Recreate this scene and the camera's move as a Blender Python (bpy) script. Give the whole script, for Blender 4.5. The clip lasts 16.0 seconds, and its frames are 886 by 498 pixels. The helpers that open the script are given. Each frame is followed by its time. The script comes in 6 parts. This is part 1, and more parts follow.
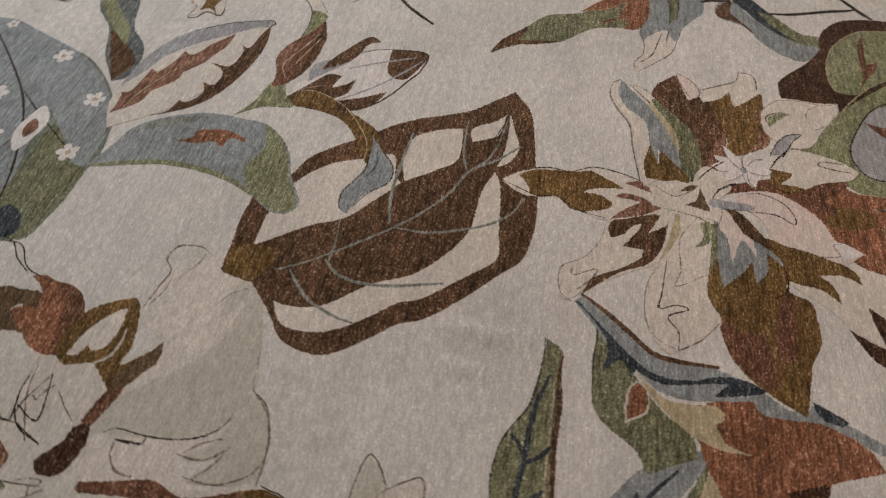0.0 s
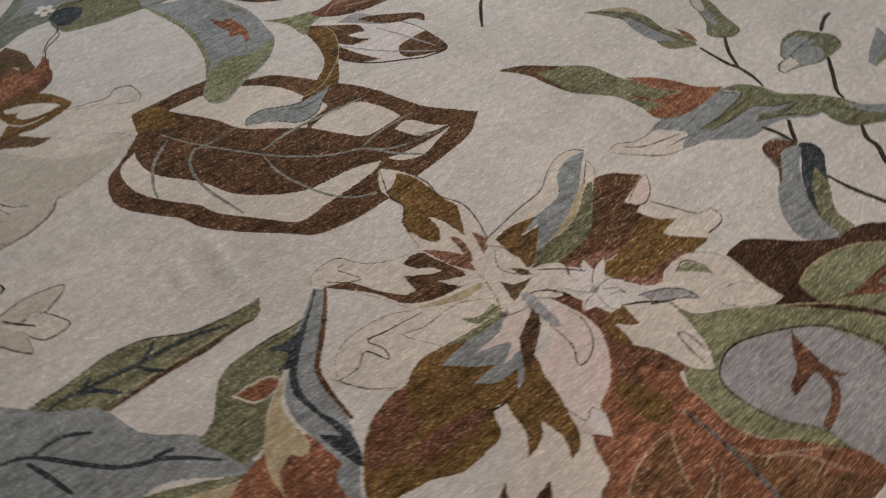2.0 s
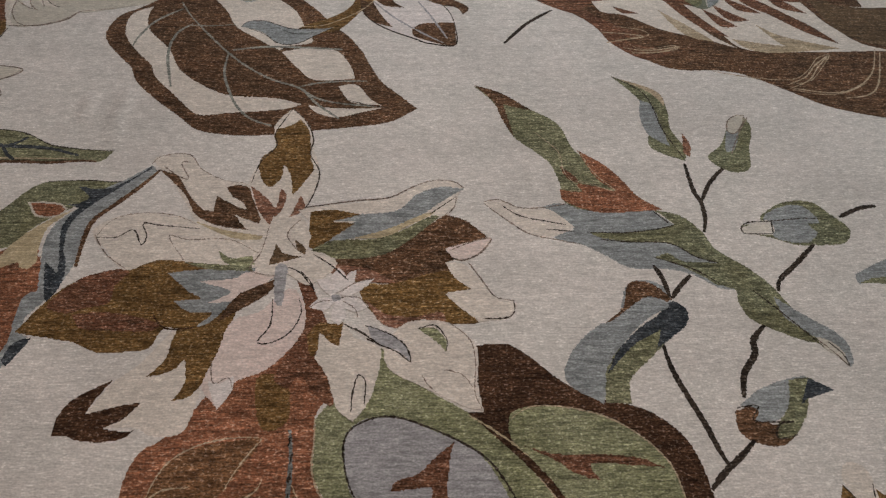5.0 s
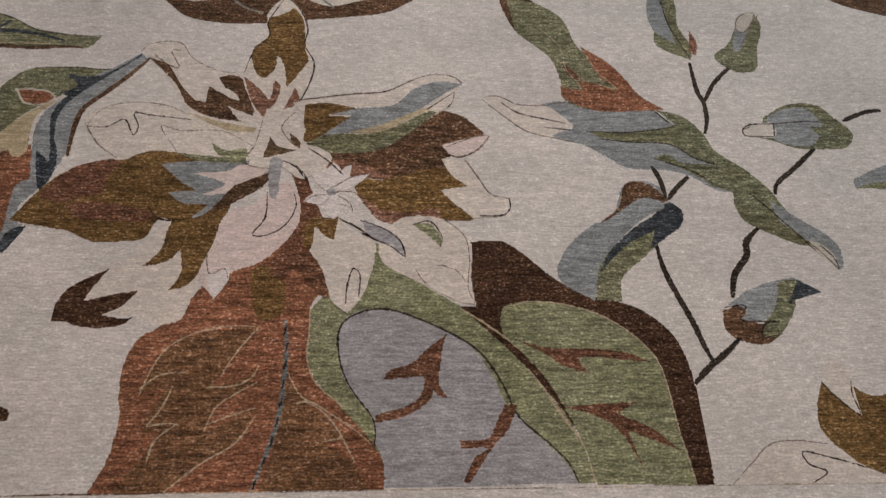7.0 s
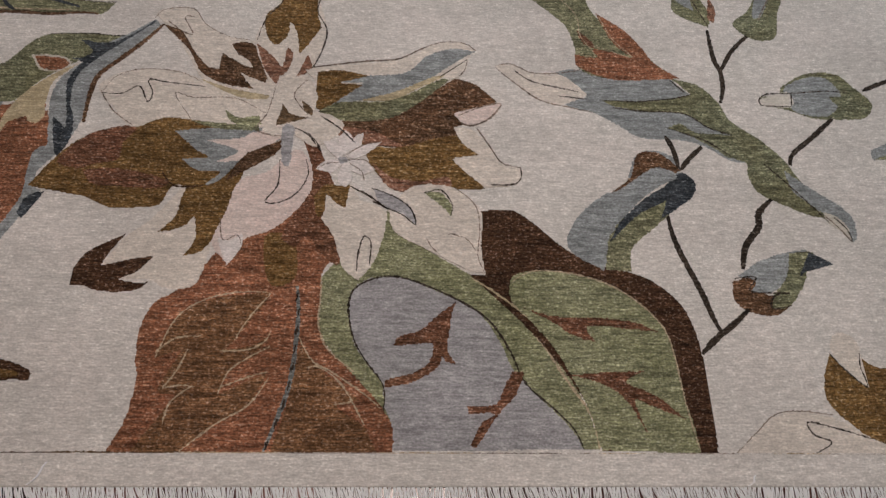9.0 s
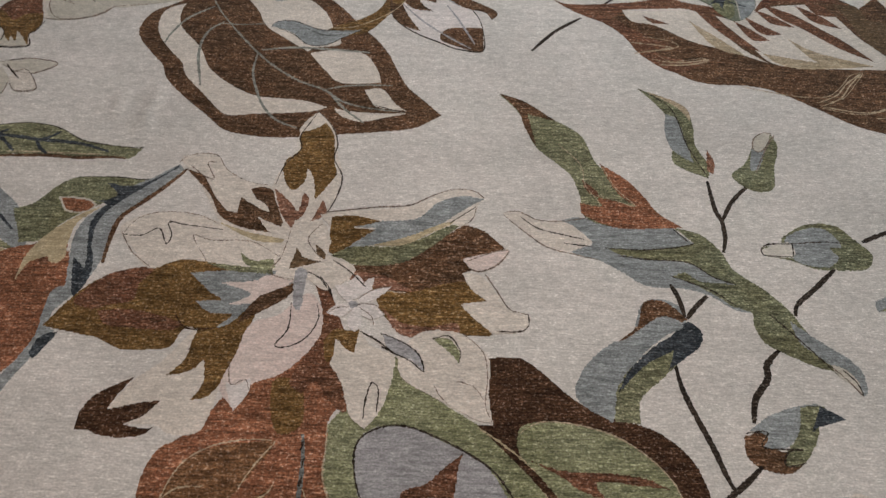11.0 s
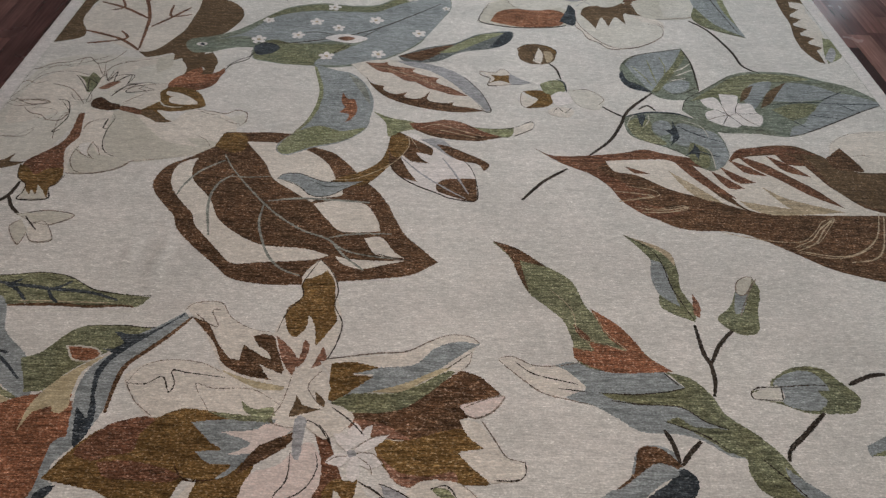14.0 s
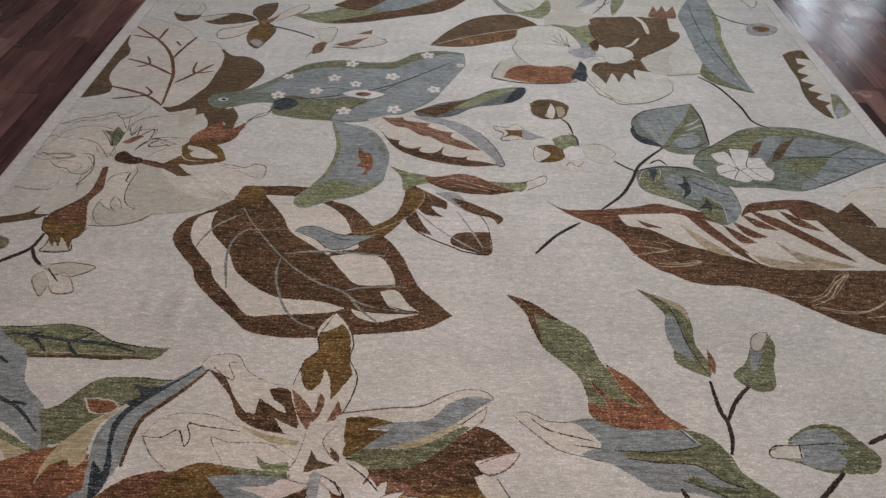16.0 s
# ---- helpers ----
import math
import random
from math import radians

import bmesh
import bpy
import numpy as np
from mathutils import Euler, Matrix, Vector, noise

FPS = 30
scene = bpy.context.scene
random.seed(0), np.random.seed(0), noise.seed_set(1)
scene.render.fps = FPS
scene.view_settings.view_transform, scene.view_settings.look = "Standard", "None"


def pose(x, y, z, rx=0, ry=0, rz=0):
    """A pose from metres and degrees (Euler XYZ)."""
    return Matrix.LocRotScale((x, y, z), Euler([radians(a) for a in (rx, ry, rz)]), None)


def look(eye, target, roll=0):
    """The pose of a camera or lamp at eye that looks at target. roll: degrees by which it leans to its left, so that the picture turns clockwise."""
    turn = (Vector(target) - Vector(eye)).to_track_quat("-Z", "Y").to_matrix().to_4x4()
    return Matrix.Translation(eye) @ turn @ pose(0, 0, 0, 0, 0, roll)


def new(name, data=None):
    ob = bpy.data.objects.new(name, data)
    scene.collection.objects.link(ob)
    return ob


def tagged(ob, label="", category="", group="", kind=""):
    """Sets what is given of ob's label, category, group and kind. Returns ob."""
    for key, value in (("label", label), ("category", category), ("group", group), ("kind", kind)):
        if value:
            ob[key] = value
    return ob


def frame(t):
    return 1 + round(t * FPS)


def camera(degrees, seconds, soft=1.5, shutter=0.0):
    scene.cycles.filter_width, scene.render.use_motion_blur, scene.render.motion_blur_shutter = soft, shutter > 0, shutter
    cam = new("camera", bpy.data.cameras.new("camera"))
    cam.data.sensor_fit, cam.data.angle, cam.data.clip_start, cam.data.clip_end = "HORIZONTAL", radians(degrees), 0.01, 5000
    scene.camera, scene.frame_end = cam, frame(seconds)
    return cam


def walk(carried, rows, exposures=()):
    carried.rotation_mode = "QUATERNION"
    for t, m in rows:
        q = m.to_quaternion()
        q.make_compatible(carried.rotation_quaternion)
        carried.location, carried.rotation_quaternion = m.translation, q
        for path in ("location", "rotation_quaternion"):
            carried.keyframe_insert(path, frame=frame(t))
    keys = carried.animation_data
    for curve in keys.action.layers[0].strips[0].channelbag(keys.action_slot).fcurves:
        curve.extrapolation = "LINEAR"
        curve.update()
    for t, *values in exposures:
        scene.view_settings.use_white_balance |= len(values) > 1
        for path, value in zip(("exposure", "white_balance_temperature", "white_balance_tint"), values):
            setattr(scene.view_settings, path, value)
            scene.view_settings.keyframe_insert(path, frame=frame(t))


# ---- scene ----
cam = camera(64.4, 16.0, soft=1.3, shutter=0.45)
PATH = [
    (0, (0.03, 1.062, 1.186), (1.223, 1.277, -0.406), 0.5),
    (0.5, (0.08, 0.817, 1.16), (1.215, 1.247, -0.429), -3.0),
    (1, (0.21, 0.603, 1.14), (1.313, 1.153, -0.436), -1.1),
    (1.5, (0.35, 0.343, 1.16), (1.296, 1.151, -0.406), -2.4),
    (2, (0.525, 0.148, 1.161), (1.311, 1.102, -0.411), 0.2),
    (2.5, (0.793, 0.063, 1.168), (1.417, 1.132, -0.403), 1.9),
    (3, (1.03, -0.054, 1.19), (1.422, 1.112, -0.387), 2.5),
    (3.5, (1.224, -0.108, 1.194), (1.47, 1.078, -0.398), 5.4),
    (5.8, (1.412, -0.193, 1.23), (1.512, 0.921, -0.428), 4.1),
    (6, (1.407, -0.192, 1.226), (1.506, 0.89, -0.453), 4.3),
    (6.5, (1.401, -0.195, 1.213), (1.534, 0.826, -0.501), 6.8),
    (7, (1.409, -0.196, 1.206), (1.536, 0.748, -0.553), 7.1),
    (7.5, (1.418, -0.2, 1.199), (1.525, 0.688, -0.59), 6.7),
    (8, (1.417, -0.2, 1.192), (1.511, 0.647, -0.618), 6.3),
    (8.5, (1.416, -0.203, 1.188), (1.507, 0.631, -0.627), 6.3),
    (8.7, (1.422, -0.203, 1.197), (1.506, 0.639, -0.616), 5.8),
    (10.8, (1.412, -0.145, 1.267), (1.468, 0.96, -0.399), 4.7),
    (11, (1.414, -0.147, 1.264), (1.469, 0.989, -0.381), 4.3),
    (11.5, (1.422, -0.136, 1.283), (1.477, 1.064, -0.317), 3.8),
    (12, (1.418, -0.133, 1.295), (1.48, 1.129, -0.256), 3.6),
    (12.5, (1.411, -0.133, 1.309), (1.481, 1.172, -0.205), 4.0),
    (13, (1.409, -0.137, 1.327), (1.482, 1.21, -0.149), 4.2),
    (13.5, (1.407, -0.141, 1.336), (1.477, 1.241, -0.107), 4.1),
    (14, (1.407, -0.14, 1.346), (1.464, 1.262, -0.08), 3.6),
    (14.5, (1.403, -0.136, 1.353), (1.437, 1.286, -0.053), 2.9),
    (15, (1.401, -0.136, 1.358), (1.421, 1.309, -0.025), 2.4),
    (15.5, (1.4, -0.137, 1.364), (1.42, 1.328, 0.002), 2.2),
    (16, (1.396, -0.139, 1.375), (1.417, 1.351, 0.042), 2.8),
]
walk(cam, [(t, look(eye, target, roll)) for t, eye, target, roll in PATH],
     [(0.0, -0.08, 6780, 11), (0.5, -0.13, 6760, 11), (1.0, -0.13, 6720, 10), (2.0, -0.08, 6570, 9), (3.0, -0.14, 6400, 6), (3.5, -0.15, 6400, 7), (6.0, -0.1, 6470, 11), (7.5, 0.0, 6420, 12), (8.5, 0.0, 6400, 12), (11.0, 0.03, 6340, 8), (12.0, 0.03, 6310, 8), (13.0, -0.05, 6320, 8), (14.5, -0.04, 6380, 8), (16.0, -0.03, 6420, 11)])

# ---- light: daylight from a far window; unseen side window, warm and cool ceiling lamps ----
world = bpy.data.worlds.new("world")
scene.world = world
world.use_nodes = True
wn = world.node_tree.nodes
sky = wn.new("ShaderNodeTexSky")
sky.sky_type, sky.sun_disc = "NISHITA", False
sky.sun_elevation, sky.sun_rotation = radians(38), radians(30)
world.node_tree.links.new(sky.outputs[0], wn["Background"].inputs[0])
wn["Background"].inputs[1].default_value = 0.12

# room: inner faces of the walls
ROOM_W, ROOM_E, ROOM_S, ROOM_N, ROOM_H = -2.6, 6.4, -2.4, 7.4, 2.75


def area(name, place, target, width, height, power, colour):
    lamp = bpy.data.lights.new(name, "AREA")
    lamp.shape, lamp.size, lamp.size_y, lamp.energy, lamp.color = "RECTANGLE", width, height, power, colour
    ob = new(name, lamp)
    ob.matrix_world = look(place, target)
    return ob


for wx, wz, wh, power in ((5.36, 1.62, 0.95, 4.2), (5.93, 1.66, 0.95, 2.7)):
    area("window_daylight", (wx, ROOM_N + 0.02, wz), (wx - 1.9, 2.5, 0.2), 0.3, wh, power, (0.80, 0.91, 1.0))
# added lamp in an unseen side window, cools the rug's right side
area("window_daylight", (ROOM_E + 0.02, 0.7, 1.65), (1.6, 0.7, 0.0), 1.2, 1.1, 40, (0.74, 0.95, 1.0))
# unseen ceiling lamps: a warm one near, a cool one added for the far half
area("unseen_ceiling_lamp", (1.42, 0.25, ROOM_H - 0.16), (1.42, 0.25, 0), 0.5, 0.5, 24.5, (1.0, 0.84, 0.725))
area("unseen_ceiling_lamp", (1.75, 3.1, ROOM_H - 0.16), (1.75, 3.1, 0), 0.5, 0.5, 37, (0.88, 0.955, 1.0))


# ---- materials ----
def base_material(name, rough=0.8):
    m = bpy.data.materials.new(name)
    m.use_nodes = True
    nt = m.node_tree
    b = nt.nodes["Principled BSDF"]
    b.inputs["Roughness"].default_value = rough
    return m, nt, b


def node(nt, kind, **sockets):
    n = nt.nodes.new(kind)
    for k, v in sockets.items():
        n.inputs[k.replace("_", " ")].default_value = v
    return n


def noise_at(nt, source, scale, detail=2.0, stretch=None):
    if stretch:
        mp = nt.nodes.new("ShaderNodeMapping")
        mp.inputs["Scale"].default_value = stretch
        nt.links.new(source, mp.inputs["Vector"])
        source = mp.outputs["Vector"]
    n = node(nt, "ShaderNodeTexNoise", Scale=scale, Detail=detail)
    nt.links.new(source, n.inputs["Vector"])
    return n.outputs["Fac"]


def spread(nt, source, lo, hi, a=0.3, b=0.7):
    n = nt.nodes.new("ShaderNodeMapRange")
    for k, v in zip(("From Min", "From Max", "To Min", "To Max"), (a, b, lo, hi)):
        n.inputs[k].default_value = v
    nt.links.new(source, n.inputs["Value"])
    return n.outputs["Result"]


def times(nt, a, b, op="MULTIPLY"):
    n = nt.nodes.new("ShaderNodeMath")
    n.operation = op
    nt.links.new(a, n.inputs[0])
    nt.links.new(b, n.inputs[1])
    return n.outputs[0]


def blend(nt, fac, a, b):
    """Mix of two colours (socket or rgb) by a socket."""
    n = nt.nodes.new("ShaderNodeMix")
    n.data_type = "RGBA"
    for i, c in ((6, a), (7, b)):
        if isinstance(c, tuple):
            n.inputs[i].default_value = (*c, 1)
        else:
            nt.links.new(c, n.inputs[i])
    nt.links.new(fac, n.inputs[0])
    return n.outputs[2]


def pile(name, rgb, second=None, fleck=None, streak=0.22, fleck_amount=0.75):
    """Hand-knotted wool: knots, rows of uneven dye, flecks of lighter yarn."""
    m, nt, b = base_material(name, 0.95)
    pos = nt.nodes.new("ShaderNodeNewGeometry").outputs["Position"]
    knots = noise_at(nt, pos, 1.0, 2.0, (210, 330, 210))
    rows = noise_at(nt, pos, 1.0, 3.0, (16, 170, 16))
    dye = noise_at(nt, pos, 9, 4.0)
    mottle = noise_at(nt, pos, 1.0, 3.0, (34, 75, 34))
    lots = noise_at(nt, pos, 1.0, 2.0, (1.6, 13, 1.6))
    dashes = noise_at(nt, pos, 1.0, 1.5, (55, 310, 55))
    yarn = noise_at(nt, pos, 1.0, 1.5, (130, 300, 130))
    second = second or tuple(c * 0.75 for c in rgb)
    fleck = fleck or tuple(min(0.8, c * 1.5 + 0.07) for c in rgb)
    col = blend(nt, spread(nt, dye, 0, 1, 0.36, 0.64), rgb, second)
    where = times(nt, spread(nt, yarn, 0, 1, 0.52, 0.66), spread(nt, mottle, 0.25, 1.0, 0.35, 0.65))
    col = blend(nt, spread(nt, where, 0, fleck_amount, 0, 1), col, fleck)
    speck = noise_at(nt, pos, 1.0, 1.0, (150, 215, 150))
    pale = tuple(min(0.78, c * 1.25 + 0.09) for c in fleck)
    col = blend(nt, spread(nt, times(nt, spread(nt, speck, 0, 1, 0.60, 0.70), spread(nt, dye, 1, 0.3, 0.3, 0.7)), 0, min(0.85, 3 * streak), 0, 1), col, pale)
    shade = noise_at(nt, pos, 1.0, 2.0, (11, 105, 11))
    value = times(nt, spread(nt, rows, 1 - (streak if streak > 0.1 else 0.55 * streak), 1 + (streak if streak > 0.1 else 0.55 * streak)), spread(nt, knots, 1 - 1.7 * streak, 1 + 1.7 * streak, 0.32, 0.68))
    value = times(nt, value, spread(nt, mottle, 1 - streak, 1 + streak))
    value = times(nt, value, spread(nt, shade, 1.0 + 0.25 * streak, 1 - (1.5 if streak > 0.1 else 0.45) * streak, 0.5, 0.68))
    value = times(nt, value, spread(nt, noise_at(nt, pos, 3.2, 4.0), 0.93, 1.07, 0.3, 0.7))
    value = times(nt, value, spread(nt, lots, 1 - 0.5 * streak, 1 + 0.5 * streak, 0.35, 0.65))
    value = times(nt, value, spread(nt, dashes, 1 - 1.3 * streak, 1 + 1.3 * streak, 0.35, 0.65))
    hsv = nt.nodes.new("ShaderNodeHueSaturation")
    nt.links.new(col, hsv.inputs["Color"])
    nt.links.new(value, hsv.inputs["Value"])
    nt.links.new(hsv.outputs[0], b.inputs["Base Color"])
    b.inputs["Sheen Weight"].default_value = 0.13
    b.inputs["Sheen Roughness"].default_value = 0.4
    b.inputs["Specular IOR Level"].default_value = 0.1
    bump = node(nt, "ShaderNodeBump", Strength=0.5, Distance=0.0016)
    nt.links.new(times(nt, knots, rows, "ADD"), bump.inputs["Height"])
    nt.links.new(bump.outputs[0], b.inputs["Normal"])
    return m


ivory = pile("ivory_wool", (0.60, 0.548, 0.52), (0.555, 0.517, 0.49), (0.84, 0.80, 0.77), 0.085, 0.65)
cream = pile("cream_wool", (0.615, 0.54, 0.485), (0.58, 0.515, 0.465), (0.82, 0.76, 0.70), 0.085, 0.6)
white = pile("white_wool", (0.67, 0.60, 0.585), (0.64, 0.585, 0.57), (0.80, 0.75, 0.73), 0.085, 0.6)
sand = pile("sand_wool", (0.515, 0.468, 0.41), (0.48, 0.435, 0.375), (0.63, 0.585, 0.52), 0.08, 0.6)
pink = pile("pale_pink_wool", (0.64, 0.515, 0.48), (0.61, 0.505, 0.47), (0.77, 0.67, 0.64), 0.085, 0.6)
ochre = pile("straw_wool", (0.46, 0.375, 0.25), (0.41, 0.33, 0.21), (0.57, 0.48, 0.34), 0.12)
tan = pile("tan_wool", (0.40, 0.31, 0.22), (0.35, 0.27, 0.18), None, 0.16)
brown = pile("brown_wool", (0.106, 0.053, 0.028), (0.076, 0.042, 0.023), (0.25, 0.155, 0.10), 0.3)
umber = pile("umber_wool", (0.055, 0.026, 0.014), (0.042, 0.021, 0.012), (0.16, 0.09, 0.055), 0.3)
rust = pile("rust_wool", (0.245, 0.099, 0.055), (0.185, 0.077, 0.041), (0.41, 0.24, 0.16), 0.27)
bark = pile("bark_wool", (0.118, 0.074, 0.041), (0.098, 0.062, 0.034), (0.22, 0.15, 0.1), 0.22)
bone = pile("bone_wool", (0.58, 0.535, 0.488), (0.545, 0.50, 0.45), (0.74, 0.69, 0.64), 0.08, 0.6)
rustbrown = pile("rust_brown_wool", (0.150, 0.064, 0.037), (0.112, 0.052, 0.029), (0.31, 0.18, 0.125), 0.28)
pinkrust = pile("faded_rust_wool", (0.22, 0.105, 0.07), (0.165, 0.08, 0.05), (0.42, 0.27, 0.2), 0.24)
gold = pile("gold_brown_wool", (0.152, 0.086, 0.030), (0.118, 0.064, 0.023), (0.30, 0.20, 0.095), 0.26)
tobacco = pile("tobacco_wool", (0.172, 0.086, 0.042), (0.132, 0.066, 0.031), (0.32, 0.20, 0.13), 0.28)
olive = pile("olive_wool", (0.180, 0.177, 0.110), (0.144, 0.142, 0.082), (0.37, 0.345, 0.22), 0.26)
moss = pile("moss_wool", (0.145, 0.150, 0.096), (0.148, 0.141, 0.080), (0.31, 0.30, 0.19), 0.26)
teal = pile("grey_green_wool", (0.17, 0.19, 0.155), (0.15, 0.155, 0.115), (0.30, 0.31, 0.26), 0.2)
sage = pile("sage_wool", (0.228, 0.229, 0.138), (0.186, 0.188, 0.103), (0.41, 0.40, 0.27), 0.22)
blue = pile("blue_grey_wool", (0.268, 0.278, 0.285), (0.225, 0.236, 0.242), (0.38, 0.40, 0.41), 0.16, 0.6)
grey = pile("lavender_grey_wool", (0.335, 0.32, 0.335), (0.295, 0.285, 0.295), (0.47, 0.45, 0.46), 0.13, 0.6)
ash = pile("ash_grey_wool", (0.25, 0.25, 0.225), (0.19, 0.19, 0.17), (0.40, 0.39, 0.35), 0.2)
slate = pile("slate_wool", (0.15, 0.157, 0.156), (0.11, 0.117, 0.117), (0.28, 0.28, 0.27), 0.24)
navy = pile("navy_wool", (0.032, 0.038, 0.047), (0.042, 0.047, 0.054), (0.115, 0.12, 0.13), 0.28)
black = pile("dark_outline_wool", (0.022, 0.016, 0.013), (0.035, 0.025, 0.019), (0.12, 0.09, 0.07), 0.25)
line = pile("faint_outline_wool", (0.22, 0.165, 0.135), (0.15, 0.11, 0.09), (0.38, 0.32, 0.28), 0.25)


def cotton_material():
    m, nt, b = base_material("fringe_cotton", 0.9)
    pos = nt.nodes.new("ShaderNodeNewGeometry").outputs["Position"]
    col = blend(nt, spread(nt, noise_at(nt, pos, 60), 0, 1), (0.93, 0.92, 0.94), (0.84, 0.82, 0.84))
    nt.links.new(col, b.inputs["Base Color"])
    bump = node(nt, "ShaderNodeBump", Strength=0.5, Distance=0.0006)
    nt.links.new(noise_at(nt, pos, 900), bump.inputs["Height"])
    nt.links.new(bump.outputs[0], b.inputs["Normal"])
    return m


def wood_material():
    """Dark red-brown strip laminate with a satin coat."""
    m, nt, b = base_material("floor_laminate", 0.32)
    pos = nt.nodes.new("ShaderNodeNewGeometry").outputs["Position"]
    rnd = nt.nodes.new("ShaderNodeObjectInfo").outputs["Random"]
    isl = nt.nodes.new("ShaderNodeNewGeometry").outputs["Random Per Island"]
    tone = nt.nodes.new("ShaderNodeMath")
    tone.operation = "FRACT"
    nt.links.new(times(nt, rnd, isl, "ADD"), tone.inputs[0])
    ramp = nt.nodes.new("ShaderNodeValToRGB")
    e = ramp.color_ramp.elements
    e[0].position, e[0].color = 0.0, (0.042, 0.021, 0.02, 1)
    e[1].position, e[1].color = 1.0, (0.25, 0.135, 0.115, 1)
    for p, c in ((0.3, (0.095, 0.045, 0.043, 1)), (0.55, (0.14, 0.066, 0.061, 1)), (0.8, (0.185, 0.09, 0.08, 1))):
        k = e.new(p)
        k.color = c
    nt.links.new(tone.outputs[0], ramp.inputs[0])
    shift = nt.nodes.new("ShaderNodeVectorMath")
    shift.operation = "ADD"
    comb = nt.nodes.new("ShaderNodeCombineXYZ")
    for i in range(3):
        nt.links.new(tone.outputs[0], comb.inputs[i])
    scale = nt.nodes.new("ShaderNodeVectorMath")
    scale.operation = "SCALE"
    scale.inputs["Scale"].default_value = 40
    nt.links.new(comb.outputs[0], scale.inputs[0])
    nt.links.new(pos, shift.inputs[0])
    nt.links.new(scale.outputs[0], shift.inputs[1])
    grain = noise_at(nt, shift.outputs[0], 1.0, 5.0, (120, 5, 10))
    cloud = noise_at(nt, shift.outputs[0], 1.0, 3.0, (18, 4, 5))
    value = times(nt, spread(nt, grain, 0.72, 1.28), spread(nt, cloud, 0.7, 1.3))
    hsv = nt.nodes.new("ShaderNodeHueSaturation")
    nt.links.new(ramp.outputs[0], hsv.inputs["Color"])
    nt.links.new(value, hsv.inputs["Value"])
    nt.links.new(hsv.outputs[0], b.inputs["Base Color"])
    smear = noise_at(nt, pos, 6, 4)
    nt.links.new(spread(nt, smear, 0.16, 0.3), b.inputs["Roughness"])
    b.inputs["Specular IOR Level"].default_value = 0.45
    bump = node(nt, "ShaderNodeBump", Strength=0.12, Distance=0.001)
    nt.links.new(times(nt, grain, smear, "ADD"), bump.inputs["Height"])
    nt.links.new(bump.outputs[0], b.inputs["Normal"])
    return m


def plaster_material(name, rgb):
    m, nt, b = base_material(name, 0.9)
    pos = nt.nodes.new("ShaderNodeNewGeometry").outputs["Position"]
    col = blend(nt, noise_at(nt, pos, 1.5, 4), rgb, tuple(c * 0.92 for c in rgb))
    nt.links.new(col, b.inputs["Base Color"])
    bump = node(nt, "ShaderNodeBump", Strength=0.1, Distance=0.002)
    nt.links.new(noise_at(nt, pos, 90, 3), bump.inputs["Height"])
    nt.links.new(bump.outputs[0], b.inputs["Normal"])
    return m


cotton, wood = cotton_material(), wood_material()
wall_paint, ceiling_paint = plaster_material("wall_paint", (0.62, 0.58, 0.53)), plaster_material("ceiling_paint", (0.78, 0.77, 0.75))
frame_paint = plaster_material("window_paint", (0.75, 0.75, 0.74))
glow, gnt, gb = base_material("lamp_diffuser", 0.5)
gb.inputs["Emission Color"].default_value = (1.0, 0.86, 0.72, 1)
gb.inputs["Emission Strength"].default_value = 3.0


# ---- building helpers ----
from mathutils import geometry


def mesh_object(name, verts, faces, material, parent=None, label=""):
    me = bpy.data.meshes.new(name)
    me.from_pydata(verts, [], faces)
    me.materials.append(material)
    ob = new(name, me)
    ob.parent = parent
    return tagged(ob, label) if label else ob


def part(name, bm, material, parent=None, label=""):
    me = bpy.data.meshes.new(name)
    bm.to_mesh(me)
    bm.free()
    me.materials.append(material)
    ob = new(name, me)
    ob.parent = parent
    return tagged(ob, label) if label else ob


def box_bm(x0, x1, y0, y1, z0, z1, bevel=0.0, segments=2):
    bm = bmesh.new()
    bmesh.ops.create_cube(bm, size=1)
    for v in bm.verts:
        v.co = Vector((x0 + (v.co.x + 0.5) * (x1 - x0), y0 + (v.co.y + 0.5) * (y1 - y0), z0 + (v.co.z + 0.5) * (z1 - z0)))
    if bevel:
        bmesh.ops.bevel(bm, geom=bm.edges[:], offset=bevel, segments=segments, affect="EDGES", profile=0.5)
    return bm


# ---- structure ----
floor = tagged(part("floor", box_bm(ROOM_W, ROOM_E, ROOM_S, ROOM_N, -0.20, -0.03), wood), "dark red-brown strip laminate floor", "floor", kind="structure")
tagged(part("ceiling", box_bm(ROOM_W - 0.15, ROOM_E + 0.15, ROOM_S - 0.15, ROOM_N + 0.15, ROOM_H, ROOM_H + 0.15), ceiling_paint), "plain white ceiling", "ceiling", kind="structure")
for nm, b in (("wall_west", (ROOM_W - 0.15, ROOM_W, ROOM_S - 0.15, ROOM_N + 0.15)), 
              ("wall_south", (ROOM_W, ROOM_E, ROOM_S - 0.15, ROOM_S))):
    tagged(part(nm, box_bm(*b, -0.2, ROOM_H), wall_paint), "plain beige painted wall", "wall", kind="structure")

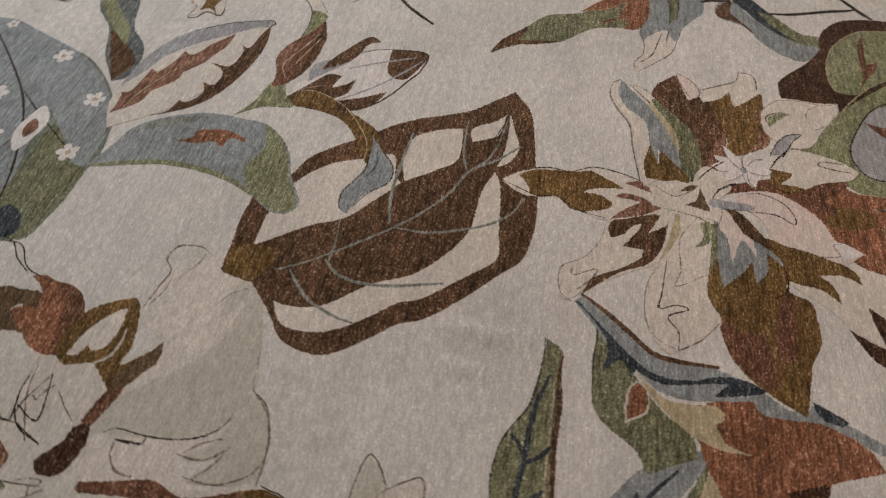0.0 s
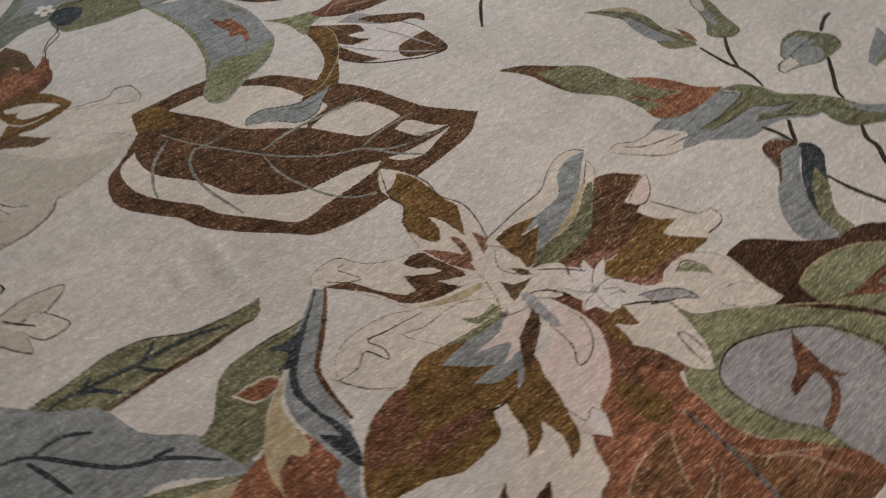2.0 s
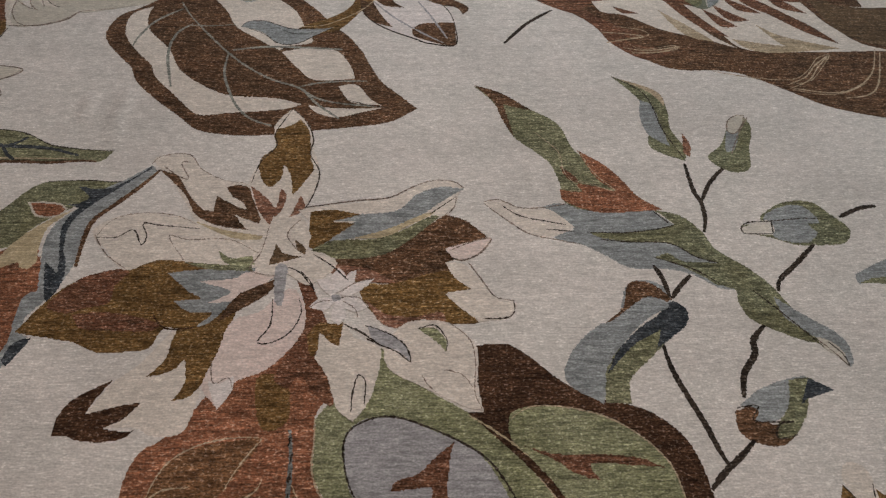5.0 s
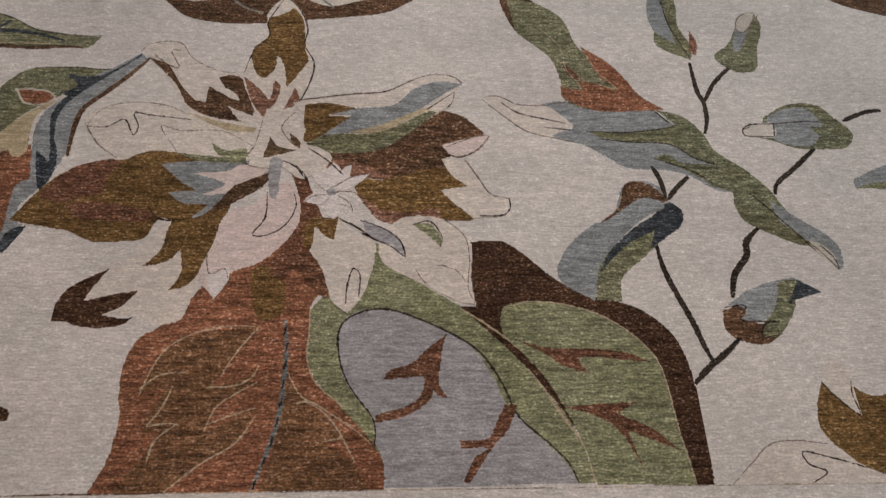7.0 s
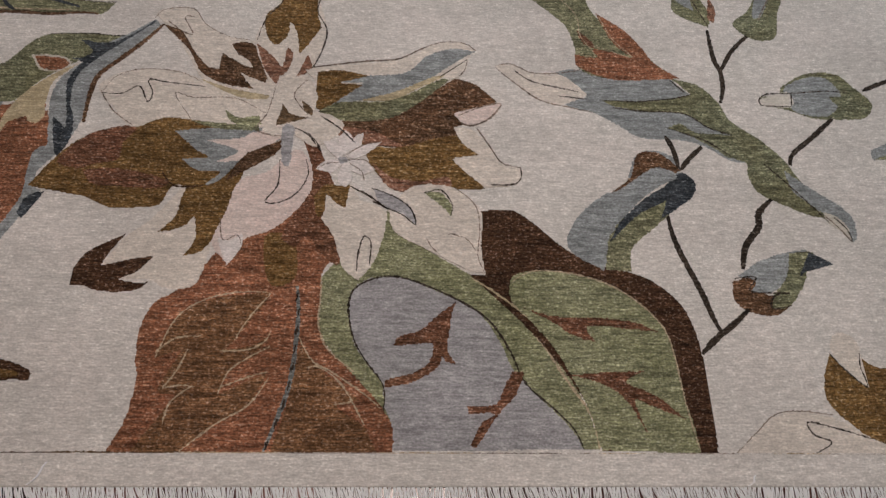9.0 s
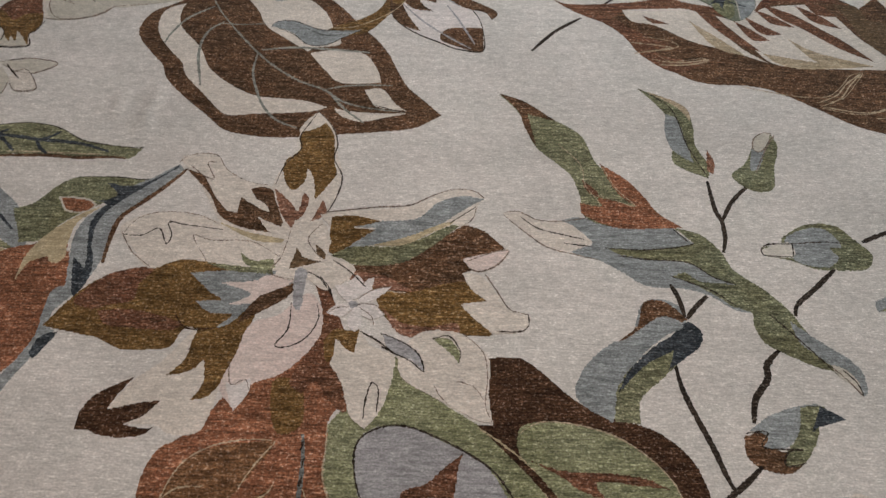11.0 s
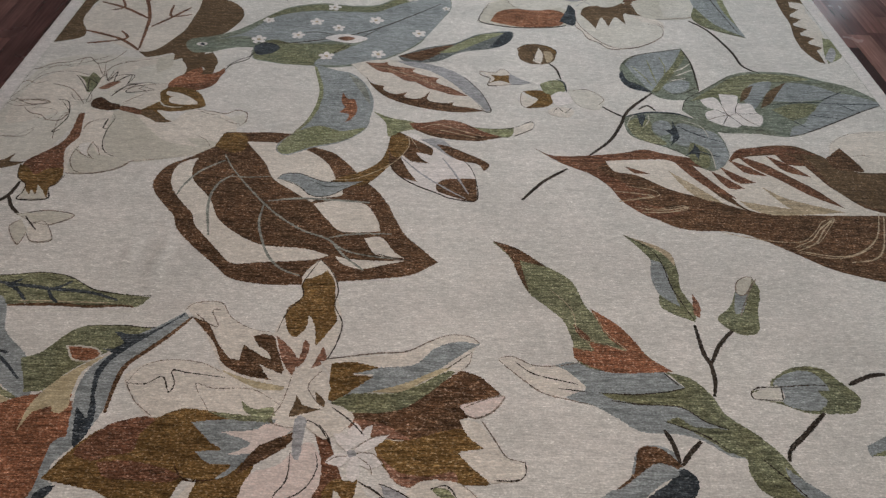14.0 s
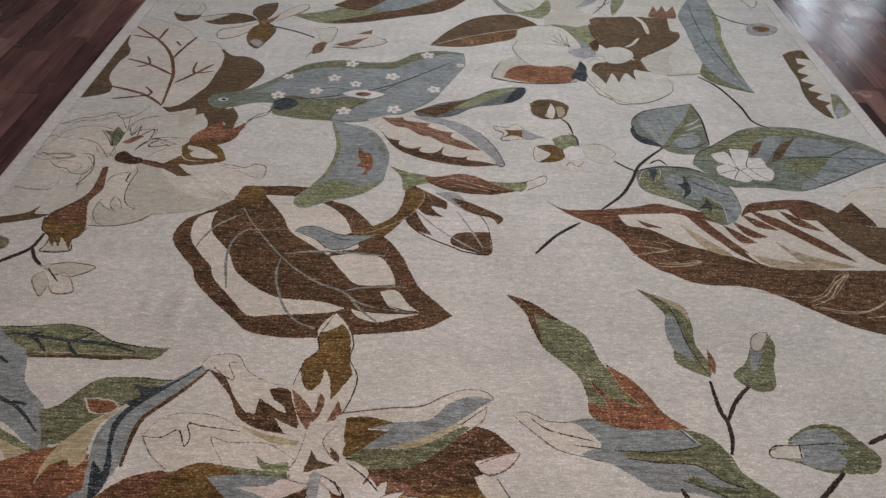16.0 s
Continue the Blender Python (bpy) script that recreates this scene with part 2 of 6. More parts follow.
# north wall with the window opening
WIN = (5.14, 6.15, 0.95, 2.3)
bm = bmesh.new()
for x0, x1, z0, z1 in ((ROOM_W, WIN[0], -0.2, ROOM_H), (WIN[1], ROOM_E, -0.2, ROOM_H), (WIN[0], WIN[1], -0.2, WIN[2]), (WIN[0], WIN[1], WIN[3], ROOM_H)):
    piece = box_bm(x0, x1, ROOM_N, ROOM_N + 0.15, z0, z1)
    tmp = bpy.data.meshes.new("tmp")
    piece.to_mesh(tmp)
    piece.free()
    bm.from_mesh(tmp)
    bpy.data.meshes.remove(tmp)
tagged(part("wall_north", bm, wall_paint), "plain beige painted wall with a window", "wall", kind="structure")
# east wall with a second window, unseen, added for cool light from the right
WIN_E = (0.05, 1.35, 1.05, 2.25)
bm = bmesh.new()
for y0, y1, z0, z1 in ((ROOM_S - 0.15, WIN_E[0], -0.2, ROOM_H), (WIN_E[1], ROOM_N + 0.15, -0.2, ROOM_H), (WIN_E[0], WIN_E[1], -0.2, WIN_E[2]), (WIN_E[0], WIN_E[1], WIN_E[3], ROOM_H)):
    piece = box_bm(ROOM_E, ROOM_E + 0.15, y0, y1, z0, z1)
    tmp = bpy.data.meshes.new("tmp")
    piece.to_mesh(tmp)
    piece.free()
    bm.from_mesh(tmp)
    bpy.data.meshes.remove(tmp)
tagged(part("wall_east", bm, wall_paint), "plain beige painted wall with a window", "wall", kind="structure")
added_east_window = tagged(new("window_2_added"), "unseen white framed window added in the side wall for cool light", "window", kind="structure")
part("window_sill", box_bm(ROOM_E - 0.06, ROOM_E + 0.05, WIN_E[0], WIN_E[1], WIN_E[2], WIN_E[2] + 0.03, 0.004), frame_paint, added_east_window)
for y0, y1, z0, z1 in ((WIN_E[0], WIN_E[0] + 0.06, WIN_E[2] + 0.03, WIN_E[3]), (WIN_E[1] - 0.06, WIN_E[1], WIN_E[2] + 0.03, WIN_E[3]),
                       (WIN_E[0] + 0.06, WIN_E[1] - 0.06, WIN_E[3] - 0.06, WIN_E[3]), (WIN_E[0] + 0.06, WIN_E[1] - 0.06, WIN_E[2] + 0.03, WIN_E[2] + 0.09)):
    part("window_frame", box_bm(ROOM_E + 0.07, ROOM_E + 0.13, y0, y1, z0, z1, 0.004), frame_paint, added_east_window)
window = tagged(new("window_1"), "white framed window with two panes", "window", kind="structure")
yw = ROOM_N + 0.05
for nm, b in (("window_sill", (WIN[0], WIN[1], ROOM_N - 0.06, ROOM_N + 0.05, WIN[2], WIN[2] + 0.03)),):
    part(nm, box_bm(*b, 0.004), frame_paint, window)
mid = (WIN[0] + WIN[1]) / 2
for b in ((WIN[0], WIN[0] + 0.06, WIN[2] + 0.03, WIN[3]), (WIN[1] - 0.06, WIN[1], WIN[2] + 0.03, WIN[3]), (mid - 0.11, mid + 0.11, WIN[2] + 0.09, WIN[3] - 0.06),
          (WIN[0] + 0.06, WIN[1] - 0.06, WIN[3] - 0.06, WIN[3]), (WIN[0] + 0.06, WIN[1] - 0.06, WIN[2] + 0.03, WIN[2] + 0.09)):
    part("window_frame", box_bm(b[0], b[1], yw + 0.02, yw + 0.08, b[2], b[3], 0.004), frame_paint, window)
# fixtures for the two added lamps; neither is in view
for cx, cy in ((1.42, 0.25), (1.75, 3.1)):
    lamp = tagged(part("unseen_ceiling_light", box_bm(cx - 0.3, cx + 0.3, cy - 0.3, cy + 0.3, ROOM_H - 0.06, ROOM_H - 0.002, 0.008), frame_paint), "flat square white ceiling light, unseen, added to light the rug", "lamp", "ceiling lights")
    part("diffuser", box_bm(cx - 0.27, cx + 0.27, cy - 0.27, cy + 0.27, ROOM_H - 0.075, ROOM_H - 0.062, 0.004), glow, lamp)

# ---- rug ----
RUG_W, RUG_S, RUG_N, RUG_T = 3.05, -0.053, 4.30, 0.0
FLOOR = -0.0095
rug = tagged(part("rug", box_bm(0, RUG_W, RUG_S, RUG_N, FLOOR + 0.0005, RUG_T, 0.003, 3), ivory),
             "hand-knotted ivory wool rug with large floral pattern and fringe", "rug")
levels = []
LIFT = 0.00004


def level_for(x0, y0, x1, y1):
    """Each yarn area lies a hair above all earlier ones that it can overlap."""
    k = 1 + max([lv for a, b, c, d, lv in levels if a <= x1 and c >= x0 and b <= y1 and d >= y0], default=0)
    levels.append((x0, y0, x1, y1, k))
    return k


def smooth(points, closed):
    """Points in millimetres; a third value marks a sharp corner. Returns a Catmull-Rom run in metres with knot-sized steps."""
    pts = [Vector((p[0] / 1000, p[1] / 1000)) for p in points]
    sharp = [len(p) > 2 for p in points]
    n, out = len(pts), []
    for i in range(n if closed else n - 1):
        b, c = pts[i], pts[(i + 1) % n]
        a = pts[i - 1] if (closed or i) else b
        d = pts[(i + 2) % n] if (closed or i + 2 < n) else c
        ma = (c - b) * 0.6 if sharp[i] else (c - a) * 0.5
        mc = (c - b) * 0.6 if sharp[(i + 1) % n] else (d - b) * 0.5
        reach = (c - b).length
        for m in (ma, mc):
            if m.length > reach * 1.4:
                m *= reach * 1.4 / m.length
        steps = max(2, min(90, int(reach / 0.0028)))
        for s in range(steps):
            t = s / steps
            out.append(b * (2 * t ** 3 - 3 * t ** 2 + 1) + ma * (t ** 3 - 2 * t ** 2 + t) + c * (3 * t ** 2 - 2 * t ** 3) + mc * (t ** 3 - t ** 2))
    if not closed:
        out.append(pts[-1])
    return out


def woven(p, amount=0.0012, knot=0.0027):
    """A knotted edge: uneven, and stepped from knot to knot."""
    q = Vector((p.x * 260, p.y * 260, 0.0))
    x, y = p.x + amount * noise.noise(q), p.y + amount * noise.noise(q + Vector((31, 7, 3)))
    if knot:
        x, y = round(x / knot) * knot, round(y / knot) * knot
    return Vector((min(max(x, 0.053), 2.997), min(max(y, 0.001), RUG_N - 0.05)))


def stepped(run):
    """The run of knots without repeats."""
    out = [p for i, p in enumerate(run) if (p - run[i - 1]).length > 1e-5]
    return out


def yarn(name, run, faces_of, material, parent, label=""):
    k = level_for(min(p.x for p in run), min(p.y for p in run), max(p.x for p in run), max(p.y for p in run))
    z, n = RUG_T + LIFT * k, len(run)
    verts = [(p.x, p.y, z) for p in run] + [(p.x, p.y, RUG_T - 0.001) for p in run]
    return mesh_object(name, verts, faces_of + [(i, (i + 1) % n, n + (i + 1) % n, n + i) for i in range(n)], material, parent, label)


def patch(name, material, points, parent, label=""):
    """An area of one yarn colour inside a smooth closed outline."""
    run = stepped([woven(p) for p in smooth(points, True)])
    if sum(a.x * b.y - b.x * a.y for a, b in zip(run, run[1:] + run[:1])) < 0:
        run.reverse()
    n = len(run)
    flat, _, tris, *_ = geometry.delaunay_2d_cdt(run, [], [tuple(range(n))], 1, 1e-6)
    k = level_for(min(p.x for p in run), min(p.y for p in run), max(p.x for p in run), max(p.y for p in run))
    m = len(flat)
    verts = [(p.x, p.y, RUG_T + LIFT * k) for p in flat] + [(p.x, p.y, RUG_T + LIFT * k) for p in run] + [(p.x, p.y, RUG_T - 0.001) for p in run]
    skirt = [(m + i, m + (i + 1) % n, m + n + (i + 1) % n, m + n + i) for i in range(n)]
    return mesh_object(name, verts, [tuple(t) for t in tris] + skirt, material, parent, label)


def thread(name, material, width, points, parent):
    """A drawn line of yarn, width in millimetres, thinner at its ends."""
    mid_run = smooth(points, False)
    n, left, right = len(mid_run), [], []
    for i, p in enumerate(mid_run):
        d = (mid_run[min(i + 1, n - 1)] - mid_run[max(i - 1, 0)]).normalized()
        w = width / 2000 * (0.55 + 0.45 * min(1, 4 * min(i, n - 1 - i) / max(1, n - 1))) * (0.95 + (0.85 if width < 7 else 0.35) * noise.noise(Vector((p.x * 240, p.y * 240, 5))))
        side = Vector((-d.y, d.x)) * w
        left.append(woven(p - side, 0.0022, 0))
        right.append(woven(p + side, 0.0022, 0))
    run = left + right[::-1]
    m = 2 * n
    return yarn(name, run, [(i, i + 1, m - 2 - i, m - 1 - i) for i in range(n - 1)], material, parent)


def blossom(parent, x, y, r):
    """A tiny five-petalled blossom with a tan heart, in millimetres."""
    turn, ring = random.uniform(0, 2), []
    for k in range(5):
        for da, q in ((-0.36, 0.92), (0.0, 1.06), (0.36, 0.92), (0.628, 0.6)):
            a = turn + k * 2 * math.pi / 5 + da
            ring.append((x + q * r * random.uniform(0.94, 1.06) * math.cos(a), y + q * r * math.sin(a)))
    top = patch("blossom", white, ring, parent)
    patch("heart", tan, [(x + r * 0.28 * math.cos(a), y + r * 0.28 * math.sin(a)) for a in (0, 1.3, 2.5, 3.8, 5.0)], parent)


# side and end guard lines, pale side bands and overcast selvedges
for x0, x1 in ((0.005, 0.047), (3.003, 3.045)):
    mesh_object("side_band", [(x0, RUG_S + 0.006, 0.00003), (x1, RUG_S + 0.006, 0.00003), (x1, RUG_N - 0.006, 0.00003), (x0, RUG_N - 0.006, 0.00003)], [(0, 1, 2, 3)], white, rug)
for gx in (51, 2999):
    for y0 in range(2, 4200, 210):
        thread("guard_line", line, 4, [(gx + 1.5 * math.sin(y0), y0), (gx, y0 + 110), (gx + 1.5 * math.sin(y0 + 210), y0 + 214)], rug)
for ex in (0.0005, RUG_W - 0.0005):
    ring = [(0.0042 * math.cos(a * math.pi / 4), 0.0042 * math.sin(a * math.pi / 4)) for a in range(8)]
    ys = np.linspace(RUG_S, RUG_N, 300)
    verts = [(ex + u * (1 + 0.12 * math.sin(y * 700)) + 0.001 * noise.noise(Vector((y * 6, ex, 0))), y, -0.0042 + w) for y in ys for u, w in ring]
    cord = mesh_object("selvedge", verts, [(k * 8 + a, k * 8 + 8 + a, k * 8 + 8 + (a + 1) % 8, k * 8 + (a + 1) % 8) for k in range(299) for a in range(8)], white, rug)
    cord.data.shade_smooth()

# a soft crease in the rug between the leaves
def crease(start, end, width, height):
    a, e = Vector(start), Vector(end)
    along = (e - a).normalized()
    side, n, m = Vector((-along.y, along.x)), 24, 13
    verts = []
    for i in range(n):
        for k in range(m):
            u, v = i / (n - 1), 2 * k / (m - 1) - 1
            rise = height * math.sin(math.pi * u) ** 2 * (0.5 + 0.5 * math.cos(math.pi * v)) * (1 + 0.25 * math.sin(9 * u))
            p = a + (e - a) * u + side * (v * width + 0.006 * math.sin(7 * u))
            verts.append((p.x, p.y, RUG_T + 0.00003 + rise))
    ob = mesh_object("crease", verts, [(i * m + k, i * m + k + 1, (i + 1) * m + k + 1, (i + 1) * m + k) for i in range(n - 1) for k in range(m - 1)], ivory, rug)
    if ob.data.polygons[0].normal.z < 0:
        ob.data.flip_normals()
    ob.data.shade_smooth()


crease((0.726, 1.241), (0.733, 0.984), 0.035, 0.008)
crease((0.638, 1.203), (0.658, 1.063), 0.03, 0.0055)

# left pointed leaf
top = patch("leaf", olive, [(745, 988, 1), (720, 952), (675, 952), (602, 951), (534, 952), (468, 954), (406, 945, 1), (358, 966), (316, 987), (272, 1030, 1), (314, 1037), (378, 1043), (447, 1054), (500, 1050), (540, 1036), (594, 1005), (649, 993), (707, 988)], rug, "olive pointed leaf with dark veins")
thread("rib", brown, 10, [(406, 945), (466, 949), (534, 952), (601, 948), (676, 954), (711, 951)], top)
thread("edge", tan, 4, [(433, 960), (494, 962), (572, 961), (656, 961)], top)
thread("vein", navy, 11, [(315, 1012), (358, 1018), (397, 1012), (448, 1007), (495, 1000), (555, 997), (610, 989), (667, 970)], top)
thread("vein", navy, 8, [(492, 999), (519, 1011), (539, 1029)], top)
thread("vein", navy, 9, [(489, 1000), (508, 972), (527, 958)], top)
thread("vein", navy, 8, [(380, 1009), (400, 1019), (415, 1030)], top)
thread("vein", navy, 9, [(381, 1011), (412, 997), (448, 962)], top)
thread("edge", black, 3, [(272, 1030), (315, 1039), (377, 1042), (446, 1053), (500, 1049), (540, 1036), (594, 1005), (649, 993), (707, 987), (745, 988)], top)
# blue grey leaf low left
top = patch("leaf", blue, [(211, 1093), (340, 1003), (405, 956), (442, 870), (509, 809), (547, 757), (565, 710), (568, 673, 1), (519, 705), (466, 744), (415, 766), (341, 754), (142, 861)], rug, "grey-blue leaf with navy veins")
thread("vein", navy, 9, [(229, 967), (279, 945), (378, 842), (460, 796), (526, 738)], top)
thread("vein", navy, 8, [(280, 948), (330, 949), (376, 924)], top)
thread("vein", navy, 8, [(437, 815), (475, 807)], top)
thread("vein", navy, 9, [(268, 941), (289, 892), (308, 840)], top)
patch("leaf", olive, [(385, 765, 1), (436, 747), (519, 705), (563, 677, 1), (513, 693), (450, 712)], top)
patch("leaf", ochre, [(428, 729, 1), (513, 693), (561, 674, 1), (525, 638, 1)], top)
# green leaf with navy band
top = patch("leaf", moss, [(798, 892, 1), (760, 890), (709, 894), (644, 892), (619, 889), (588, 868), (564, 833), (544, 808), (508, 795, 1), (520, 770), (538, 736), (550, 705, 1), (590, 709, 1), (621, 752), (641, 775), (669, 796), (695, 817), (716, 832), (758, 857)], rug, "moss green leaf with a navy and blue-grey band")
thread("edge", black, 3, [(798, 892), (760, 890), (709, 894), (644, 892), (622, 890)], top)
patch("band", rust, [(352, 541, 1), (416, 581), (466, 618), (521, 624), (566, 672), (663, 685, 1), (681, 611), (655, 453, 1)], top)
patch("band", umber, [(492, 500, 1), (507, 545), (550, 583), (569, 547), (545, 485, 1)], top)
patch("band", rust, [(630, 703, 1), (660, 659), (668, 563), (654, 487), (627, 414), (587, 387, 1), (482, 661, 1), (558, 696)], top)
patch("spot", sand, [(684, 814, 1), (682, 798), (657, 788), (622, 793), (604, 817), (595, 831, 1), (632, 833), (668, 826)], top)
patch("spot", rust, [(679, 811, 1), (674, 799), (656, 792), (626, 796), (609, 816), (603, 828, 1), (631, 828), (665, 823)], top)
patch("band", rust, [(655, 704, 1), (661, 671), (680, 601, 1), (658, 584), (655, 528), (658, 488), (644, 438), (621, 409, 1), (619, 446, 1), (611, 489, 1), (587, 462, 1), (562, 452, 1), (511, 613, 1), (540, 639), (588, 707, 1), (580, 663), (578, 612, 1), (591, 660), (616, 669), (648, 659, 1)], top)
patch("band", ochre, [(697, 809, 1), (677, 787), (656, 758), (654, 708), (658, 670), (645, 654, 1), (612, 665, 1), (589, 655), (576, 612, 1), (576, 667), (588, 702), (612, 740), (655, 783)], top)
patch("band", rustbrown, [(622, 672, 1), (629, 658), (623, 650), (609, 655), (607, 666)], top)
patch("band", blue, [(839, 939, 1), (857, 921, 1), (818, 871), (780, 824), (744, 780), (735, 732), (737, 682), (726, 631), (703, 580, 1), (675, 539), (682, 503), (693, 498), (665, 438), (641, 385), (622, 326, 1), (611, 360, 1), (624, 402), (644, 442), (659, 492), (656, 538), (659, 589), (681, 601, 1), (668, 672), (661, 719), (666, 760), (682, 789), (709, 818), (743, 864), (790, 897)], top)
patch("band", navy, [(838, 939, 1), (840, 931), (804, 895), (769, 860), (736, 826), (708, 789), (700, 751), (704, 707), (718, 669), (723, 630), (717, 600), (705, 576, 1), (699, 584), (687, 626), (676, 673, 1), (691, 660), (708, 643, 1), (701, 686), (689, 734), (687, 769), (695, 796), (708, 814, 1), (693, 821), (678, 824, 1), (708, 829), (723, 844, 1), (708, 861), (689, 876, 1), (709, 874), (729, 869), (759, 871), (792, 892), (820, 916)], top)
patch("band", navy, [(700, 497, 1), (690, 471), (671, 437, 1), (660, 450), (670, 484)], top)
thread("rib", brown, 11, [(859, 925), (822, 872), (783, 825), (747, 781), (739, 733), (740, 660)], top)
# rust leaf at the hem
top = patch("leaf", rust, [(1222, 489, 1), (1282, 410), (1272, 368), (1250, 333), (1250, 288), (1249, 234), (1270, 181), (1321, 141), (1368, 91), (1388, 44), (1388, 3, 1), (914, 2, 1), (937, 62), (943, 129), (935, 159), (933, 221), (951, 269), (978, 285), (1028, 342), (1072, 401), (1143, 426), (1193, 469, 1)], rug, "rust-red leaf with tan veins at the hem")
patch("lobe", tobacco, [(968, 164, 1), (993, 237), (1048, 273), (1126, 287, 1), (1157, 285), (1118, 222), (1087, 178, 1), (1137, 189), (1164, 210, 1), (1139, 168), (1103, 148), (1086, 100, 1), (1134, 123), (1166, 138, 1), (1139, 81), (1087, 48), (1034, 3, 1), (952, 3, 1), (992, 62), (1014, 100, 1), (983, 108), (1014, 180, 1)], top)
patch("lobe", tobacco, [(1220, 191, 1), (1247, 156), (1288, 121), (1330, 89, 1), (1290, 80), (1339, 44), (1361, 3, 1), (1184, 3, 1), (1205, 81), (1211, 140, 1)], top)
patch("lobe", gold, [(1135, 404), (1188, 400), (1199, 321), (1153, 307)], top)
thread("vein", tan, 3, [(968, 164), (993, 237), (1038, 273), (1096, 289), (1151, 290)], top)
thread("vein", tan, 3, [(1157, 287), (1122, 238), (1102, 196)], top)
thread("vein", tan, 3, [(1078, 177), (1128, 180), (1156, 196), (1165, 216)], top)
thread("vein", tan, 3, [(1085, 100), (1099, 140), (1130, 165), (1166, 186)], top)
thread("vein", tan, 3, [(1088, 112), (1133, 130), (1166, 140)], top)
thread("vein", tan, 3, [(1170, 130), (1139, 81), (1087, 48), (1034, 3)], top)
thread("vein", tan, 3, [(966, 174), (999, 200), (1042, 204)], top)
thread("vein", tan, 3, [(1023, 180), (1008, 139), (989, 110)], top)
thread("vein", tan, 3, [(989, 110), (1021, 115), (1045, 112)], top)
thread("vein", tan, 3, [(1040, 115), (1007, 86), (999, 48)], top)
thread("vein", tan, 3, [(1214, 207), (1242, 161), (1277, 141), (1337, 101), (1365, 77)], top)
thread("vein", tan, 3, [(1233, 148), (1257, 148), (1298, 116), (1339, 48)], top)
thread("vein", tan, 3, [(1285, 82), (1318, 88)], top)
thread("rib", slate, 9, [(1205, 302), (1211, 244), (1210, 160), (1203, 101), (1187, 48), (1173, 3)], top)
for rx, ry in ((1207, 290), (1212, 258), (1212, 226), (1211, 190), (1210, 158), (1206, 124), (1200, 92), (1190, 58), (1178, 22)):
    thread("rib", black, 4.5, [(rx, ry), (rx - 1, ry - 9), (rx - 3, ry - 17)], top)
# green and lavender leaf
top = patch("leaf", sage, [(1248, 322, 1), (1285, 368), (1366, 466, 1), (1411, 405), (1527, 329, 1), (1598, 269), (1656, 205), (1701, 132), (1727, 73), (1742, 8, 1), (1388, 6, 1), (1388, 44), (1357, 91), (1296, 156), (1264, 192), (1249, 234), (1250, 288)], rug, "sage green leaf with a lavender-grey heart at the hem")
patch("heart", grey, [(1302, 277), (1314, 305), (1349, 323), (1401, 321), (1474, 290), (1535, 258), (1574, 204), (1602, 142), (1648, 92), (1693, 44), (1713, 8, 1), (1389, 5, 1), (1387, 44), (1371, 82, 1), (1369, 121, 1), (1335, 161), (1311, 204)], top)
thread("edge", black, 4, [(1371, 70), (1369, 116), (1335, 163), (1311, 208), (1301, 266), (1314, 302), (1360, 323), (1412, 318), (1495, 282), (1556, 241), (1594, 183), (1620, 122), (1667, 77), (1698, 44), (1714, 9)], top)
thread("edge", tan, 5, [(1529, 327), (1598, 264), (1655, 194), (1691, 132), (1726, 77), (1738, 44), (1740, 9)], top)
thread("edge", tan, 3, [(1247, 327), (1249, 277), (1248, 231), (1267, 183), (1316, 141)], top)
patch("twig", rustbrown, [(1501, 277, 1), (1463, 246), (1433, 219), (1393, 205), (1385, 188, 1), (1433, 193), (1456, 193), (1450, 162), (1424, 141), (1375, 126), (1371, 113, 1), (1424, 124), (1468, 155), (1468, 184, 1), (1478, 162), (1499, 154, 1), (1483, 182), (1487, 225), (1492, 257)], top)
patch("twig", rustbrown, [(1597, 142, 1), (1618, 142, 1), (1602, 102), (1569, 66), (1540, 25), (1530, 10, 1), (1519, 14, 1), (1539, 51), (1564, 68), (1518, 68, 1), (1515, 82, 1), (1565, 85), (1583, 117)], top)
# dark brown leaf with green lobe
top = patch("leaf", umber, [(1539, 466, 1), (1608, 470), (1651, 443), (1712, 386), (1774, 354), (1857, 329), (1915, 283), (1938, 228), (1946, 164), (1947, 83), (1945, 2, 1), (1745, 6, 1), (1730, 73), (1692, 142), (1627, 226), (1525, 330, 1), (1555, 330, 1), (1541, 383)], rug, "dark brown leaf with a sage green lobe at the hem")
thread("vein", ochre, 5, [(1527, 324), (1569, 296), (1620, 256), (1665, 212), (1697, 165), (1721, 115), (1734, 60), (1741, 11)], top)
patch("lobe", sage, [(1600, 303), (1608, 328), (1644, 338), (1708, 336), (1781, 316), (1840, 277), (1881, 228), (1894, 174), (1900, 102), (1911, 44), (1914, 2, 1), (1744, 7, 1), (1733, 58), (1722, 92), (1700, 142), (1671, 194), (1628, 247), (1603, 275)], top)
thread("edge", tan, 3, [(1602, 314), (1644, 338), (1708, 336), (1781, 316), (1840, 277), (1881, 228), (1894, 174), (1901, 93), (1914, 4)], top)
patch("vein", rustbrown, [(1624, 264, 1), (1680, 248), (1763, 245), (1825, 238), (1872, 219, 1), (1813, 225), (1740, 229), (1753, 198, 1), (1708, 213), (1679, 235)], top)
patch("vein", rustbrown, [(1703, 137, 1), (1772, 143), (1835, 145, 1), (1800, 125), (1848, 102), (1899, 59, 1), (1835, 85), (1811, 92), (1828, 34, 1), (1796, 92), (1760, 120)], top)
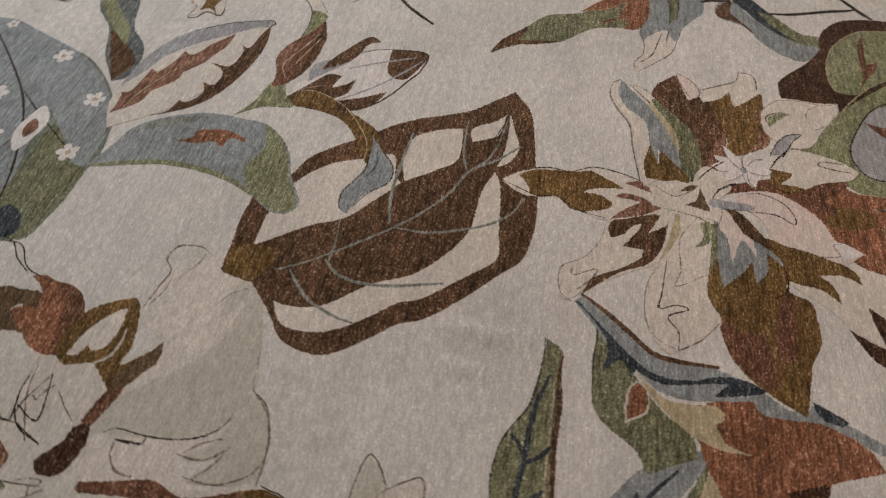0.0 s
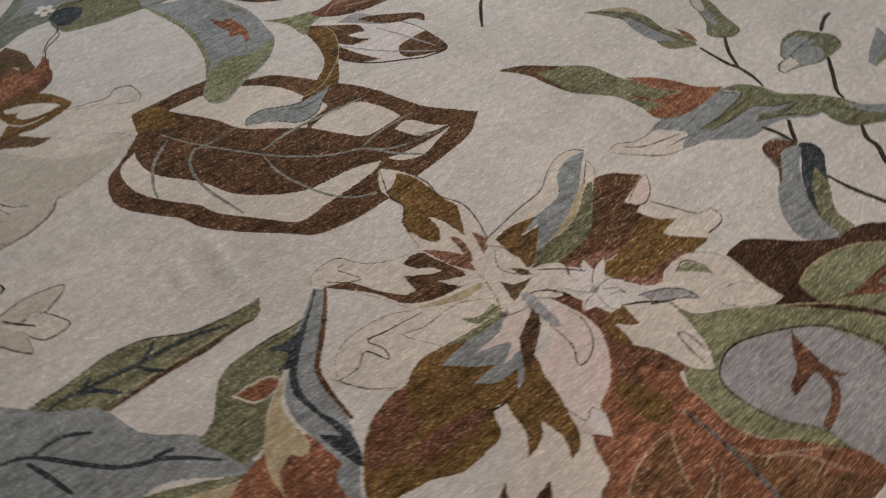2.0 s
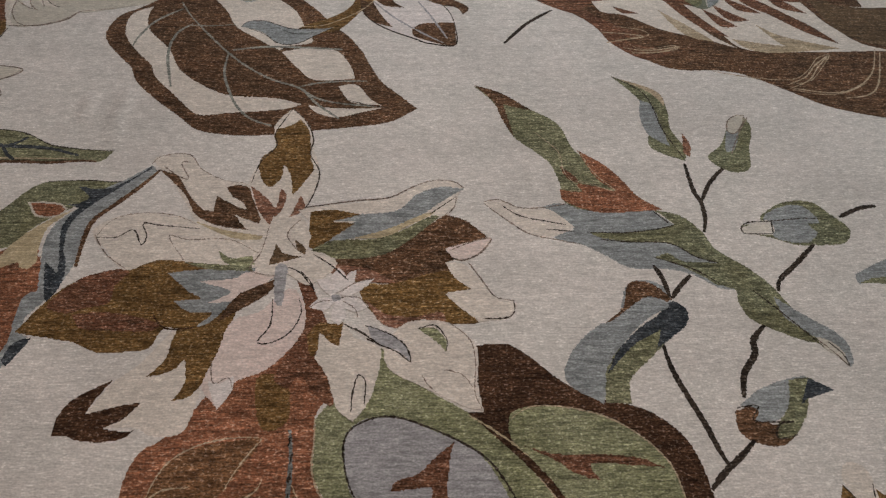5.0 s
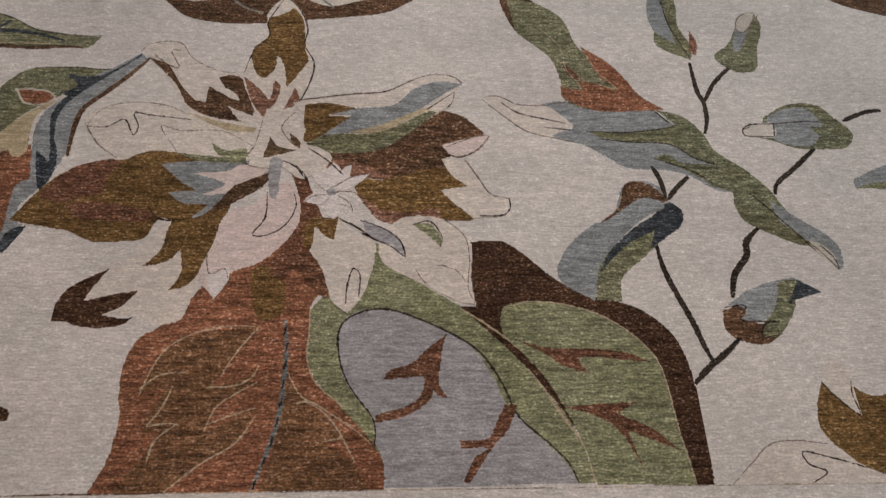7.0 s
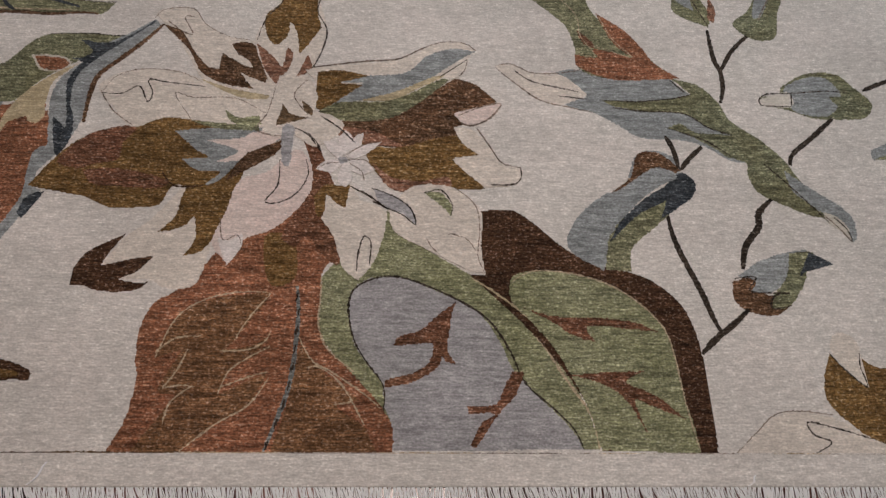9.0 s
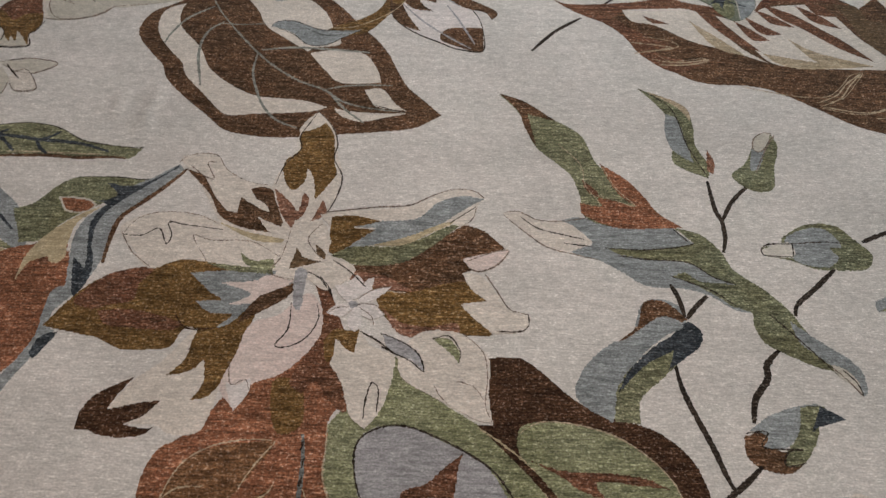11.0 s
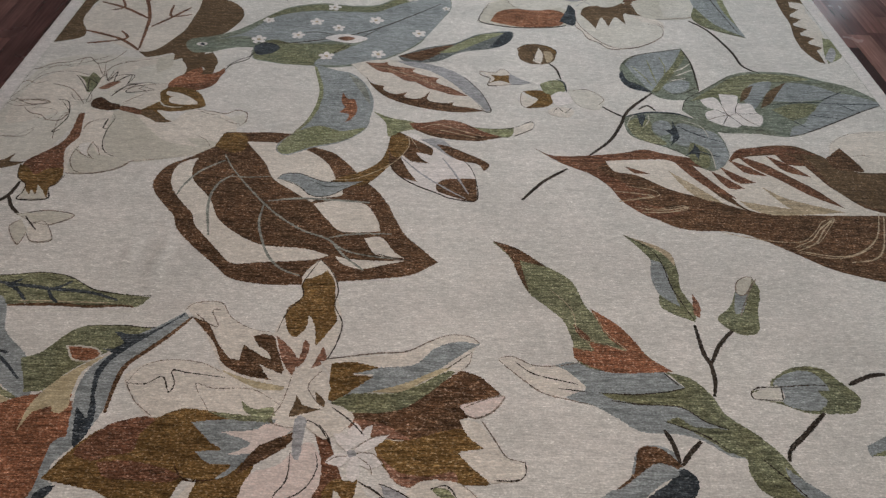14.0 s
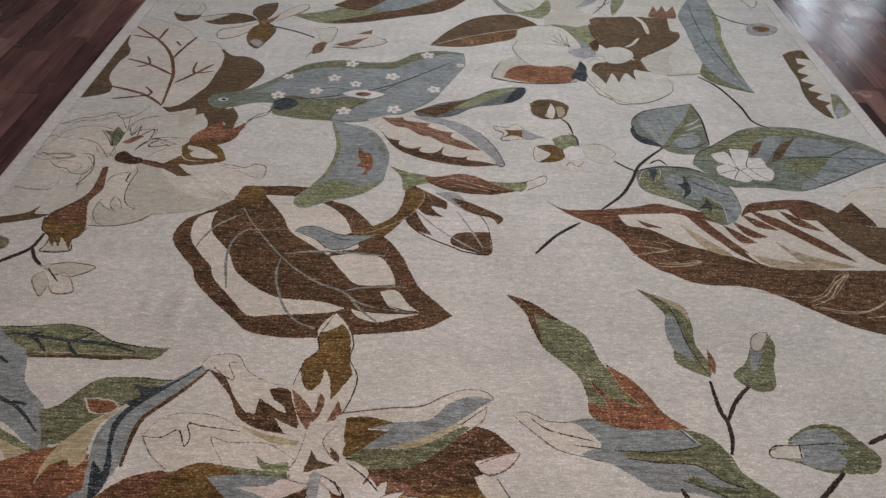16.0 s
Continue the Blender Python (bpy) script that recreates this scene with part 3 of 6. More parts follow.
# right spray
top = patch("spray", blue, [(1716, 813, 1), (1757, 826), (1805, 819), (1847, 805), (1927, 803), (1977, 806, 1), (2018, 764), (2055, 736), (2081, 678), (2117, 592, 1), (2076, 595), (2023, 631), (1966, 645), (1895, 648), (1840, 685), (1795, 712), (1748, 723), (1720, 755, 1), (1786, 750), (1753, 787)], rug, "spray with a blue-grey and green curled leaf")
patch("leaf", moss, [(1978, 807, 1), (2037, 789), (2074, 745), (2094, 695), (2146, 651), (2187, 603), (2203, 569), (2234, 503), (2259, 461, 1), (2213, 469), (2161, 494), (2120, 519), (2105, 559), (2106, 594), (2066, 607), (2037, 641), (2004, 662), (2052, 661), (2090, 659, 1), (2043, 677), (1994, 712), (1916, 717), (1845, 728), (1820, 744, 1), (1895, 742), (1969, 751), (2019, 764, 1), (1994, 791)], top)
patch("leaf", moss, [(1952, 675, 1), (1984, 685), (2016, 663), (2087, 655), (2122, 592, 1), (2088, 599), (2035, 633), (1992, 660)], top)
patch("tail", blue, [(2184, 575, 1), (2208, 550), (2247, 518), (2286, 486), (2301, 459), (2299, 421), (2287, 410, 1), (2280, 440), (2247, 470), (2219, 495), (2191, 527)], top)
patch("tip", sand, [(2242, 476, 1), (2269, 466), (2286, 440), (2287, 414, 1), (2272, 432), (2248, 451)], top)
patch("tip", cream, [(1591, 831, 1), (1628, 837), (1670, 815), (1725, 814), (1756, 795), (1790, 758, 1), (1761, 741), (1724, 728), (1689, 739), (1649, 770), (1614, 804)], top)
thread("edge", black, 3, [(1631, 822), (1668, 792), (1716, 778), (1771, 765)], top)
thread("edge", black, 3, [(1724, 753), (1788, 746)], top)
thread("edge", black, 3, [(1816, 744), (1895, 742), (1969, 751), (2019, 764)], top)
thread("edge", black, 3, [(1842, 724), (1904, 717), (1994, 712), (2043, 677), (2090, 659)], top)
thread("edge", black, 3, [(1952, 675), (1992, 660), (2036, 640), (2078, 606)], top)
thread("edge", black, 3, [(1977, 803), (2004, 770)], top)
thread("edge", black, 3, [(2145, 588), (2183, 542), (2219, 495), (2250, 453)], top)
thread("edge", black, 3, [(2263, 465), (2283, 437), (2287, 411)], top)
thread("edge", line, 3, [(1591, 831), (1628, 837), (1670, 815), (1725, 814), (1781, 826)], top)
thread("edge", line, 3, [(1591, 828), (1614, 804), (1649, 770), (1689, 739), (1748, 723), (1795, 712)], top)
thread("edge", line, 3, [(2241, 471), (2264, 445), (2287, 410)], top)
patch("leaf", olive, [(1596, 1217, 1), (1662, 1186), (1716, 1144), (1794, 1082), (1824, 991), (1895, 919), (1950, 847), (2000, 807, 1), (1928, 802), (1838, 803), (1779, 829), (1772, 897), (1758, 950), (1728, 986), (1678, 1041), (1657, 1119), (1632, 1171)], top)
patch("tip", brown, [(1596, 1221, 1), (1663, 1193), (1736, 1128, 1), (1676, 1146), (1664, 1155, 1), (1681, 1038, 1), (1658, 1095), (1640, 1163)], top)
patch("patch", rust, [(1831, 991, 1), (1886, 946), (1919, 902), (1950, 847), (2000, 807, 1), (1902, 800), (1838, 803), (1777, 834), (1771, 868, 1), (1820, 860), (1817, 885), (1900, 864, 1), (1860, 907)], top)
patch("patch", rustbrown, [(1781, 941, 1), (1813, 906), (1819, 885, 1), (1793, 902)], top)
thread("vein", tan, 2, [(1735, 1052), (1783, 987), (1789, 923), (1817, 866), (1775, 871)], top)
thread("vein", tan, 2, [(1835, 987), (1861, 915), (1900, 864), (1843, 884), (1811, 894)], top)
thread("stem", black, 11, [(2085, 950), (2086, 865), (2095, 828), (2092, 782), (2080, 743)], top)
thread("stem", black, 11, [(2182, 940), (2133, 891), (2096, 831)], top)
patch("leaf", moss, [(1963, 1261, 1), (2020, 1229), (2077, 1198), (2084, 1126), (2078, 1066), (2099, 1000), (2090, 959, 1), (2050, 977), (2014, 1004), (2019, 1046), (2045, 1056), (2016, 1125), (2021, 1170)], top)
patch("patch", blue, [(2021, 1170, 1), (2049, 1150), (2057, 1066), (2063, 1005, 1), (2019, 1046), (2009, 1105)], top)
patch("patch", tan, [(1980, 1252, 1), (2049, 1221), (2082, 1188), (2081, 1146, 1), (2052, 1198)], top)
patch("patch", pinkrust, [(2104, 1051, 1), (2115, 1009), (2104, 972, 1), (2093, 985)], top)
thread("edge", black, 3, [(1966, 1258), (2030, 1204), (2049, 1146), (2057, 1066), (2090, 959)], top)
patch("bud", moss, [(2239, 1098, 1), (2275, 1115), (2286, 1069), (2261, 1002), (2244, 937), (2209, 922), (2172, 936), (2150, 972), (2190, 1010), (2217, 1058)], top)
patch("patch", blue, [(2224, 1068), (2249, 1059), (2225, 1001), (2200, 992)], top)
patch("tip", sand, [(2232, 1096, 1), (2258, 1115), (2279, 1117, 1), (2268, 1089), (2241, 1053), (2223, 1059)], top)
thread("edge", line, 3, [(2288, 1109), (2253, 1059), (2211, 982)], top)
thread("edge", line, 3, [(2282, 1117), (2258, 1115), (2232, 1094), (2223, 1059), (2241, 1053), (2270, 1089), (2281, 1115)], top)
patch("bud", moss, [(2226, 791), (2291, 829), (2356, 829), (2386, 796), (2419, 750), (2391, 711), (2325, 706), (2275, 708), (2230, 727), (2168, 741, 1), (2172, 759), (2215, 772)], top)
patch("patch", blue, [(2234, 791), (2302, 821), (2338, 810), (2354, 764), (2314, 715), (2253, 719), (2228, 745)], top)
patch("tip", bone, [(2169, 756, 1), (2235, 776), (2236, 736), (2171, 739)], top)
patch("patch", moss, [(2327, 766, 1), (2365, 764), (2409, 743), (2356, 731), (2335, 748)], top)
thread("edge", black, 3, [(2239, 738), (2173, 739), (2169, 756), (2190, 770), (2240, 773), (2318, 781), (2375, 778)], top)
thread("edge", black, 3, [(2243, 773), (2237, 737)], top)
thread("stem", black, 12, [(2319, 707), (2264, 658), (2211, 614), (2200, 587)], top)
thread("stem", black, 12, [(2408, 785), (2464, 810), (2508, 818)], top)
thread("stem", black, 14, [(2143, 505), (2110, 472), (2103, 440), (2069, 397), (2054, 348)], top)
patch("bud", brown, [(2028, 322, 1), (2075, 331), (2090, 296), (2136, 297), (2131, 274), (2094, 253), (2050, 261), (2026, 284)], top)
patch("patch", blue, [(2041, 334, 1), (2094, 367), (2154, 386), (2190, 386), (2141, 332), (2102, 301), (2061, 301, 1), (2074, 325)], top)
patch("patch", moss, [(2153, 383, 1), (2201, 386), (2182, 356), (2169, 320), (2131, 274), (2094, 266, 1), (2106, 297), (2136, 332)], top)
patch("tip", navy, [(2193, 387, 1), (2235, 361, 1), (2180, 344), (2164, 336)], top)
thread("edge", black, 3, [(2034, 328), (2075, 331), (2061, 302), (2134, 299), (2106, 294), (2095, 268), (2134, 274)], top)
thread("stem", black, 12, [(2049, 264), (2013, 234), (1977, 207), (1946, 178)], top)
thread("stem", black, 12, [(1923, 464), (1927, 420), (1936, 383), (1950, 342), (1966, 296), (1977, 252), (1990, 217)], top)
patch("leaf", blue, [(1878, 604), (1931, 614), (1964, 585), (1955, 544, 1), (1877, 517), (1829, 440), (1782, 341, 1), (1718, 389), (1740, 453), (1793, 504), (1844, 530)], top)
patch("patch", olive, [(1915, 499), (1929, 471), (1883, 427), (1843, 390), (1836, 341, 1), (1786, 343, 1), (1802, 415), (1845, 465)], top)
patch("patch", navy, [(1963, 563), (1990, 543), (1982, 510), (1939, 475), (1909, 455, 1), (1926, 497, 1), (1867, 465), (1813, 415), (1798, 400, 1), (1831, 452), (1886, 504), (1926, 530)], top)
patch("patch", brown, [(1878, 604), (1913, 614), (1940, 599), (1966, 568, 1), (1892, 537), (1816, 514, 1), (1859, 551)], top)
patch("patch", blue, [(1824, 514, 1), (1870, 547), (1911, 574), (1946, 568, 1), (1954, 550), (1915, 530), (1873, 497), (1824, 446), (1803, 421)], top)
thread("stem", black, 11, [(1945, 653), (1957, 621), (1962, 575)], top)
thread("stem", black, 11, [(2020, 628), (1989, 599), (1966, 571)], top)
# flower at the right hem
top = patch("flower", gold, [(2184, 181, 1), (2205, 150), (2233, 120, 1), (2230, 174), (2269, 155), (2350, 145), (2306, 3, 1), (2232, 22), (2182, 61), (2159, 93), (2162, 134)], rug, "gold and cream flower at the hem")
patch("petal", cream, [(2188, 186), (2195, 213), (2218, 222), (2240, 203), (2242, 165), (2240, 118, 1), (2205, 153)], top)
patch("petal", cream, [(1977, 3, 1), (2021, 39), (2062, 68), (2104, 75), (2162, 63), (2223, 27), (2286, 2, 1)], top)
thread("edge", line, 2, [(1977, 3), (2021, 39), (2057, 68), (2104, 75), (2163, 68)], top)
thread("edge", black, 3, [(2117, 3), (2148, 21), (2120, 34), (2113, 55), (2148, 49), (2223, 27)], top)
thread("edge", black, 3, [(2183, 181), (2205, 150), (2238, 119), (2235, 155), (2239, 181)], top)
top = patch("leaf", blue, [(2385, 628, 1), (2454, 661), (2548, 696, 1), (2517, 621, 1), (2428, 618), (2385, 603)], rug, "blue-grey leaf tip")
patch("patch", moss, [(2386, 606, 1), (2428, 619), (2519, 625, 1), (2508, 599, 1)], top)
# brown swoosh leaf
top = patch("leaf", brown, [(1746, 1645, 1), (1800, 1608), (1890, 1611), (2020, 1633), (2097, 1656), (2166, 1637), (2268, 1612), (2325, 1560), (2388, 1648), (2475, 1692), (2591, 1706), (2667, 1660), (2732, 1599), (3061, 1605, 1), (2780, 1081, 1), (2603, 1125), (2513, 1156), (2440, 1205), (2350, 1263), (2278, 1288), (2150, 1292), (2078, 1327), (1993, 1394), (1956, 1470), (1897, 1533), (1815, 1580)], rug, "long brown leaf with cream slashes")
patch("patch", rustbrown, [(1746, 1645, 1), (1800, 1608), (1890, 1611), (2020, 1633), (2097, 1656), (2166, 1637), (2268, 1612), (2311, 1573, 1), (2241, 1576), (2140, 1604), (1968, 1590, 1), (1925, 1546), (1897, 1533), (1815, 1580)], top)
patch("patch", rustbrown, [(1898, 1539, 1), (1943, 1547, 1), (1980, 1506), (2101, 1428, 1), (2031, 1419), (2075, 1389), (2173, 1380, 1), (2079, 1330), (1993, 1394), (1956, 1470)], top)
patch("patch", cream, [(1964, 1590, 1), (2068, 1602), (2176, 1600), (2240, 1506), (2288, 1434), (2348, 1381, 1), (2252, 1424), (2143, 1463), (2053, 1524), (1986, 1541)], top)
patch("patch", cream, [(2170, 1614, 1), (2291, 1566), (2360, 1604, 1), (2401, 1632), (2535, 1652), (2592, 1610), (2630, 1524), (2662, 1474), (2730, 1402), (2926, 1354, 1), (2943, 1386), (2603, 1373), (2436, 1371), (2350, 1388), (2300, 1473), (2232, 1540)], top)
patch("patch", tan, [(2152, 1554, 1), (2231, 1474), (2285, 1411, 1), (2206, 1442)], top)
patch("patch", tan, [(2336, 1424, 1), (2446, 1401), (2589, 1380, 1), (2434, 1366), (2373, 1382)], top)
patch("patch", tan, [(2426, 1491, 1), (2494, 1438), (2643, 1388, 1), (2556, 1380), (2480, 1400)], top)
patch("patch", bark, [(2591, 1706, 1), (2667, 1660), (2732, 1599), (2897, 1568, 1), (2842, 1385, 1), (2710, 1426), (2653, 1494), (2627, 1606)], top)
thread("vein", tan, 2, [(2032, 1421), (2099, 1435), (2084, 1460), (2008, 1473)], top)
thread("vein", tan, 2, [(2036, 1399), (2072, 1374), (2163, 1392), (2168, 1375), (2085, 1358), (2037, 1363)], top)
thread("vein", tan, 2, [(2245, 1286), (2365, 1259), (2460, 1257), (2515, 1296), (2558, 1345), (2597, 1359), (2561, 1310), (2505, 1251), (2436, 1236)], top)
thread("vein", tan, 2, [(2444, 1215), (2530, 1197), (2599, 1211), (2662, 1246)], top)
thread("vein", tan, 4, [(1967, 1447), (2033, 1441), (2085, 1429), (2015, 1412), (1976, 1402)], top)
thread("vein", tan, 4, [(2019, 1380), (2086, 1369), (2176, 1387), (2118, 1364), (2034, 1357)], top)
thread("vein", tan, 4, [(2439, 1235), (2498, 1267), (2542, 1316), (2592, 1356), (2550, 1311), (2503, 1254), (2440, 1220)], top)
thread("vein", tan, 4, [(2449, 1220), (2554, 1204), (2628, 1229), (2694, 1289), (2741, 1386)], top)
thread("vein", tan, 4, [(2578, 1184), (2647, 1198), (2693, 1244), (2751, 1374)], top)
patch("slash", rustbrown, [(2172, 1614, 1), (2222, 1600), (2260, 1537), (2297, 1481), (2334, 1429, 1), (2275, 1462), (2225, 1521)], top)
patch("slash", rustbrown, [(2284, 1563, 1), (2327, 1527), (2371, 1480, 1), (2320, 1482)], top)
patch("slash", rustbrown, [(2318, 1587, 1), (2367, 1546), (2416, 1509, 1), (2354, 1510)], top)
patch("slash", rustbrown, [(2361, 1617, 1), (2414, 1587), (2461, 1543, 1), (2395, 1558)], top)
patch("slash", rustbrown, [(2388, 1645, 1), (2465, 1607), (2527, 1550), (2592, 1485), (2648, 1407, 1), (2565, 1458), (2487, 1534), (2430, 1580)], top)
patch("slash", rustbrown, [(2487, 1648, 1), (2546, 1606), (2600, 1546, 1), (2524, 1574)], top)
patch("slash", rustbrown, [(2516, 1670, 1), (2570, 1650), (2598, 1601, 1), (2543, 1609)], top)
patch("slash", rustbrown, [(2019, 1568, 1), (2062, 1549), (2092, 1535, 1), (2047, 1535)], top)
patch("slash", rustbrown, [(2359, 1612, 1), (2403, 1672), (2481, 1689), (2592, 1690), (2655, 1659), (2584, 1666), (2491, 1660), (2413, 1643)], top)
thread("stem", black, 10, [(1690, 1394), (1760, 1479), (1841, 1546)], top)
thread("stem", black, 11, [(1918, 1615), (1994, 1694), (2043, 1778), (2088, 1872), (2198, 1992)], top)
thread("stem", black, 6, [(1999, 1890), (2049, 1843), (2110, 1808)], top)
top = patch("petal", cream, [(2692, 1633, 1), (2732, 1730), (2810, 1782), (2912, 1805), (3177, 1822, 1), (3058, 1599, 1), (2761, 1581)], rug, "cream petal beside the brown leaf")
patch("patch", brown, [(2685, 1647, 1), (2749, 1704, 1), (2778, 1621), (2783, 1582, 1), (2694, 1594)], top)
thread("edge", line, 2, [(2732, 1730), (2810, 1782), (2909, 1798)], top)
thread("edge", line, 2, [(2767, 1658), (2808, 1669), (2844, 1654)], top)
# heart leaf
top = patch("leaf", teal, [(2120, 2180), (2180, 2237), (2369, 2302, 1), (2380, 2182), (2365, 2014), (2338, 1966), (2274, 1948), (2217, 1957), (2184, 1989), (2122, 2031), (2102, 2103)], rug, "heart-shaped blue-green leaf")
patch("patch", blue, [(2127, 2173, 1), (2191, 2238), (2368, 2297, 1), (2305, 2176), (2242, 2077), (2196, 2001), (2160, 2070)], top)
patch("patch", blue, [(2233, 2032, 1), (2303, 2074), (2342, 2066), (2322, 2011), (2263, 1988)], top)
patch("patch", moss, [(2190, 1990, 1), (2258, 2104), (2313, 2185), (2370, 2298, 1), (2368, 2241), (2322, 2158), (2273, 2079), (2214, 1992)], top)
patch("patch", navy, [(2111, 2130, 1), (2118, 2063), (2162, 2030), (2194, 1990, 1), (2137, 2003), (2103, 2037), (2094, 2091)], top)
thread("vein", sage, 5, [(2217, 2208), (2219, 2112), (2222, 2049)], top)
thread("vein", sage, 5, [(2268, 2232), (2275, 2166), (2262, 2104)], top)
thread("vein", sage, 5, [(2150, 2163), (2184, 2090), (2202, 2030)], top)
thread("vein", cream, 5, [(2302, 2134), (2338, 2156), (2376, 2194)], top)
thread("vein", cream, 5, [(2303, 2104), (2376, 2151)], top)
thread("vein", cream, 5, [(2275, 2068), (2337, 2092)], top)
thread("edge", black, 7, [(2369, 2293), (2380, 2182), (2365, 2014)], top)
thread("edge", black, 3, [(2118, 2172), (2180, 2237), (2369, 2302)], top)
thread("edge", black, 3, [(2225, 1992), (2293, 1987), (2360, 2031)], top)
# big leaf at right edge
top = patch("leaf", teal, [(2276, 1887, 1), (2304, 1950), (2380, 2015), (2511, 2124), (2625, 2156), (2749, 2151), (2841, 2113), (2930, 2075), (2988, 2015), (3016, 1975, 1), (2907, 1916), (2779, 1841), (2659, 1776), (2596, 1756), (2487, 1767), (2373, 1766), (2328, 1810)], rug, "broad green and blue-grey leaf at the rug's side")
patch("patch", olive, [(2312, 1940, 1), (2412, 2025), (2530, 2118), (2663, 2144), (2800, 2117), (2688, 2093), (2577, 2066), (2508, 1972), (2409, 1971)], top)
patch("patch", blue, [(2510, 1979, 1), (2566, 2065), (2649, 2086), (2584, 1978), (2528, 1905), (2512, 1931)], top)
patch("patch", blue, [(2605, 1962, 1), (2663, 2047), (2717, 2088), (2805, 2073), (2875, 2028, 1), (2804, 1987), (2686, 1964)], top)
patch("patch", blue, [(2786, 1965, 1), (2870, 2027), (2946, 2012), (3014, 1971, 1), (2907, 1916), (2779, 1841), (2659, 1776), (2607, 1760, 1), (2633, 1809), (2680, 1834), (2718, 1886)], top)
patch("patch", olive, [(2592, 1910, 1), (2681, 1950), (2764, 1950), (2719, 1889), (2646, 1848, 1)], top)
patch("wedge", bark, [(2493, 1947, 1), (2528, 2026), (2574, 2059, 1), (2529, 1980)], top)
patch("wedge", bark, [(2556, 1914, 1), (2612, 2015), (2704, 2091, 1), (2651, 2018), (2604, 1951)], top)
thread("vein", navy, 5, [(2587, 1937), (2726, 1964), (2845, 1962), (3013, 1968)], top)
thread("vein", navy, 5, [(2791, 1979), (2889, 2040)], top)
thread("vein", navy, 4, [(2845, 1962), (2889, 1921)], top)
thread("vein", navy, 4, [(2718, 1886), (2811, 1872)], top)
thread("vein", navy, 4, [(2646, 1848), (2677, 1815)], top)
thread("edge", black, 3, [(2606, 1757), (2659, 1776), (2779, 1841), (2907, 1916), (3014, 1971)], top)
thread("edge", black, 3, [(2276, 1887), (2304, 1950), (2380, 2015), (2511, 2124)], top)
top = patch("blossom", white, [(2354, 1954, 1), (2409, 1971), (2423, 1914, 1), (2430, 1994, 1), (2493, 1988), (2484, 1943), (2528, 1939), (2533, 1889, 1), (2546, 1857), (2518, 1807), (2461, 1809), (2438, 1795), (2393, 1805), (2353, 1834), (2355, 1876), (2392, 1896, 1), (2364, 1914)], rug, "small white blossom on the leaf")
thread("edge", black, 3, [(2484, 1943), (2462, 1881), (2531, 1882)], top)
thread("edge", black, 3, [(2396, 1896), (2429, 1865), (2449, 1834), (2461, 1809)], top)
thread("edge", black, 3, [(2429, 1865), (2393, 1805)], top)
thread("edge", line, 3, [(2353, 1834), (2398, 1856), (2429, 1865)], top)
thread("edge", line, 3, [(2423, 1914), (2429, 1865), (2462, 1881)], top)
thread("edge", line, 3, [(2462, 1881), (2488, 1837), (2519, 1810)], top)
# leaf beneath
top = patch("leaf", teal, [(2063, 1807, 1), (2079, 1840), (2149, 1862), (2244, 1859), (2314, 1831), (2364, 1765), (2373, 1661), (2348, 1603), (2305, 1564), (2268, 1570), (2237, 1624), (2168, 1677), (2084, 1716), (2061, 1760)], rug, "green and blue leaf with navy strokes")
patch("patch", olive, [(2066, 1792, 1), (2104, 1826), (2149, 1813), (2146, 1751), (2180, 1693), (2151, 1685), (2085, 1722)], top)
patch("patch", blue, [(2156, 1798), (2188, 1819), (2214, 1805), (2208, 1755), (2174, 1734), (2150, 1754)], top)
patch("patch", blue, [(2193, 1708, 1), (2242, 1804), (2303, 1783), (2360, 1750), (2370, 1652), (2342, 1594, 1), (2307, 1570), (2313, 1643), (2288, 1685), (2232, 1681)], top)
patch("patch", olive, [(2258, 1704, 1), (2295, 1677), (2297, 1599), (2272, 1573), (2237, 1624)], top)
patch("stroke", navy, [(2112, 1846, 1), (2140, 1845), (2116, 1779, 1), (2111, 1811)], top)
patch("stroke", navy, [(2225, 1822, 1), (2231, 1772), (2228, 1726), (2190, 1681, 1), (2208, 1730), (2193, 1763), (2214, 1774)], top)
patch("stroke", navy, [(2270, 1696, 1), (2279, 1658), (2263, 1614, 1), (2256, 1642), (2228, 1632, 1), (2258, 1668)], top)
thread("vein", navy, 6, [(2235, 1791), (2293, 1745), (2376, 1705)], top)
thread("vein", navy, 6, [(2276, 1658), (2304, 1642), (2337, 1630)], top)
thread("edge", sand, 3, [(2067, 1782), (2085, 1825), (2109, 1849)], top)
thread("edge", sand, 3, [(2151, 1849), (2145, 1813), (2120, 1777)], top)
thread("edge", sand, 3, [(2256, 1827), (2315, 1793), (2327, 1732)], top)
thread("edge", sand, 3, [(2284, 1690), (2312, 1657), (2307, 1570)], top)
thread("edge", navy, 9, [(2072, 1833), (2149, 1862), (2245, 1862), (2297, 1836)], top)
thread("stem", black, 6, [(2125, 1882), (2159, 1905), (2182, 1876)], top)
# flower at top right
top = patch("flower", cream, [(1699, 2836, 1), (1730, 2880), (1735, 2927), (1768, 2948), (1793, 2939), (1834, 2967), (1885, 2954), (1926, 2970), (1956, 2937), (1962, 2879, 1), (1980, 2779), (1995, 2699), (2068, 2695, 1), (1990, 2656), (1914, 2634), (1855, 2644), (1815, 2594), (1770, 2631), (1703, 2635), (1718, 2689), (1709, 2742), (1715, 2798)], rug, "large cream flower with brown and rust petals")
patch("petal", sand, [(1912, 3446, 1), (1898, 3230), (1928, 3121), (2025, 3144), (2094, 3251), (2139, 3471, 1)], top)
patch("petal", ash, [(1624, 3319, 1), (1662, 3205), (1725, 3113), (1755, 3077, 1), (1684, 3095), (1611, 3268)], top)
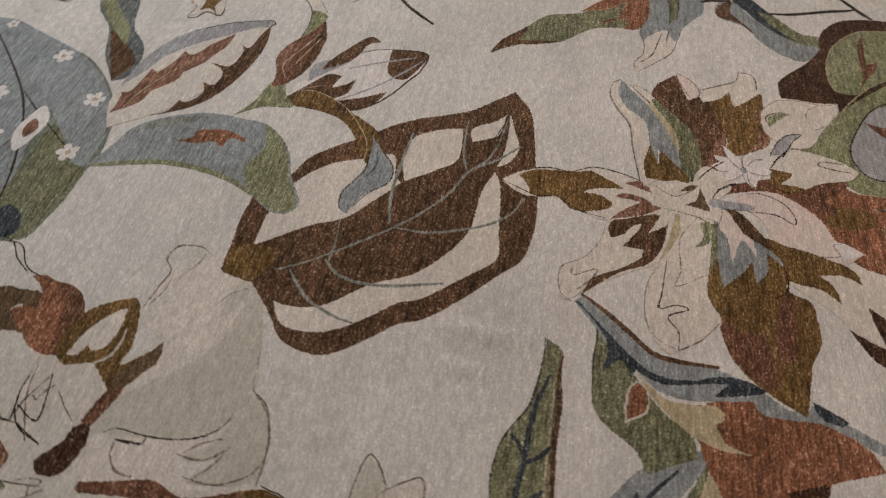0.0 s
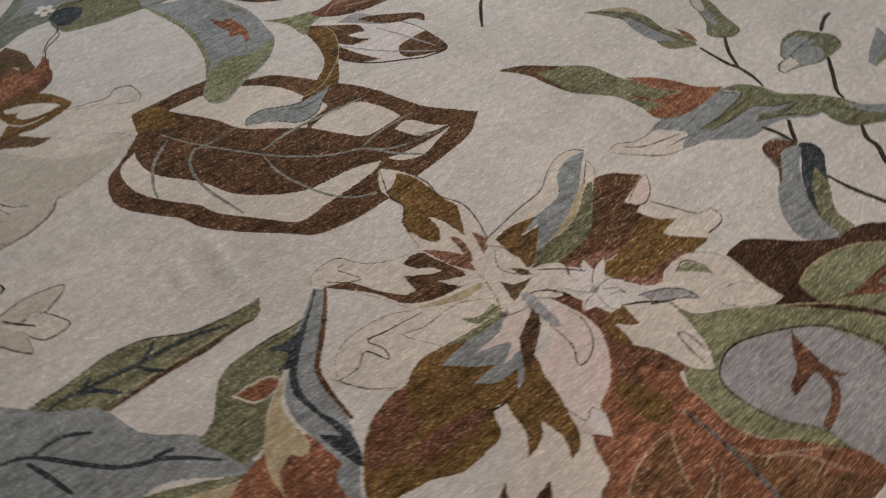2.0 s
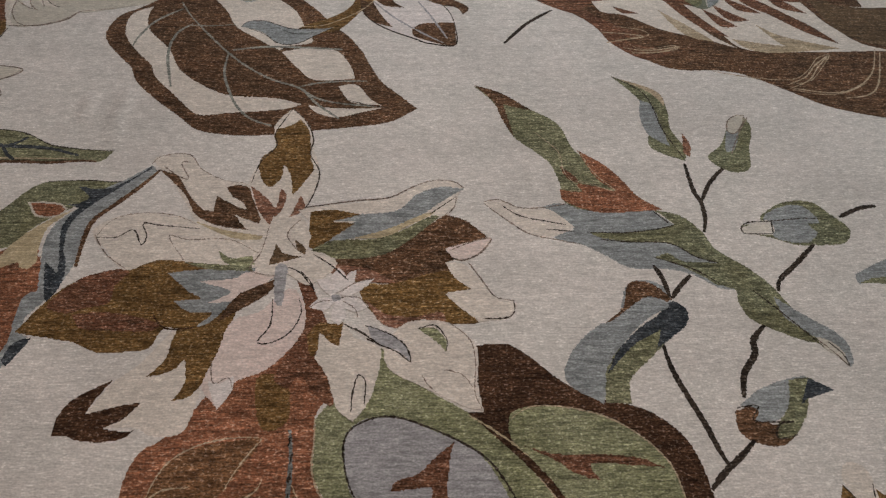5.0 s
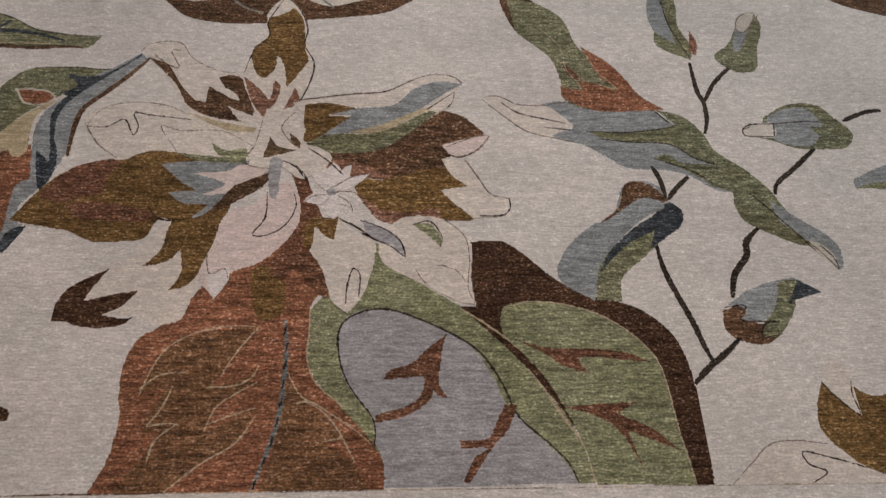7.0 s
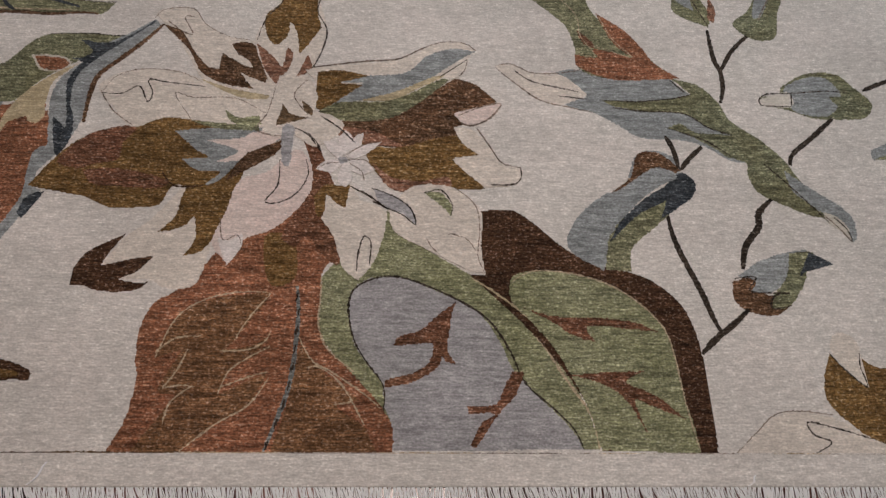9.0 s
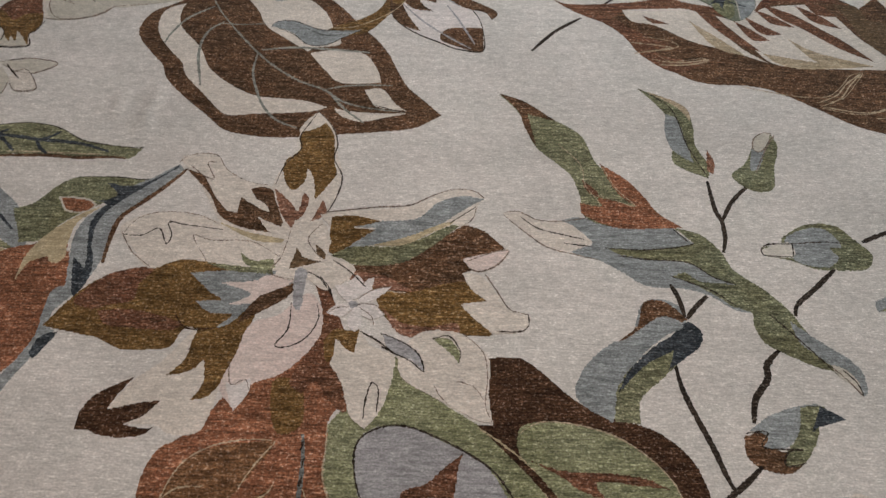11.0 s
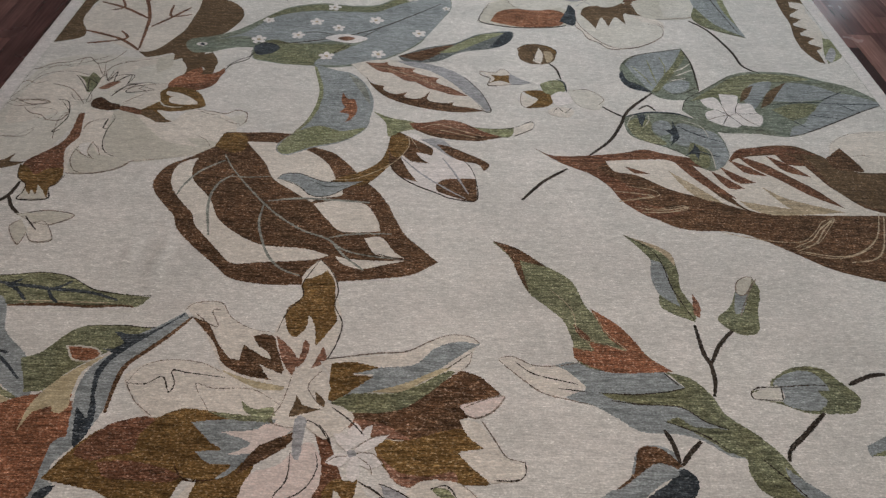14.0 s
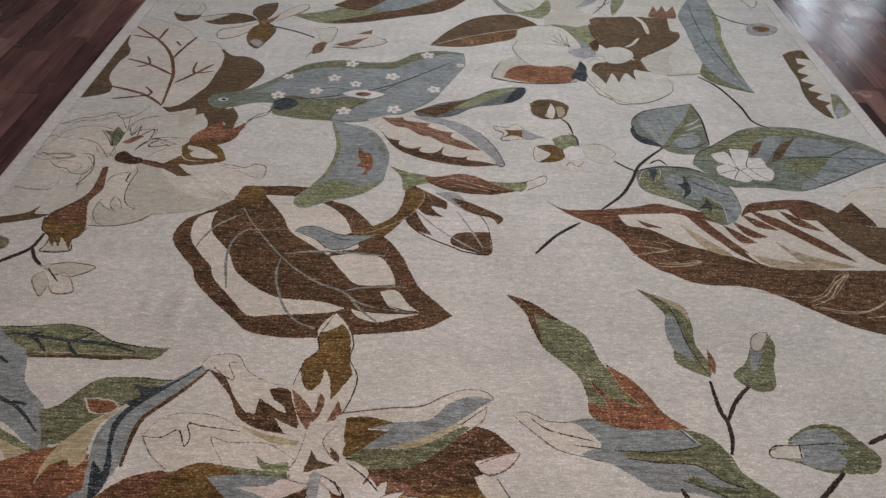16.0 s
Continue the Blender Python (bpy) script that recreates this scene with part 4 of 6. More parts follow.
patch("petal", bone, [(1712, 3386, 1), (1713, 3144), (1766, 3117), (1825, 3189), (1885, 3406, 1)], top)
patch("petal", sage, [(1730, 3100, 1), (1774, 3118), (1831, 3156), (1895, 3264), (1905, 3164), (1869, 3063), (1827, 3040), (1762, 3065)], top)
thread("edge", sage, 5, [(1723, 3165), (1780, 3131), (1842, 3061)], top)
thread("edge", sage, 5, [(1786, 3219), (1823, 3162), (1865, 3114)], top)
patch("petal", grey, [(2016, 3176, 1), (2123, 3254), (2222, 3443), (2163, 3436), (2066, 3248)], top)
patch("petal", sage, [(2190, 3103, 1), (2258, 3235), (2325, 3454), (2266, 3448), (2202, 3229)], top)
patch("petal", bone, [(2242, 3140, 1), (2356, 3385), (2474, 3471), (2594, 3484), (2543, 3265), (2377, 3135)], top)
thread("edge", bark, 7, [(2098, 3119), (2158, 3211), (2190, 3296), (2233, 3386)], top)
thread("edge", bark, 5, [(2127, 3187), (2225, 3286)], top)
patch("petal", pinkrust, [(2363, 3120, 1), (2413, 3244, 1), (2419, 3178, 1), (2456, 3249, 1), (2462, 3176, 1), (2513, 3255, 1), (2504, 3141), (2478, 3100), (2397, 3098)], top)
patch("petal", sage, [(1962, 3010, 1), (2007, 2997), (2061, 3008), (2073, 2961), (2064, 2843), (2042, 2774), (1999, 2726), (1971, 2806), (1963, 2891)], top)
patch("petal", blue, [(1980, 2858, 1), (2040, 2852), (2036, 2784), (1994, 2731)], top)
patch("petal", sand, [(1854, 2987, 1), (1867, 3044), (1897, 3079), (1910, 3132), (1954, 3110), (1998, 3141), (2051, 3133), (2095, 3099), (2078, 3035), (2057, 2977, 1), (2036, 3018), (1992, 2977), (1968, 2999), (1911, 2957), (1867, 2958)], top)
patch("petal", bark, [(2059, 2990, 1), (2092, 3073), (2180, 3089), (2274, 3092), (2369, 3095), (2428, 3095), (2435, 3027), (2428, 2936), (2471, 2952, 1), (2462, 2893), (2402, 2819), (2298, 2743), (2202, 2691), (2176, 2753, 1), (2116, 2764), (2073, 2815), (2060, 2900)], top)
patch("petal", bone, [(2131, 3122, 1), (2193, 3090), (2203, 3035, 1), (2169, 3056)], top)
patch("petal", bone, [(2260, 3116, 1), (2308, 3058), (2330, 2968), (2324, 2908, 1), (2304, 2924), (2282, 3030)], top)
patch("petal", bone, [(2280, 3125, 1), (2363, 3063, 1), (2321, 3097)], top)
patch("petal", bone, [(2424, 3101, 1), (2440, 3028), (2431, 2936, 1), (2472, 2958), (2500, 3102, 1)], top)
patch("petal", bone, [(2159, 2757, 1), (2219, 2813), (2268, 2885, 1), (2255, 2833), (2204, 2772)], top)
patch("petal", gold, [(2035, 2812, 1), (2063, 2798), (2069, 2733), (2042, 2719)], top)
patch("petal", bone, [(2080, 2744, 1), (2141, 2766), (2185, 2733), (2213, 2682), (2166, 2626), (2116, 2616), (2085, 2681)], top)
patch("petal", cream, [(1595, 2448, 1), (1618, 2547), (1649, 2615), (1710, 2636), (1815, 2594), (1870, 2549), (1936, 2516), (1927, 2439), (1799, 2419), (1664, 2435)], top)
patch("petal", rust, [(1636, 2475, 1), (1693, 2553), (1752, 2554), (1778, 2581), (1848, 2572), (1869, 2539), (1932, 2535), (1922, 2457, 1), (1869, 2429), (1753, 2415), (1675, 2436)], top)
patch("petal", bark, [(1672, 2592, 1), (1710, 2631), (1763, 2610), (1708, 2605)], top)
thread("edge", black, 3, [(1649, 2615), (1618, 2547), (1611, 2497), (1595, 2448), (1663, 2430)], top)
patch("petal", bone, [(1916, 2644, 1), (2000, 2647), (2078, 2680), (2082, 2629), (2026, 2573), (1980, 2579)], top)
patch("petal", navy, [(1924, 2453, 1), (1951, 2542), (1973, 2624, 1), (1993, 2570), (1981, 2481)], top)
thread("edge", grey, 5, [(1936, 2720), (1997, 2715), (2073, 2696)], top)
thread("edge", grey, 5, [(2003, 2611), (2043, 2656), (2071, 2617), (2047, 2585)], top)
thread("edge", black, 2, [(1924, 2677), (2016, 2669), (2091, 2687)], top)
patch("petal", cream, [(1990, 2530, 1), (1981, 2448), (2002, 2404), (2017, 2351), (2057, 2319), (2084, 2282), (2139, 2278), (2188, 2308), (2238, 2334), (2281, 2377), (2324, 2417), (2339, 2503), (2282, 2546), (2193, 2578), (2100, 2590), (2026, 2573)], top)
patch("petal", bark, [(2011, 2547, 1), (2081, 2618), (2185, 2664), (2225, 2621), (2282, 2546, 1), (2187, 2567, 1), (2188, 2471, 1), (2149, 2486), (2147, 2554, 1), (2117, 2437, 1), (2077, 2442), (2062, 2498, 1), (2064, 2423, 1), (2030, 2438), (2008, 2474)], top)
thread("edge", black, 2, [(2028, 2500), (2058, 2546), (2077, 2519)], top)
thread("edge", black, 2, [(2101, 2521), (2132, 2608)], top)
thread("edge", line, 3, [(1990, 2530), (1981, 2448), (2002, 2404), (2017, 2351), (2057, 2319), (2084, 2282), (2135, 2282), (2138, 2339), (2146, 2296), (2188, 2308), (2219, 2328), (2222, 2364), (2238, 2334), (2274, 2377), (2254, 2411), (2291, 2392), (2326, 2427), (2304, 2453), (2276, 2459), (2335, 2464), (2319, 2501)], top)
patch("petal", bone, [(2204, 2660, 1), (2292, 2710), (2370, 2788), (2437, 2805), (2489, 2761), (2541, 2723), (2572, 2683), (2545, 2645), (2501, 2615), (2483, 2564), (2422, 2539), (2326, 2531), (2270, 2545)], top)
patch("petal", sand, [(2208, 2655, 1), (2289, 2699), (2362, 2696), (2307, 2608), (2381, 2565), (2476, 2563), (2422, 2539), (2326, 2531), (2270, 2545), (2246, 2603)], top)
patch("petal", brown, [(2206, 2702, 1), (2264, 2697), (2327, 2703, 1), (2257, 2660), (2211, 2671)], top)
thread("edge", line, 3, [(2370, 2788), (2437, 2805), (2500, 2756), (2570, 2683), (2545, 2645), (2501, 2615), (2483, 2564), (2326, 2531)], top)
thread("edge", line, 3, [(1699, 2836), (1730, 2880), (1735, 2927), (1768, 2948), (1793, 2939), (1834, 2967), (1885, 2954), (1926, 2970), (1956, 2937), (1965, 2862)], top)
thread("edge", line, 3, [(1699, 2836), (1715, 2798), (1709, 2742), (1718, 2689), (1703, 2635), (1770, 2631), (1815, 2594), (1877, 2620)], top)
thread("edge", black, 2, [(1839, 2766), (1842, 2822), (1900, 2850), (1956, 2788), (1994, 2726)], top)
thread("edge", black, 2, [(1841, 2788), (1907, 2794), (1974, 2724)], top)
thread("edge", black, 2, [(1854, 2811), (1935, 2819)], top)
thread("edge", line, 2, [(1900, 2850), (1956, 2867)], top)
thread("edge", line, 2, [(1742, 2756), (1826, 2721), (1921, 2697)], top)
patch("petal", sand, [(1856, 3059, 1), (1919, 3124), (2022, 3154), (2081, 3101), (2090, 3025), (1998, 2960), (1903, 2958)], top)
patch("petal", sage, [(1882, 2986, 1), (1968, 2972), (2042, 2928), (2073, 2819), (2038, 2788), (1978, 2858)], top)
patch("petal", bark, [(2075, 3054, 1), (2144, 3080), (2278, 3102), (2408, 3096), (2450, 3100, 1), (2437, 2967), (2473, 2949, 1), (2440, 2861), (2335, 2749), (2218, 2686), (2103, 2761, 1), (2069, 2877)], top)
thread("slash", bone, 22, [(2288, 3111), (2323, 3037), (2324, 2920)], top)
thread("slash", bone, 14, [(2196, 2776), (2232, 2807), (2271, 2872)], top)
patch("petal", bone, [(2244, 2670, 1), (2351, 2751), (2447, 2837, 1), (2490, 2764), (2559, 2737), (2571, 2690), (2487, 2574), (2380, 2549), (2298, 2569)], top)
patch("petal", sand, [(2244, 2670, 1), (2349, 2744), (2413, 2790), (2364, 2671), (2352, 2556), (2298, 2569)], top)
thread("edge", line, 3, [(2447, 2837), (2490, 2764), (2559, 2737), (2571, 2690), (2485, 2568), (2378, 2540)], top)
patch("petal", sand, [(1597, 2452, 1), (1633, 2571), (1695, 2639), (1812, 2637), (1939, 2598, 1), (1991, 2545), (1950, 2454), (1849, 2425), (1710, 2419)], top)
patch("petal", rust, [(1642, 2453, 1), (1682, 2539), (1777, 2571), (1921, 2566), (1950, 2509), (1907, 2438), (1752, 2420)], top)
thread("edge", black, 3, [(1633, 2571), (1600, 2455), (1710, 2416), (1849, 2419), (1942, 2444)], top)
patch("petal", navy, [(1919, 2477, 1), (1980, 2621, 1), (1996, 2561), (1976, 2453)], top)
patch("petal", bone, [(1698, 2842, 1), (1734, 2912), (1791, 2947), (1871, 2962), (1940, 2933), (1988, 2817), (2008, 2735), (2077, 2719, 1), (2022, 2668), (1940, 2601), (1849, 2563), (1763, 2570), (1717, 2644), (1696, 2723)], top)
thread("edge", line, 3, [(2003, 2751), (1985, 2824), (1940, 2940), (1872, 2966), (1791, 2947), (1734, 2912), (1698, 2842), (1718, 2792), (1696, 2723), (1717, 2644), (1763, 2570), (1848, 2560)], top)
thread("edge", black, 3, [(1837, 2783), (1887, 2767), (1950, 2753)], top)
thread("edge", black, 3, [(1856, 2832), (1898, 2792), (1950, 2753)], top)
thread("edge", black, 3, [(1881, 2866), (1910, 2808), (1950, 2753)], top)
thread("edge", black, 3, [(1914, 2880), (1926, 2815), (1950, 2753)], top)
thread("edge", black, 3, [(1946, 2858), (1942, 2804), (1950, 2753)], top)
patch("petal", grey, [(1930, 2712, 1), (2018, 2753), (2056, 2697), (2005, 2654), (1955, 2666)], top)
patch("petal", bone, [(1993, 2560, 1), (1994, 2466), (2041, 2358), (2105, 2291), (2186, 2293), (2263, 2339), (2319, 2400), (2326, 2472), (2256, 2506), (2209, 2561), (2161, 2618), (2060, 2628)], top)
patch("petal", bark, [(2012, 2544, 1), (2043, 2608), (2135, 2634), (2195, 2640), (2233, 2688, 1), (2253, 2565, 1), (2195, 2563), (2187, 2471, 1), (2153, 2529), (2113, 2450, 1), (2095, 2521), (2059, 2432, 1), (2039, 2487)], top)
thread("edge", line, 3, [(1993, 2560), (1994, 2466), (2041, 2358), (2105, 2291), (2186, 2293), (2263, 2339), (2319, 2400), (2326, 2472), (2279, 2482)], top)
patch("petal", bone, [(2080, 2739, 1), (2158, 2773), (2212, 2738), (2209, 2673), (2146, 2617), (2090, 2630)], top)
patch("petal", umber, [(2041, 2805, 1), (2075, 2833), (2079, 2775), (2057, 2730)], top)
top = patch("leaf", blue, [(2516, 3149), (2603, 3340), (2669, 3493), (2701, 3386), (2689, 3084), (2652, 2899), (2637, 2627), (2653, 2408, 1), (2568, 2470), (2499, 2560), (2502, 2666), (2505, 2828), (2509, 3004)], rug, "slender blue-grey leaf with dark veins")
patch("patch", sage, [(2701, 3386, 1), (2695, 3084), (2657, 2900), (2642, 2628), (2644, 2491, 1), (2620, 2636), (2630, 2886), (2667, 3081)], top)
patch("patch", moss, [(2505, 2651, 1), (2555, 2507), (2653, 2408, 1), (2522, 2471), (2473, 2553)], top)
thread("vein", black, 4, [(2590, 3283), (2575, 2950), (2592, 2727), (2631, 2448)], top)
thread("vein", black, 3, [(2520, 3017), (2590, 3061), (2655, 3006)], top)
thread("vein", black, 3, [(2511, 2801), (2578, 2863), (2644, 2870)], top)
thread("vein", black, 3, [(2598, 3203), (2695, 3227)], top)
thread("stem", black, 8, [(2455, 2527), (2515, 2447), (2562, 2295), (2575, 2193), (2624, 2145)], top)
thread("stem", black, 5, [(2658, 3223), (2750, 3109), (2832, 3067)], top)
patch("bud", grey, [(2822, 3059), (2894, 3091), (2958, 3048), (2918, 2978), (2850, 2953), (2803, 2973)], top)
patch("patch", gold, [(2836, 3036), (2895, 3054), (2916, 3020), (2862, 2990)], top)
thread("stem", black, 4, [(2856, 3476), (2895, 3316), (2909, 3269), (2954, 3343), (2950, 3450)], top)
# side sprig
top = patch("leaf", bark, [(2888, 2767, 1), (2939, 2805), (2996, 2814), (3007, 2726, 1), (2945, 2688), (2894, 2594), (2891, 2505), (2895, 2421), (2910, 2333), (2908, 2235, 1), (2881, 2258), (2856, 2337), (2857, 2432), (2878, 2548), (2879, 2654)], rug, "brown toothed leaf at the rug's side")
patch("lobe", cream, [(2936, 2739, 1), (2993, 2722), (2982, 2633), (2990, 2528), (2970, 2413), (2924, 2324), (2910, 2395), (2907, 2492), (2917, 2618)], top)
patch("tooth", bark, [(2902, 2380, 1), (2942, 2357, 1), (2888, 2315, 1)], top)
patch("tooth", bark, [(2895, 2452, 1), (2936, 2427, 1), (2881, 2384, 1)], top)
patch("tooth", bark, [(2891, 2526, 1), (2933, 2500, 1), (2877, 2456, 1)], top)
patch("tooth", bark, [(2895, 2610, 1), (2938, 2583, 1), (2881, 2537, 1)], top)
patch("tooth", bark, [(2915, 2699, 1), (2959, 2671, 1), (2900, 2622, 1)], top)
patch("patch", sage, [(2971, 2435, 1), (3006, 2405), (2995, 2298), (2919, 2236, 1), (2935, 2324)], top)
patch("patch", grey, [(2921, 2277, 1), (2975, 2359), (2980, 2320), (2937, 2247)], top)
# medallion
top = patch("leaf", bark, [(54, 2786, 1), (67, 2630), (112, 2539), (95, 2451), (104, 2332), (142, 2214), (47, 2159, 1), (44, 2364)], rug, "brown leaf edge at the rug's side")
top = patch("leaf", bark, [(470, 2606, 1), (479, 2522), (484, 2404), (475, 2280), (424, 2206), (373, 2153), (365, 2126, 1), (411, 2085), (463, 2109), (495, 2115), (502, 2028), (487, 1990, 1), (538, 2049), (551, 2108), (592, 2135), (530, 2190), (550, 2229), (626, 2257), (677, 2364), (679, 2440), (639, 2507), (582, 2541), (526, 2546)], rug, "brown leaf with a cream medallion and rust twigs")
patch("medallion", cream, [(45, 2762), (160, 2857), (318, 2727), (483, 2564), (496, 2358), (474, 2243), (384, 2121), (154, 2250), (94, 2359), (110, 2518)], top)
thread("edge", line, 2, [(80, 2879), (197, 2813), (285, 2764), (344, 2674), (432, 2655), (480, 2579)], top)
thread("twig", rustbrown, 14, [(57, 2775), (185, 2658), (273, 2534), (329, 2390), (346, 2299), (364, 2140)], top)
thread("twig", rustbrown, 12, [(191, 2771), (185, 2658)], top)
thread("twig", rustbrown, 13, [(338, 2701), (310, 2589), (295, 2500)], top)
thread("twig", rustbrown, 10, [(265, 2650), (295, 2609)], top)
thread("twig", rustbrown, 12, [(69, 2691), (175, 2668)], top)
thread("twig", rustbrown, 13, [(119, 2478), (220, 2438), (333, 2362)], top)
thread("twig", rustbrown, 10, [(173, 2414), (218, 2443), (188, 2510)], top)
thread("twig", rustbrown, 13, [(470, 2462), (415, 2375), (361, 2300)], top)
thread("twig", rustbrown, 11, [(484, 2405), (412, 2388), (399, 2475)], top)
thread("twig", rustbrown, 13, [(131, 2257), (275, 2204), (364, 2131)], top)
thread("twig", rustbrown, 11, [(170, 2165), (295, 2206), (265, 2260)], top)
# dotted leaf
top = patch("leaf", teal, [(521, 2182), (532, 2226), (609, 2255), (693, 2316), (800, 2452), (860, 2507), (975, 2545), (1087, 2536), (1198, 2554), (1272, 2629), (1373, 2665), (1484, 2652, 1), (1490, 2555), (1462, 2474), (1410, 2353), (1372, 2265), (1324, 2204), (1248, 2138), (1172, 2093), (1038, 2065), (988, 2074), (902, 2076), (845, 2086), (779, 2106), (763, 2182, 1), (695, 2176), (613, 2136), (555, 2135)], rug, "long green and blue-grey leaf sprinkled with small blossoms")
patch("patch", moss, [(747, 2376, 1), (801, 2448), (862, 2498), (976, 2535), (1087, 2526), (1199, 2545), (1273, 2613), (1373, 2654), (1432, 2646, 1), (1288, 2569), (1195, 2495), (1098, 2488), (933, 2480), (807, 2414)], top)
patch("patch", blue, [(626, 2230, 1), (719, 2295), (806, 2419), (934, 2475), (1099, 2483), (1195, 2491), (1288, 2569), (1408, 2638), (1484, 2636, 1), (1488, 2555), (1460, 2474), (1370, 2274), (1246, 2146), (1098, 2086), (995, 2084, 1), (1015, 2129), (1095, 2197), (1171, 2272), (1077, 2257), (904, 2224), (772, 2247), (705, 2259)], top)
patch("patch", moss, [(773, 2161, 1), (816, 2242), (904, 2224), (1014, 2227), (1115, 2225), (1057, 2159), (1003, 2119), (988, 2078), (901, 2079), (844, 2090), (781, 2111)], top)
patch("patch", navy, [(765, 2194, 1), (808, 2224), (856, 2195), (842, 2152), (794, 2132), (773, 2154)], top)
thread("rib", black, 6, [(766, 2220), (905, 2228), (1074, 2287), (1205, 2361), (1340, 2479), (1450, 2587)], top)
thread("rib", black, 4, [(1217, 2363), (1147, 2282), (1031, 2132)], top)
thread("rib", black, 4, [(1073, 2292), (980, 2313), (894, 2292)], top)
blossom(top, 968, 2393, 26)
blossom(top, 912, 2285, 25)
blossom(top, 1057, 2351, 24)
blossom(top, 1195, 2424, 28)
blossom(top, 1023, 2516, 26)
blossom(top, 1330, 2622, 28)
blossom(top, 1365, 2334, 27)
blossom(top, 1034, 2144, 27)
blossom(top, 1220, 2171, 27)
blossom(top, 1469, 2543, 17)
blossom(top, 785, 2389, 22)
blossom(top, 773, 2242, 28)
patch("oval", white, [(1015, 2270), (1083, 2306), (1173, 2281), (1113, 2242)], top)
patch("spot", pinkrust, [(1062, 2272), (1092, 2290), (1126, 2278), (1096, 2256)], top)
patch("eye", white, [(556, 2190), (571, 2204), (596, 2197), (581, 2179)], top)
patch("eye", navy, [(567, 2191), (574, 2200), (588, 2192), (580, 2183)], top)
top = patch("leaf", slate, [(1293, 2160, 1), (1393, 2230), (1502, 2273), (1592, 2347), (1719, 2380), (1715, 2313), (1654, 2252), (1523, 2208), (1438, 2140), (1331, 2121)], rug, "slate leaf with a navy tip")
patch("patch", brown, [(1293, 2164, 1), (1414, 2227), (1502, 2265, 1), (1437, 2184), (1374, 2137)], top)
patch("patch", sage, [(1437, 2197, 1), (1592, 2338), (1701, 2369, 1), (1590, 2281), (1502, 2210)], top)
patch("tip", navy, [(1633, 2254, 1), (1694, 2369), (1723, 2367), (1710, 2304), (1665, 2257)], top)
top = patch("leaf", bark, [(1336, 2714, 1), (1415, 2865), (1510, 2986), (1607, 3047), (1717, 3064), (1797, 3001), (1824, 2962, 1), (1732, 2912), (1703, 2817), (1621, 2770), (1518, 2723), (1440, 2710)], rug, "brown leaf with a tan rib")
patch("patch", tobacco, [(1348, 2715, 1), (1474, 2795), (1601, 2859), (1729, 2912, 1), (1706, 2817), (1621, 2773), (1518, 2726), (1440, 2712)], top)
thread("rib", sand, 4, [(1342, 2714), (1474, 2795), (1601, 2859), (1730, 2914)], top)
top = patch("leaf", sage, [(698, 2963, 1), (880, 3046), (1021, 3248), (1540, 3331, 1), (1402, 3090), (1211, 2996), (1002, 2911), (849, 2892)], rug, "green-brown leaf with a grey stripe")
patch("patch", brown, [(849, 2892, 1), (996, 2966), (1205, 3096), (1568, 3334, 1), (1402, 3090), (1211, 2996), (1002, 2911)], top)
patch("patch", blue, [(1039, 3068, 1), (1194, 3278), (1484, 3325, 1), (1260, 3119), (1124, 3043)], top)
patch("patch", brown, [(873, 3091, 1), (1021, 3248), (1138, 3233), (1014, 3045)], top)
# buds at top
top = patch("flower", cream, [(562, 2871, 1), (496, 2818), (423, 2783), (414, 2732), (439, 2692), (496, 2716), (551, 2784), (586, 2844)], rug, "gold and cream buds on a thin stem")
patch("petal", cream, [(599, 2892, 1), (645, 2974), (704, 3058), (750, 3085, 1), (759, 3033), (708, 2963), (647, 2897)], top)
patch("petal", bark, [(292, 2901, 1), (350, 2928), (440, 2959), (525, 2932, 1), (557, 2894, 1), (488, 2854), (399, 2831), (334, 2853)], top)
patch("petal", sand, [(292, 2898, 1), (352, 2922), (419, 2944), (363, 2879), (325, 2864)], top)
patch("petal", bark, [(523, 2946, 1), (515, 3003), (547, 3060), (610, 3092, 1), (618, 3018), (600, 2922), (569, 2898)], top)
patch("petal", gold, [(586, 2873, 1), (635, 2838), (652, 2784), (635, 2690), (609, 2624), (567, 2657), (544, 2721), (547, 2804)], top)
patch("petal", grey, [(565, 2677, 1), (610, 2630), (627, 2673), (587, 2701)], top)
patch("petal", tobacco, [(550, 2910, 1), (607, 2905), (647, 2962), (621, 2877), (579, 2849)], top)
patch("petal", bark, [(165, 2938, 1), (223, 2911), (294, 2925, 1), (286, 2877), (241, 2849), (202, 2868)], top)
patch("petal", bone, [(166, 2944, 1), (186, 3042), (264, 3051, 1), (297, 2992), (292, 2931), (222, 2914)], top)
thread("edge", line, 3, [(599, 2892), (645, 2974), (704, 3058), (750, 3085), (759, 3033), (708, 2963), (647, 2897)], top)
thread("edge", line, 3, [(562, 2871), (496, 2818), (423, 2783), (414, 2732), (439, 2692), (496, 2716), (551, 2784)], top)
thread("edge", line, 3, [(166, 2944), (188, 3036), (265, 3045), (297, 2992), (292, 2931)], top)
thread("edge", line, 2, [(249, 2926), (268, 2970), (264, 3026)], top)
thread("edge", black, 3, [(586, 2873), (639, 2838), (655, 2784), (636, 2684), (610, 2619), (568, 2652)], top)
thread("stem", black, 6, [(625, 2837), (686, 2818), (763, 2784), (835, 2741)], top)
patch("petal", bone, [(823, 2832, 1), (868, 2831), (917, 2847, 1), (924, 2762), (908, 2710), (870, 2706), (849, 2768)], top)
patch("petal", bone, [(923, 2686, 1), (983, 2744), (1046, 2806), (1148, 2733, 1), (1072, 2677), (995, 2651)], top)
